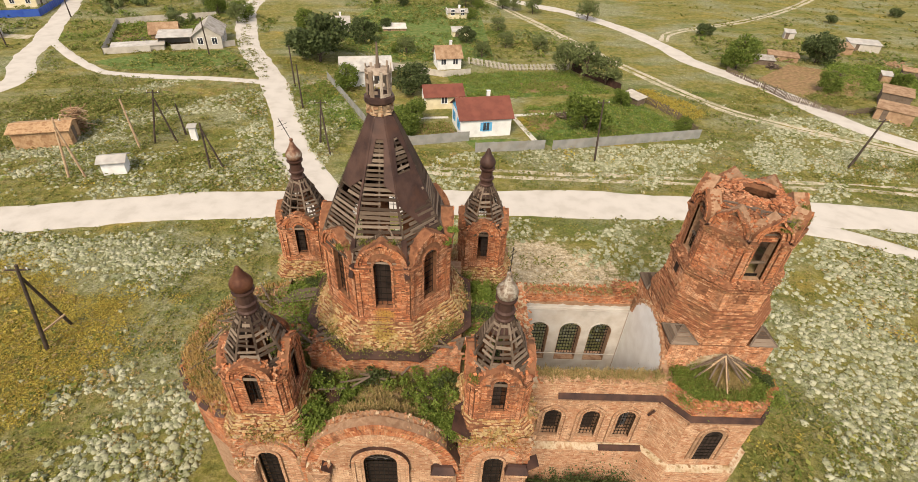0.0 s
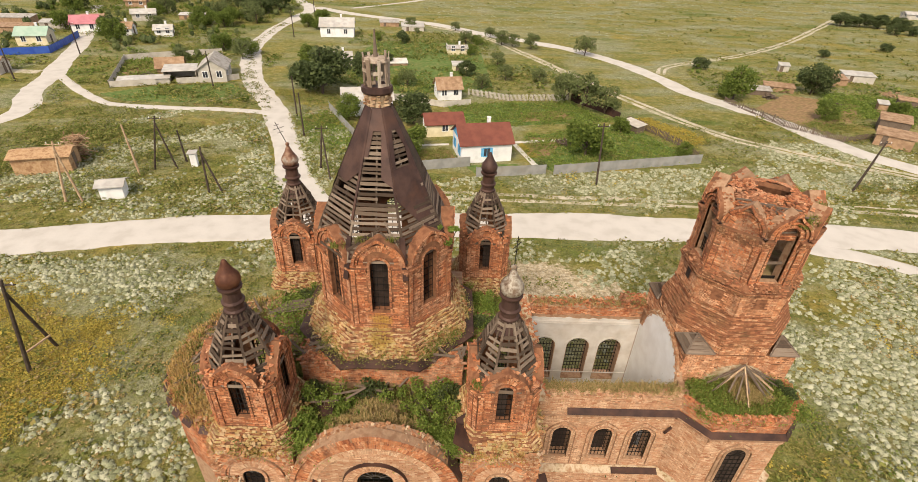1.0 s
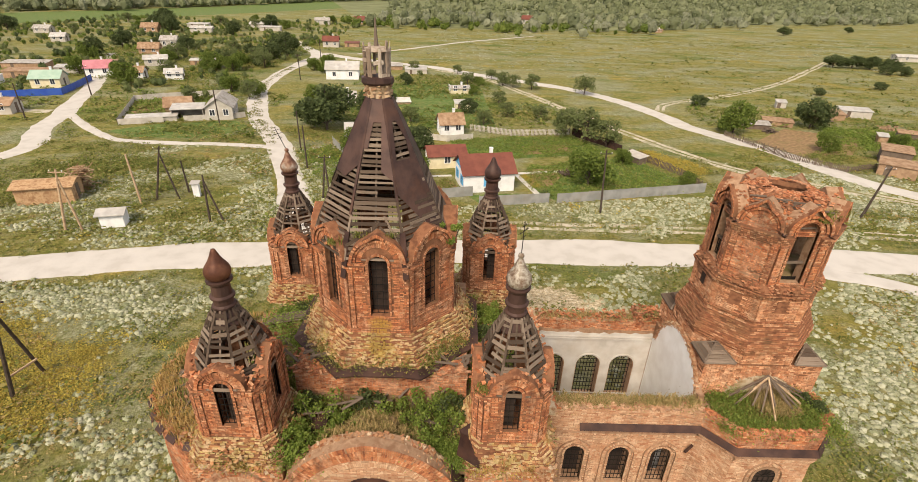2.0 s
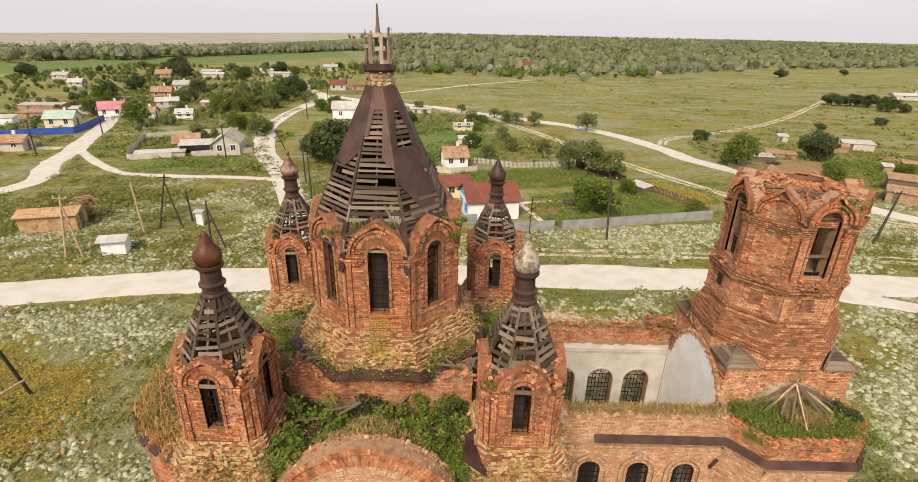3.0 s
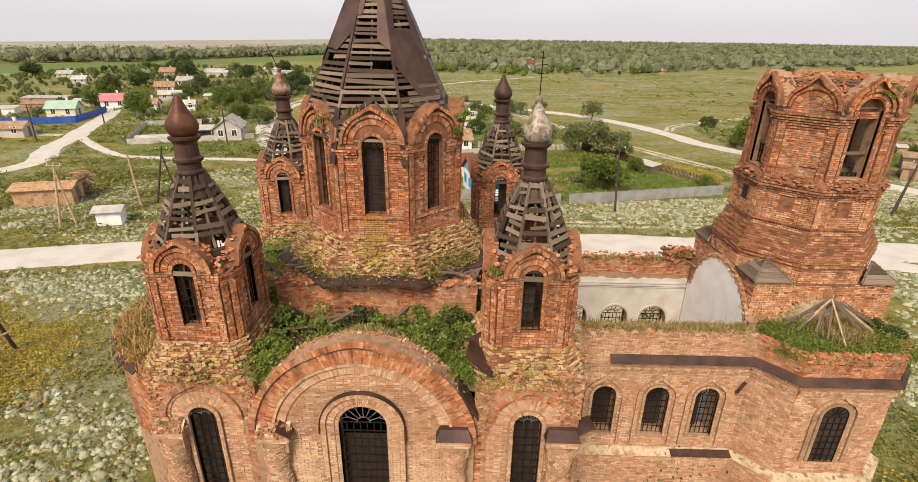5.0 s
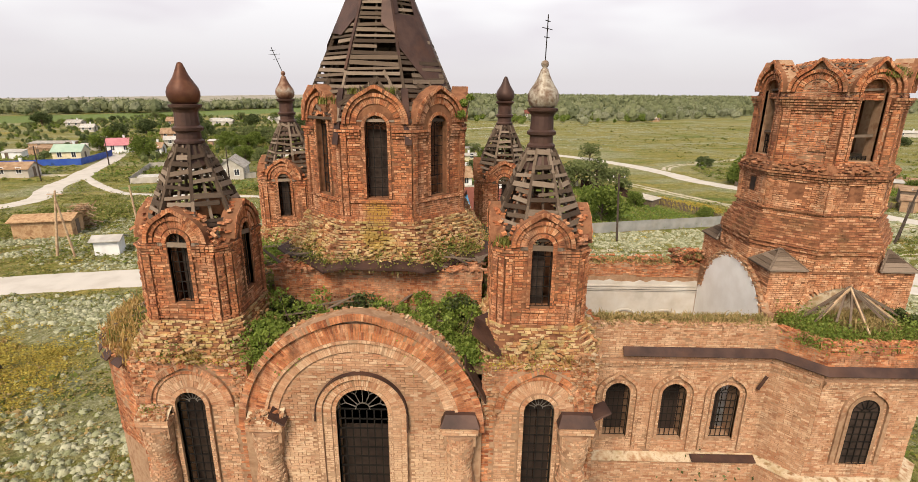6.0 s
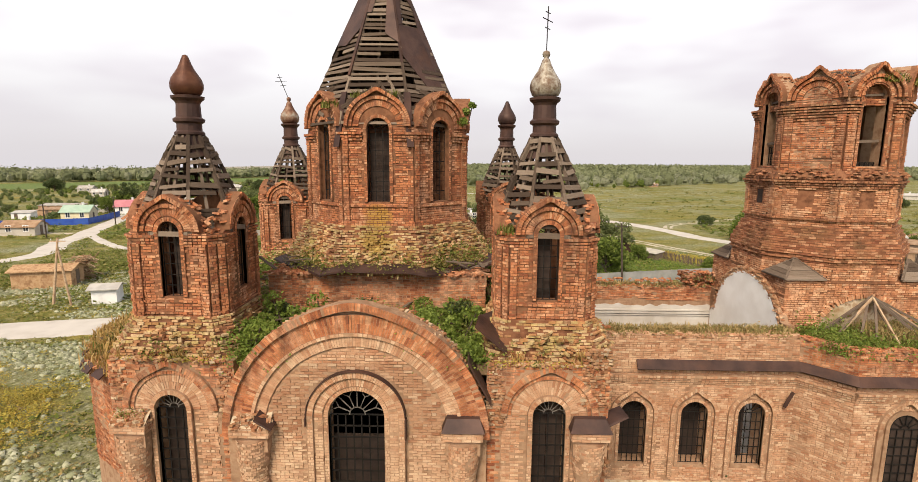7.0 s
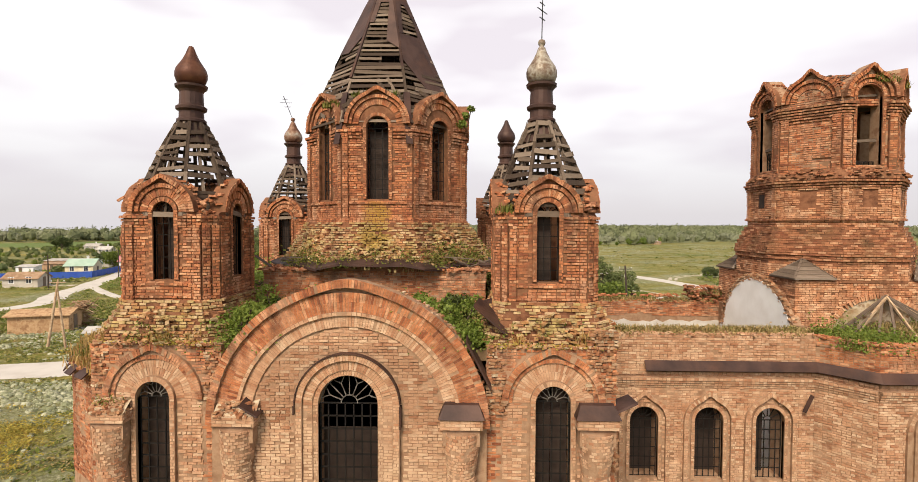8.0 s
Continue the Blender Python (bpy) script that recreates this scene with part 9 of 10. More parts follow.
fence("fence", "pale wall fence beside the white houses", [(-12, 96), (-2, 92.5), (3, 94.5)], 1.2, M_GREYWALL)


def bed(name, label, poly, material, z=0.012):
    g = Geo()
    g.add([(x, y, z) for x, y in poly] + [(x, y, 0.0) for x, y in poly], [tuple(range(len(poly)))] + [(i, i + len(poly), (i + 1) % len(poly) + len(poly), (i + 1) % len(poly)) for i in range(len(poly))])
    return solo(name, g, material, label, "ground", kind="structure")


bed("lawn", "green garden lawn", [(14.4, 65), (37, 70.8), (31, 86.5), (12.0, 79), (10.6, 70)], M_LAWN)
bed("lawn", "green lawn before the white house", [(3.5, 63.2), (12.6, 64.8), (9.2, 67.6), (1.6, 66.4)], M_LAWN)
bed("garden_bed", "dug brown garden soil", [(10.5, 70), (14.5, 71), (18.5, 79), (12.0, 78.5)], M_BED, 0.02)
bed("lawn", "green kitchen garden", [(3, 82), (28, 88), (22.5, 98.5), (10.6, 97), (-2, 94)], M_LAWN, 0.016)
bed("garden_bed", "brown vegetable rows", [(12, 86), (22, 88.5), (20, 93), (12, 91)], M_BED, 0.024)
bed("garden_bed", "bare yard beside the white house", [(-5.5, 65), (1, 67.5), (-1, 72.5), (-6, 71)], M_BED, 0.014)
bed("lawn", "green plot beside the street", [(-21, 70), (-13, 68), (-11.5, 66), (-22, 88), (-27, 84)], M_LAWN, 0.010)
bed("garden_path", "white concrete garden path", [(12.1, 65.2), (13.0, 65.4), (9.9, 75.5), (9.2, 75.2)], M_CONC, 0.03)
bed("garden_path", "white concrete path across the garden", [(9.3, 75.5), (9.4, 76.4), (18.5, 78.5), (18.6, 77.6)], M_CONC, 0.034)
bed("garden_path", "white concrete path beside the house", [(-7.5, 72.8), (-7.4, 73.5), (-0.8, 74.6), (-0.7, 73.9)], M_CONC, 0.03)
def in_poly(n, poly, z=0.02):
    q = np.array(poly)
    p = np.stack([U(q[:, 0].min(), q[:, 0].max(), 4 * n), U(q[:, 1].min(), q[:, 1].max(), 4 * n)], 1)
    p = p[inside(poly, p)][:n]
    return np.column_stack([p, np.full(len(p), z)])


weeds("garden_plants", "green vegetable plants and weeds in the garden", np.concatenate([in_poly(420, [(14.4, 65), (37, 70.8), (31, 86.5), (12.0, 79), (10.6, 70)]), in_poly(420, [(3, 82), (28, 88), (22.5, 98.5), (10.6, 97), (-2, 94)]), in_poly(150, [(-21, 70), (-13, 68), (-11.5, 66), (-22, 88), (-27, 84)])]), 0.5, M_SHRUB, 26, 0.42, 0.26, 71)
weeds("garden_plants", "dull green and yellowing weeds in the garden", np.concatenate([in_poly(260, [(14.4, 65), (37, 70.8), (31, 86.5), (12.0, 79), (10.6, 70)]), in_poly(260, [(3, 82), (28, 88), (22.5, 98.5), (10.6, 97), (-2, 94)]), in_poly(90, [(-5.5, 65), (1, 67.5), (-1, 72.5), (-6, 71)])]), 0.45, M_WEED, 24, 0.45, 0.24, 72)
for y0 in (66.6, 67.4, 70.5, 72.8, 74.3):
    x0 = 13.3 - 0.3 * (y0 - 65.5)
    weeds("flower_row", "low flowering plants along the garden path", np.stack([x0 + U(-0.3, 0.5, 12), y0 + U(-0.6, 0.6, 12), np.full(12, 0.03)], 1), 0.5, M_OCHRE if y0 > 70 else M_LEAF_DARK, 24, 0.22, 0.16, int(y0 * 10))
shed("woodshed", "low shed with a grey roof at the garden fence", 31.0, 84.0, -62, 3.6, 1.8, 1.1, 1.4, M_WOOD, M_GREYWALL)
wp = Bricks()
wp.loose([(RNG.uniform(16.5, 18.5), RNG.uniform(75.0, 76.6), RNG.uniform(0.05, 0.6)) for _ in range(90)], 0.1, (1.0, 0.14, 0.12), 0.8)
v, f = wp.geo()
solo("firewood_pile", (v, f), M_WOOD, "heap of grey firewood in the garden", "wood pile", kind="stuff")

# white box and sheds on the open ground before the road
house("white_kiosk", "small white sheet-metal hut in the grass", -40.7, 54.0, 15, 2.5, 1.9, 1.75, 0.35, M_WHITE, M_WROOF, 0, chimney=False, door=False, category="hut")
house("brown_barn", "tan board barn with a low patched roof", -53.2, 60.8, 16, 6.4, 3.4, 2.3, 0.5, M_BARN, M_BARN, 0, chimney=False, category="barn")
shed("stick_shed", "small brown shed beside weeds", -61, 57, 20, 2.4, 2, 1.2, 1.5, M_CLAY, M_WOOD)
shed("white_booth", "narrow white booth among sagebrush", -35.2, 63.2, 10, 0.8, 0.7, 1.9, 2.0, M_WHITE, M_WROOF)
st = Bricks()
st.loose([(RNG.normal(-51.5, 0.6), RNG.normal(64.5, 0.6), RNG.uniform(0.05, 3.2)) for _ in range(190)], 0.1, (1.6, 0.1, 0.1), 0.7)
v, f = st.geo()
solo("stick_pile", (v, f), M_PALEWOOD, "tall heap of dry pale branches and boards", "wood pile", kind="stuff")

# walled farm
fence("wall_fence", "grey slab wall round the farmyard", [(-66.5, 97.0), (-75, 117.5), (-70, 121), (-57, 127.5)], 1.3, M_GREYWALL, 3.0)
fence("wall_fence", "grey slab wall in front of the farmyard", [(-66.5, 97.0), (-59, 99.8)], 1.2, M_GREYWALL, 3.0)
fence("wall_fence", "grey slab wall beside the farm house", [(-55.5, 101), (-47.0, 104.4), (-45.0, 106)], 1.2, M_GREYWALL, 3.0)
house("farm_house", "grey farm house with a pale slate gable roof", -50.2, 107.0, 105, 8.0, 5.2, 2.6, 1.8, M_GREYWALL, M_GROOF, 2, chimney=False)
shed("farm_shed", "open farm shed with a white sheet roof", -56.2, 104.8, 17, 6.0, 4.0, 2.0, 2.4, M_GREYWALL, M_WROOF, open_front=True)
shed("farm_shed", "long low shed with a white roof in the farmyard", -61.6, 100.6, 20, 9.0, 2.0, 1.0, 1.25, M_GREYWALL, M_WROOF)
house("farm_barn", "small clay barn with a broken brown roof", -60.0, 108.5, 20, 5.0, 4.0, 1.8, 1.5, M_CLAY, M_OROOF, 0, chimney=False, category="barn")

# houses of the village
for nm, lb, x, y, tr, L, W, hw, hr, wl_, rf in (
        ("village_house", "cream house with a pale green roof", -104, 131, 15, 9, 7, 3.0, 2.2, M_CREAM, M_GNROOF),
        ("village_house", "pale house with a pink metal roof", -102, 148, 20, 9, 7, 3.0, 2.4, M_WHITE, M_PROOF),
        ("village_house", "long pale house with a rusty brown roof", -95, 104, 12, 9, 6, 2.4, 1.6, M_GREYWALL, M_OROOF),
        ("village_house", "small white house with a brown roof under a tree", -90, 145, 10, 6, 5, 2.5, 1.8, M_WHITE, M_OROOF),
        ("village_house", "low white house with a white roof", -97, 168, 25, 9, 6, 2.6, 1.4, M_WHITE, M_WROOF),
        ("village_house", "clay house with an orange roof among trees", -112, 192, 15, 9, 7, 2.7, 2.4, M_CLAY, M_OROOF),
        ("village_house", "white house with a grey roof on the slope", -115, 212, 10, 8, 7, 3.4, 2.0, M_WHITE, M_GROOF),
        ("village_house", "white house with a brown roof in the orchard", -80, 146, 18, 6, 5, 2.3, 1.4, M_WHITE, M_WROOF),
        ("village_house", "big white-roofed barn beside the village street", -34.8, 156.0, 8, 13, 9, 3.6, 2.6, M_WHITE, M_WROOF),
        ("village_house", "white house with a red roof at the far crossroads", -55, 228, 8, 9, 7, 3.2, 2.4, M_WHITE, M_RROOF),
        ("village_house", "clay far house with brown roof", -150, 262, 10, 10, 8, 3, 2.6, M_CLAY, M_OROOF),
        ("village_house", "pale far house with a white roof", -128, 268, 5, 14, 6, 2.6, 1.2, M_WHITE, M_WROOF),
        ("village_house", "far white cottage with grey roof", -190, 246, 10, 9, 7, 2.5, 1.8, M_WHITE, M_GROOF),
        ("village_house", "far white cottage by shrubs", -163, 218, 15, 7, 6, 2.5, 1.8, M_WHITE, M_WROOF),
        ("village_house", "far pale farm building", -110, 300, 5, 16, 7, 2.6, 1.4, M_GREYWALL, M_WROOF),
        ("village_house", "far white house among poplars", -85, 335, 8, 12, 8, 3, 2.0, M_WHITE, M_GROOF),
        ("village_house", "far house with a red gable roof", -64, 345, 8, 9, 8, 3, 3.0, M_CLAY, M_RROOF),
        ("village_house", "white house with a red roof at the wood's edge", 47, 395, 8, 13, 9, 3.6, 3.4, M_WHITE, M_RROOF),
        ("village_house", "grey farmstead at the wood's edge", 128, 352, 8, 7, 4, 2.0, 1.0, M_CLAY, M_OROOF),
        ("village_house", "long pale farm shed on the steppe", 205, 240, -10, 22, 7, 2.6, 1.2, M_GREYWALL, M_WROOF),
        ("village_house", "pale low building in the gardens", 0, 138, 12, 7, 4, 2.0, 0.7, M_CREAM, M_GROOF),
        ("village_house", "grey-roofed house behind the big tree", -27, 121, 12, 7, 5, 2.4, 1.6, M_GREYWALL, M_GROOF)):
    house(nm, lb, x, y, tr, 0.72 * L, 0.75 * W, 0.8 * hw, 0.7 * hr, M_GREYWALL if wl_ is M_WHITE and y > 160 else wl_, rf, 2)
for lb, x, y, tr, L, W, h0, wl_, rf in (
        ("low sheds with rusty roofs behind the blue fence", -118, 142, 10, 14, 5, 2.0, M_CLAY, M_OROOF), ("yard shed with white roof", -112, 150, 15, 9, 4, 2.0, M_GREYWALL, M_WROOF),
        ("long shed with a pale roof", -128, 155, 8, 16, 5, 2.0, M_CLAY, M_GROOF), ("yard shed with a white roof", -120, 132, 15, 6, 4, 2.0, M_WHITE, M_WROOF),
        ("rusty lean-to in the yard", -108, 160, 20, 8, 4, 2.0, M_CLAY, M_OROOF), ("low sheds in the gardens", -84, 172, 10, 10, 3, 1.5, M_CLAY, M_WROOF),
        ("low red shed at the crossroads", -46.5, 230, 4, 8, 4, 1.8, M_CLAY, M_RROOF), ("pale low platform of slabs", -14.5, 124, 12, 7, 4, 0.6, M_CLAY, M_CONC),
        ("broken white shed by the earth road", -14, 168, 8, 9, 5, 1.6, M_GREYWALL, M_WROOF), ("grey shed of rubble stone", -22, 174, 8, 8, 4, 1.4, M_CLAY, M_GROOF),
        ("pale shed in the gardens", 1, 121, 10, 5, 3, 1.4, M_CREAM, M_WROOF), ("far pale sheds in a row", -100, 285, 5, 14, 5, 2.2, M_GREYWALL, M_WROOF), ("far pale yard building with white roof", -140, 290, 5, 14, 6, 2.2, M_GREYWALL, M_WROOF),
        ("board shed with a rusty roof beside the earth road", 74.5, 81.0, -38, 7, 4.4, 2.2, M_CLAY, M_OROOF), ("grey board shed in the yard", 79.8, 88.5, -34, 6, 5, 2.6, M_WOOD, M_OROOF),
        ("small shed with a white roof", 86, 100, -20, 2.2, 2, 2.0, M_CLAY, M_WROOF), ("farm shed with white roof", 97, 124, -12, 9, 4, 2.0, M_GREYWALL, M_WROOF),
        ("low clay shed beside the farm yard", 89, 122, -12, 9, 5, 1.6, M_CLAY, M_OROOF), ("low rust-roofed cattle shed", 72, 113, -20, 8, 3, 1.3, M_CLAY, M_OROOF), ("grey fallen shed of boards", 66, 110, -10, 6, 3, 1.2, M_WOOD, M_GROOF),
        ("small white hut on the steppe", 83.5, 132, -15, 3, 2.4, 1.8, M_GREYWALL, M_WROOF), ("yard shed of boards", 92, 87, -28, 6, 4, 2.0, M_WOOD, M_GROOF), ("fallen wall of boards", 96, 104, -25, 8, 2, 1.5, M_WOOD, M_OROOF)):
    shed("yard_shed", lb, x, y, tr, 0.75 * L, 0.8 * W, 0.85 * h0, 0.85 * h0 + 0.4, wl_, rf)
for i, (x, y, r, h, mt, lb) in enumerate(((67, 107, 1.6, 0.6, M_WOOD, "heap of grey scrap boards in the cattle yard"), (79, 103.5, 1.2, 0.5, M_WOOD, "heap of old planks in the cattle yard"), (90, 104, 2.2, 0.7, M_WOOD, "long heap of scrap timber beside the sheds"), (97, 112, 2.4, 0.6, M_CLAY, "heap of broken clay bricks beside the farm sheds"),
                                            (86, 118, 2.0, 0.5, M_WOOD, "scattered scrap boards by the farm"), (-59.5, 112.5, 1.8, 0.6, M_CLAY, "heap of rubble in the walled farmyard"), (-63.5, 106, 1.5, 0.5, M_WOOD, "heap of boards in the walled farmyard"), (-114, 140, 2.4, 0.8, M_WOOD, "scrap heap behind the blue fence"), (-121, 147, 2.2, 0.8, M_CLAY, "rubble heap between the yard sheds"))):
    sp_ = Bricks()
    sp_.loose([(x + RNG.normal(0, r * 0.5), y + RNG.normal(0, r * 0.4), abs(RNG.normal(0, h * 0.5)) + 0.05) for _ in range(70)], 0.05, (1.3, 0.22, 0.07) if mt is M_WOOD else (0.5, 0.3, 0.25), 0.5)
    solo("scrap_pile", sp_.geo(), mt, lb, "scrap pile", kind="stuff")
fence("fence", "bright blue sheet fence", [(-128, 108.5), (-108, 115.5), (-94.5, 121.5)], 1.6, M_BLUE, 3.0)
fence("fence", "bright blue sheet fence along the lane", [(-94.5, 121.5), (-96, 128), (-99.5, 140)], 1.6, M_BLUE, 3.0)
fence("fence", "brown board fence along the earth road", [(55.5, 103), (60, 88.5), (66.5, 81.5), (74, 84)], 1.1, M_WOOD, slats=True, wobble=0.1)
bed("garden_bed", "bare brown cattle yard", [(60, 99), (64, 90), (75, 92), (85, 104), (72, 110)], M_BED, 0.014)
weeds("yard_weeds", "rank green weeds filling the cattle yard", in_poly(420, [(76, 104), (82, 112), (98, 108), (99, 98), (86, 91), (80, 95)]), 0.8, M_SHRUB, 30, 0.5, 0.34, 73)
weeds("yard_weeds", "dark green bushes and nettles along the yard fence", in_poly(70, [(63, 88), (66, 84), (80, 96), (76, 98)]), 0.7, M_WEED, 30, 0.5, 0.3, 74)
weeds("dry_grass", "orange-brown dry grass beside the garden fence", in_poly(300, [(32.0, 88.5), (37.4, 77.0), (42, 79), (41, 84), (35, 90)]), 0.35, M_OCHRE, 26, 0.45, 0.22, 75)
weeds("farmyard_weeds", "green weeds and rubbish in the walled farmyard", in_poly(220, [(-66, 99), (-74, 117), (-58, 125), (-52, 112), (-60, 103)]), 0.7, M_SHRUB, 28, 0.45, 0.3, 76)
bed("garden_bed", "bare brown farmyard", [(-66, 98.5), (-72, 112), (-58, 118), (-52, 110), (-58, 101)], M_BED, 0.016)
bed("lawn", "green plots between the lanes", [(-13, 100), (8, 104), (6, 150), (-22, 150), (-28, 118)], M_LAWN, 0.008)
bed("lawn", "strip of green weeds before the farm wall", [(-66, 93), (-60, 89.5), (-46, 90), (-41, 98), (-46, 103), (-60, 98.5)], M_LAWN, 0.010)
bed("field", "bright green field before the woods", [(-330, 290), (-240, 262), (-170, 385), (-120, 480), (-60, 620), (-160, 640), (-205, 480), (-270, 360)], M_LAWN, 0.02)
# Dry field tones with the distant haze mixed into their grey.
M_FARFIELD = mat("hazy_dry_fields", [(0.25, 0.225, 0.18), (0.33, 0.30, 0.25), (0.27, 0.255, 0.20)], 0.95, 0.01, (0.18, 0.185, 0.14), 0.006, 0.7, 0, per="noise")
far = [(-4400, 700), (-2600, 600), (-1200, 560), (-700, 470), (-400, 560), (-300, 900), (-260, 1500), (-200, 4400), (-400, 4400), (-4400, 4400)]
g = Geo()
for (xa, ya), (xb, yb) in zip(far[:-3], far[1:-2]):
    g.add([(xa, ya, land(xa) + 0.6), (xb, yb, land(xb) + 0.6), (xb, 4400, land(xb) + 0.6), (xa, 4400, land(xa) + 0.6)], [(0, 1, 2, 3)])
solo("field", g, M_FARFIELD, "dry fields beyond the woods, greyed for haze", "field", kind="structure")

# trees of the village
dark = tree("tree", "broad dark green tree", 1, 9.0, 5.0, M_LEAF_DARK, 3600, 0.66, low=0.0)
plant_trees(dark, [(-26, 98.5, 1.15), (-19.5, 112, 0.62), (-30, 101, 0.6), (-7.0, 83, 0.66), (-92, 143, 0.6), (-67, 186, 0.8), (-64, 196, 1.0), (78.3, 111, 0.75), (-130, 205, 0.8), (-105, 205, 0.6), (-210, 250, 0.9), (-150, 275, 1.2), (-140, 262, 0.9), (-104, 296, 0.9)])
light = tree("tree", "round bright green tree", 2, 7.2, 4.4, M_LEAF, 3400, 0.56, low=0.0)
plant_trees(light, [(20.1, 71.8, 0.86), (58.4, 105.2, 0.92), (-88, 136, 0.75), (-58, 131, 0.62), (-18.3, 84.5, 0.55), (-7.2, 67.2, 0.62), (-6.2, 71.5, 0.55), (70.3, 93.2, 0.5), (-46, 166, 0.6), (-42, 163, 0.5), (-51, 128, 0.6), (-44, 176, 0.55), (-34.5, 121, 0.55), (28.5, 82.5, 0.4), (-70, 165, 0.7), (-77, 160, 0.6), (88, 98, 0.4), (35.5, 72.5, 0.3)])
airy = tree("tree", "loose grey-green orchard tree", 3, 7.5, 4.0, M_LEAF_GREY, 1600, 0.56, low=0.05)
plant_trees(airy, [(24.6, 95.5, 1.0), (21.5, 98.5, 0.8), (28, 92, 0.7), (34.4, 141, 0.75), (20.6, 146, 0.6), (12.7, 151, 0.6), (2.4, 149, 0.55), (15.5, 148, 0.5), (18, 111, 0.5), (22.5, 108, 0.4), (10, 126, 0.5), (-33, 107, 0.5), (-50.5, 123, 0.6), (-62, 118, 0.5), (-75, 172, 0.8), (-84, 150, 0.7), (-96, 180, 0.8), (79, 111, 0.5), (11, 113, 0.5), (-10, 105, 0.5)])
rr = np.random.default_rng(77)
for base, n, boxes, lo, hi in ((dark, 9, [(-135, -62, 150, 235), (-200, -70, 240, 340), (-30, 10, 104, 160)], 0.35, 0.85), (light, 20, [(-130, -60, 140, 220), (-190, -60, 230, 350), (-28, 8, 102, 165)], 0.35, 0.75), (airy, 20, [(-140, -55, 140, 230), (-200, -60, 230, 350), (-20, 14, 102, 170)], 0.4, 0.9)):
    for i in range(n):
        x0, x1, y0, y1 = boxes[i % len(boxes)]
        x, y = rr.uniform(x0, x1), rr.uniform(y0, y1)
        s = rr.uniform(lo, hi) * (0.55 if y < 165 and x > -40 else 1)
        if np.min(np.hypot(*(np.array([(-44.2, 114), (-50.5, 137), (-53, 155), (-56.5, 175), (-58, 208), (-81.5, 101.6), (-88, 116), (-97, 138), (-112, 165)]) - (x, y)).T)) < 8:
            continue
        o = copy_thing(base, pose(0, 0, 0))
        o.matrix_basis = pose(x, y, 0, 0, 0, rr.uniform(0, 360)) @ Matrix.Diagonal((s, s, s, 1))
for x, y, s in ((214, 359, 0.9), (285, 399, 0.7), (150, 212, 0.8), (157, 211, 0.8), (163, 209, 0.8), (169, 206, 0.75), (160, 196, 0.6), (166, 195, 0.55), (133, 163, 0.4), (106, 151, 0.35), (62, 131, 0.45)):
    o = copy_thing(dark, pose(0, 0, 0))
    o.matrix_basis = pose(x, y, 0, 0, 0, rr.uniform(0, 360)) @ Matrix.Diagonal((s, s, s * 0.75, 1))


# Leaf tones paled and greyed to carry the haze over the far woods.
M_WOODS = mat("hazy_woodland_leaves", [(0.135, 0.155, 0.082), (0.20, 0.222, 0.12), (0.27, 0.285, 0.165), (0.165, 0.187, 0.095), (0.225, 0.25, 0.13)], 0.8, 0.11, bump=0, translucent=0.35, fine=0.1)
M_WOODS_GREY = mat("hazy_grey_woodland_leaves", [(0.20, 0.215, 0.14), (0.29, 0.305, 0.20), (0.25, 0.26, 0.175), (0.19, 0.215, 0.12)], 0.8, 0.13, bump=0, translucent=0.35, fine=0.1)


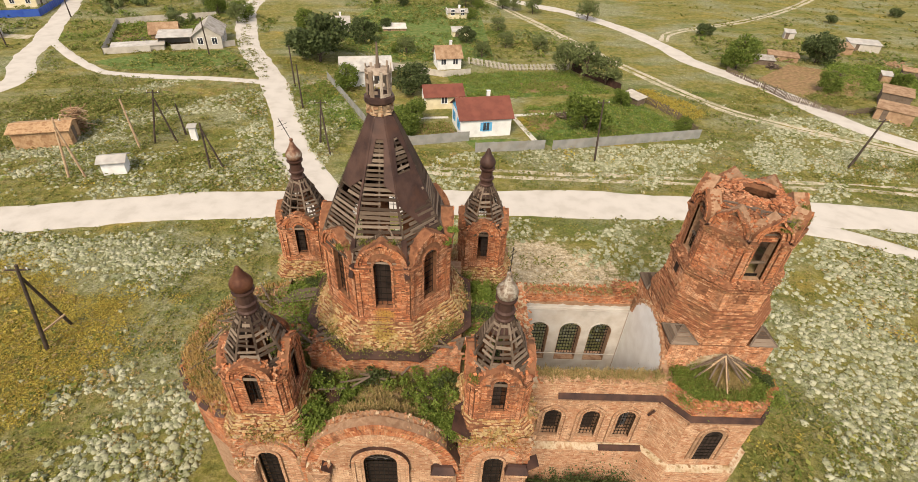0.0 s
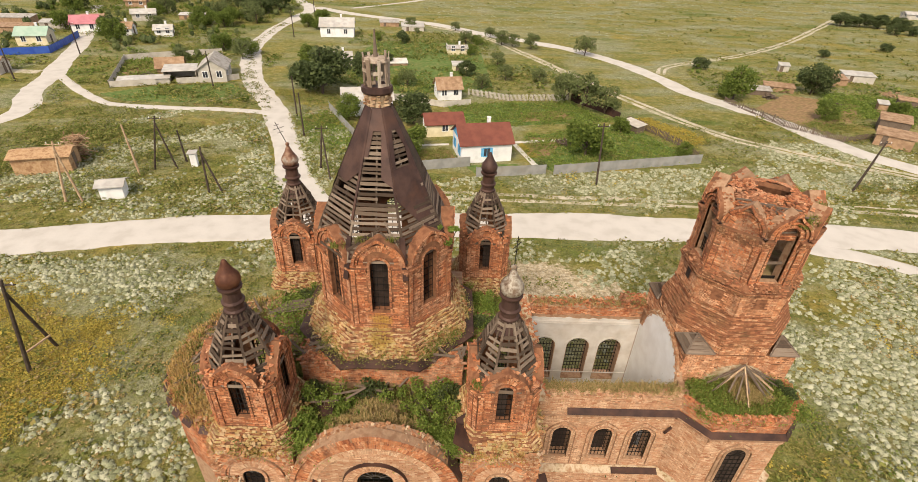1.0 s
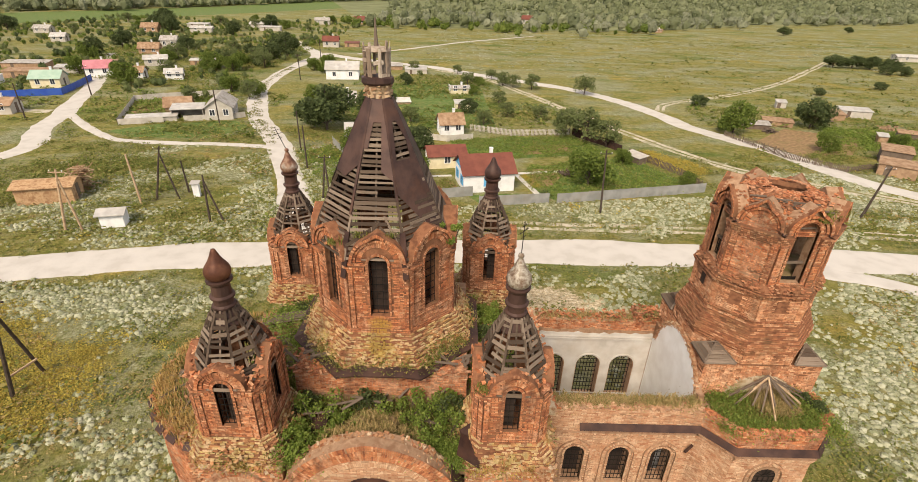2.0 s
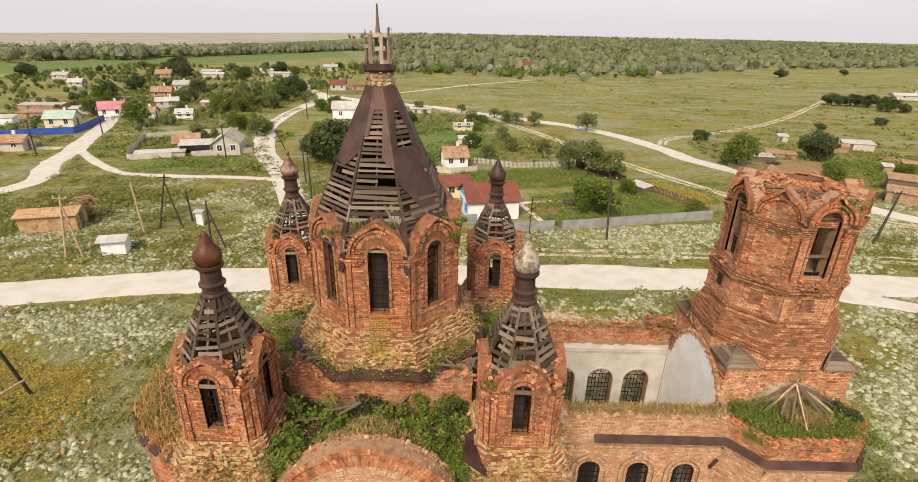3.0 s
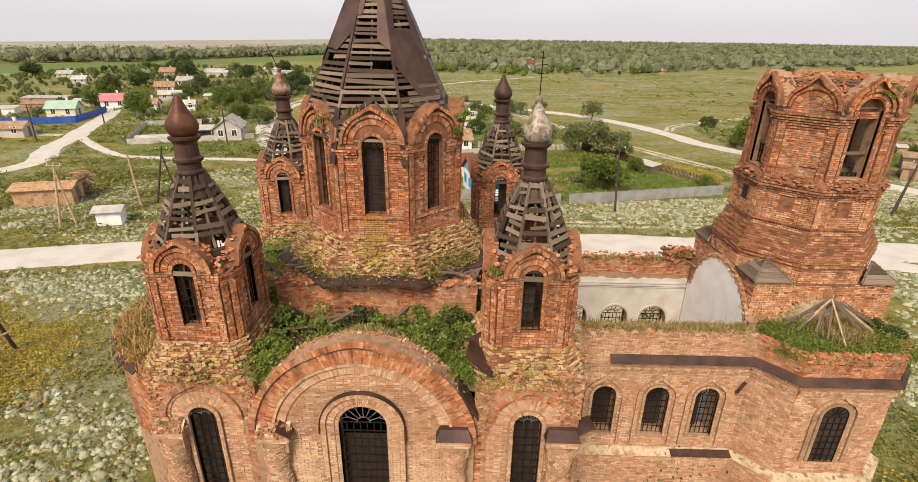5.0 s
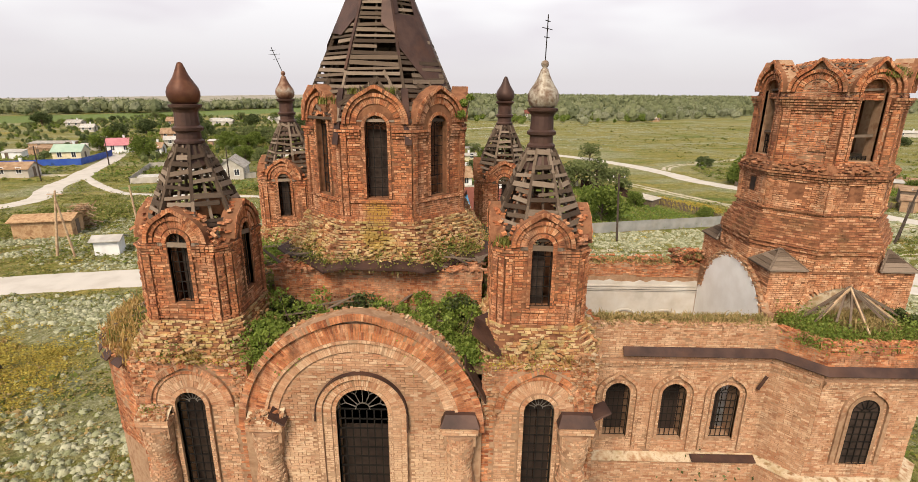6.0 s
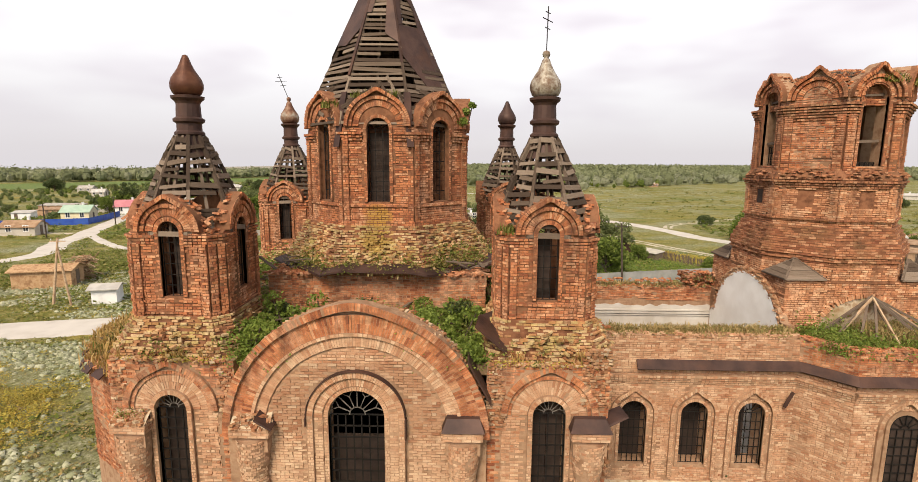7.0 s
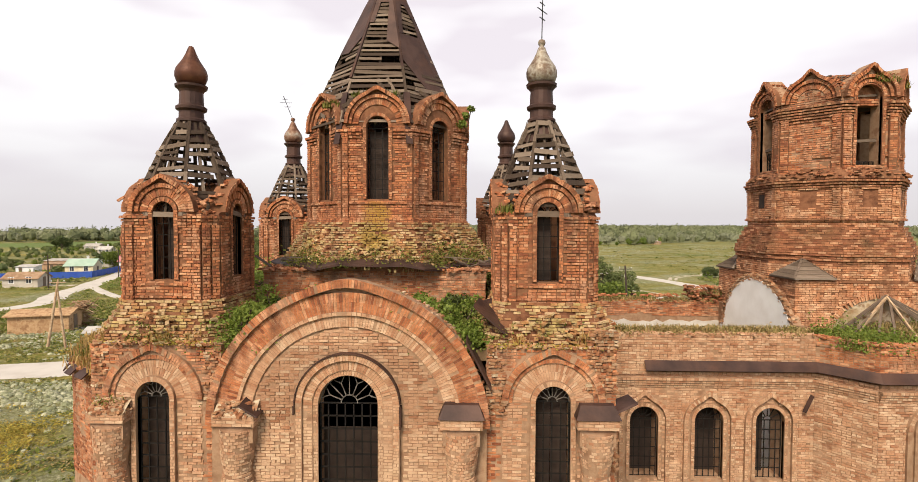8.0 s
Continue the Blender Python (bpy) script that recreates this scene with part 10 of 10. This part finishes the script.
def woodland(name, label, pts, h, leaf, per, material, seed, kind_of="woodland"):
    """A wood: for every tree a crown of uneven lumps, with leaf clumps standing out of it."""
    rng = np.random.default_rng(seed)
    pts = np.asarray(pts)
    k = len(pts)
    s = h * rng.uniform(0.35, 1.0, k) ** 0.8 * 1.15
    wide = rng.uniform(0.34, 0.55, k)
    th, ph = np.meshgrid(np.arange(7) * math.tau / 7, np.array([-0.9, -0.3, 0.35, 0.95]))
    unit = np.stack([np.cos(th) * np.cos(ph), np.sin(th) * np.cos(ph), np.sin(ph)], -1).reshape(-1, 3)
    unit = np.concatenate([unit, [[0, 0, 1.0]]])
    lump = unit[None] * rng.uniform(0.62, 1.0, (k, len(unit), 1))
    base = land(pts[:, 0])
    v1 = np.stack([pts[:, None, 0] + lump[..., 0] * (wide * s)[:, None], pts[:, None, 1] + lump[..., 1] * (wide * s)[:, None],
                   base[:, None] + np.maximum(0.05, s[:, None] * (0.46 + 0.5 * lump[..., 2]))], -1)
    f1 = np.array([(r * 7 + c, r * 7 + (c + 1) % 7, (r + 1) * 7 + (c + 1) % 7, (r + 1) * 7 + c) for r in range(3) for c in range(7)] + [(21, 22, 23, 24), (21, 24, 25, 26)])
    faces = (f1[None] + (len(unit) * np.arange(k))[:, None, None]).reshape(-1, 4)
    p, sz, wd, bz = np.repeat(pts, per, 0), np.repeat(s, per), np.repeat(wide, per), np.repeat(base, per)
    n = len(p)
    d = rng.normal(size=(n, 3))
    d[:, 2] = np.abs(d[:, 2]) * 1.1 - 0.25
    d /= np.linalg.norm(d, axis=1)[:, None]
    d *= rng.uniform(0.75, 1.1, n)[:, None]
    c = np.stack([p[:, 0] + d[:, 0] * wd * sz, p[:, 1] + d[:, 1] * wd * sz, bz + np.maximum(0.15, sz * (0.47 + 0.53 * d[:, 2]))], 1)
    v2, f2 = leaf_quads(c, leaf, rng)
    v = np.concatenate([v1.reshape(-1, 3), v2])
    return tagged(new(name, mesh_from(name, v, np.concatenate([faces, f2 + k * len(unit)]), material)), label, kind_of, kind="stuff")


def belt(n, line, depth, rng):
    line = np.asarray(line, float)
    seg = np.linalg.norm(np.diff(line, axis=0), axis=1)
    k = rng.choice(len(seg), n, p=seg / seg.sum())
    t = rng.random(n)[:, None]
    p = line[k] * (1 - t) + line[k + 1] * t
    return p + np.stack([rng.normal(0, 4, n), depth * rng.random(n) ** 1.2 + rng.normal(0, 11, n)], 1)


wr = np.random.default_rng(88)
LEFT = [(-700, 250), (-296, 345), (-252, 395), (-206, 485), (-150, 620), (-60, 760)]
RIGHT = [(-60, 345), (-5, 332), (76, 338), (160, 380), (252, 460), (316, 480), (450, 545), (900, 640)]
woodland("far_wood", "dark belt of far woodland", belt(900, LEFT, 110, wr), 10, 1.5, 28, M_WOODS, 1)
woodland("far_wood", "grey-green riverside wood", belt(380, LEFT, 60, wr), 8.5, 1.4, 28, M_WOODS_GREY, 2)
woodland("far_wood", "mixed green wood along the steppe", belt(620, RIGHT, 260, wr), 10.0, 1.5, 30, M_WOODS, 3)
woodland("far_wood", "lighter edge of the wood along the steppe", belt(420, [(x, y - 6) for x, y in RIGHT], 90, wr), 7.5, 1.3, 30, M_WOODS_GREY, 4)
woodland("far_wood", "bright green scrub before the wood", belt(90, [(-80, 318), (-5, 322), (76, 326), (125, 346)], 34, wr), 5, 0.9, 80, M_LEAF, 5)
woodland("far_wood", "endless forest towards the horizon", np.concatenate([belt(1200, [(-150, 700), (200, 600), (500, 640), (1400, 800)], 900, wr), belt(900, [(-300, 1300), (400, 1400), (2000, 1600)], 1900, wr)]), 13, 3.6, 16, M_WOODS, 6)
# Floor tones lifted along with the leaves, for the same haze.
M_WOODFLOOR = mat("hazy_grassy_wood_floor", [(0.13, 0.145, 0.06), (0.19, 0.20, 0.095)], 0.95, 0.05, bump=0, per="noise")
bed("wood_floor", "grassy ground under the far wood, paled for haze", [(x, y + 4) for x, y in RIGHT] + [(2600, 1200), (2600, 3400), (-300, 3400), (-230, 900)], M_WOODFLOOR, 0.03)
street = spline([(-33, 88), (-38.1, 98.0), (-44.6, 111), (-51.2, 132), (-54.2, 148), (-54.6, 170)], 1.0)
k = PR.integers(0, len(street), 130)
weeds("road_weeds", "grass growing along the middle of the village street", np.stack([street[k, 0] + PR.normal(0, 0.45, 130), street[k, 1] + PR.normal(0, 0.5, 130), np.full(130, 0.05)], 1), 0.18, M_GRASS, 26, 0.38, 0.22, 67)
# bushes and young trees between the yards
pl = np.array(PLACES)
for k, (n, h, leaf, mt, lb) in enumerate(((150, 1.9, 0.32, M_LEAF, "bright green bushes between the yards"), (60, 2.4, 0.36, M_LEAF_DARK, "dark green bushes between the yards"), (150, 2.2, 0.34, M_LEAF_GREY, "grey-green orchard bushes"))):
    q = np.concatenate([np.stack([wr.uniform(a, b, m), wr.uniform(c, d, m)], 1) for a, b, c, d, m in ((-140, -60, 120, 240, int(1.7 * n)), (-220, -60, 235, 345, 3 * n), (-230, -135, 150, 250, n), (-32, 12, 102, 170, n), (60, 112, 112, 128, n // 4), (-75, -62, 140, 200, n // 6))])
    q = q[clear_of(q)]
    q = q[np.min(np.hypot(q[:, None, 0] - pl[None, :, 0], q[:, None, 1] - pl[None, :, 1]), 1) > 6.5]
    rd = spline([(-44.6, 111), (-51.2, 132), (-54.2, 148), (-54.7, 163), (-54.4, 181), (-54.4, 201), (-62.5, 220)], 1.5)
    rd2 = spline([(-81.5, 101.6), (-85, 109), (-88, 116), (-93, 128), (-97, 138), (-104, 151), (-112, 165)], 1.5)
    rd = np.concatenate([rd, rd2])
    q = q[np.min(np.hypot(q[:, None, 0] - rd[None, :, 0], q[:, None, 1] - rd[None, :, 1]), 1) > 7]
    woodland("bushes", lb, q[patch(q, 0.03, 20.0 + 3 * k) > -0.16][:int(3.4 * n)], h, 1.25 * leaf, 52, mt, 30 + k, "bushes")
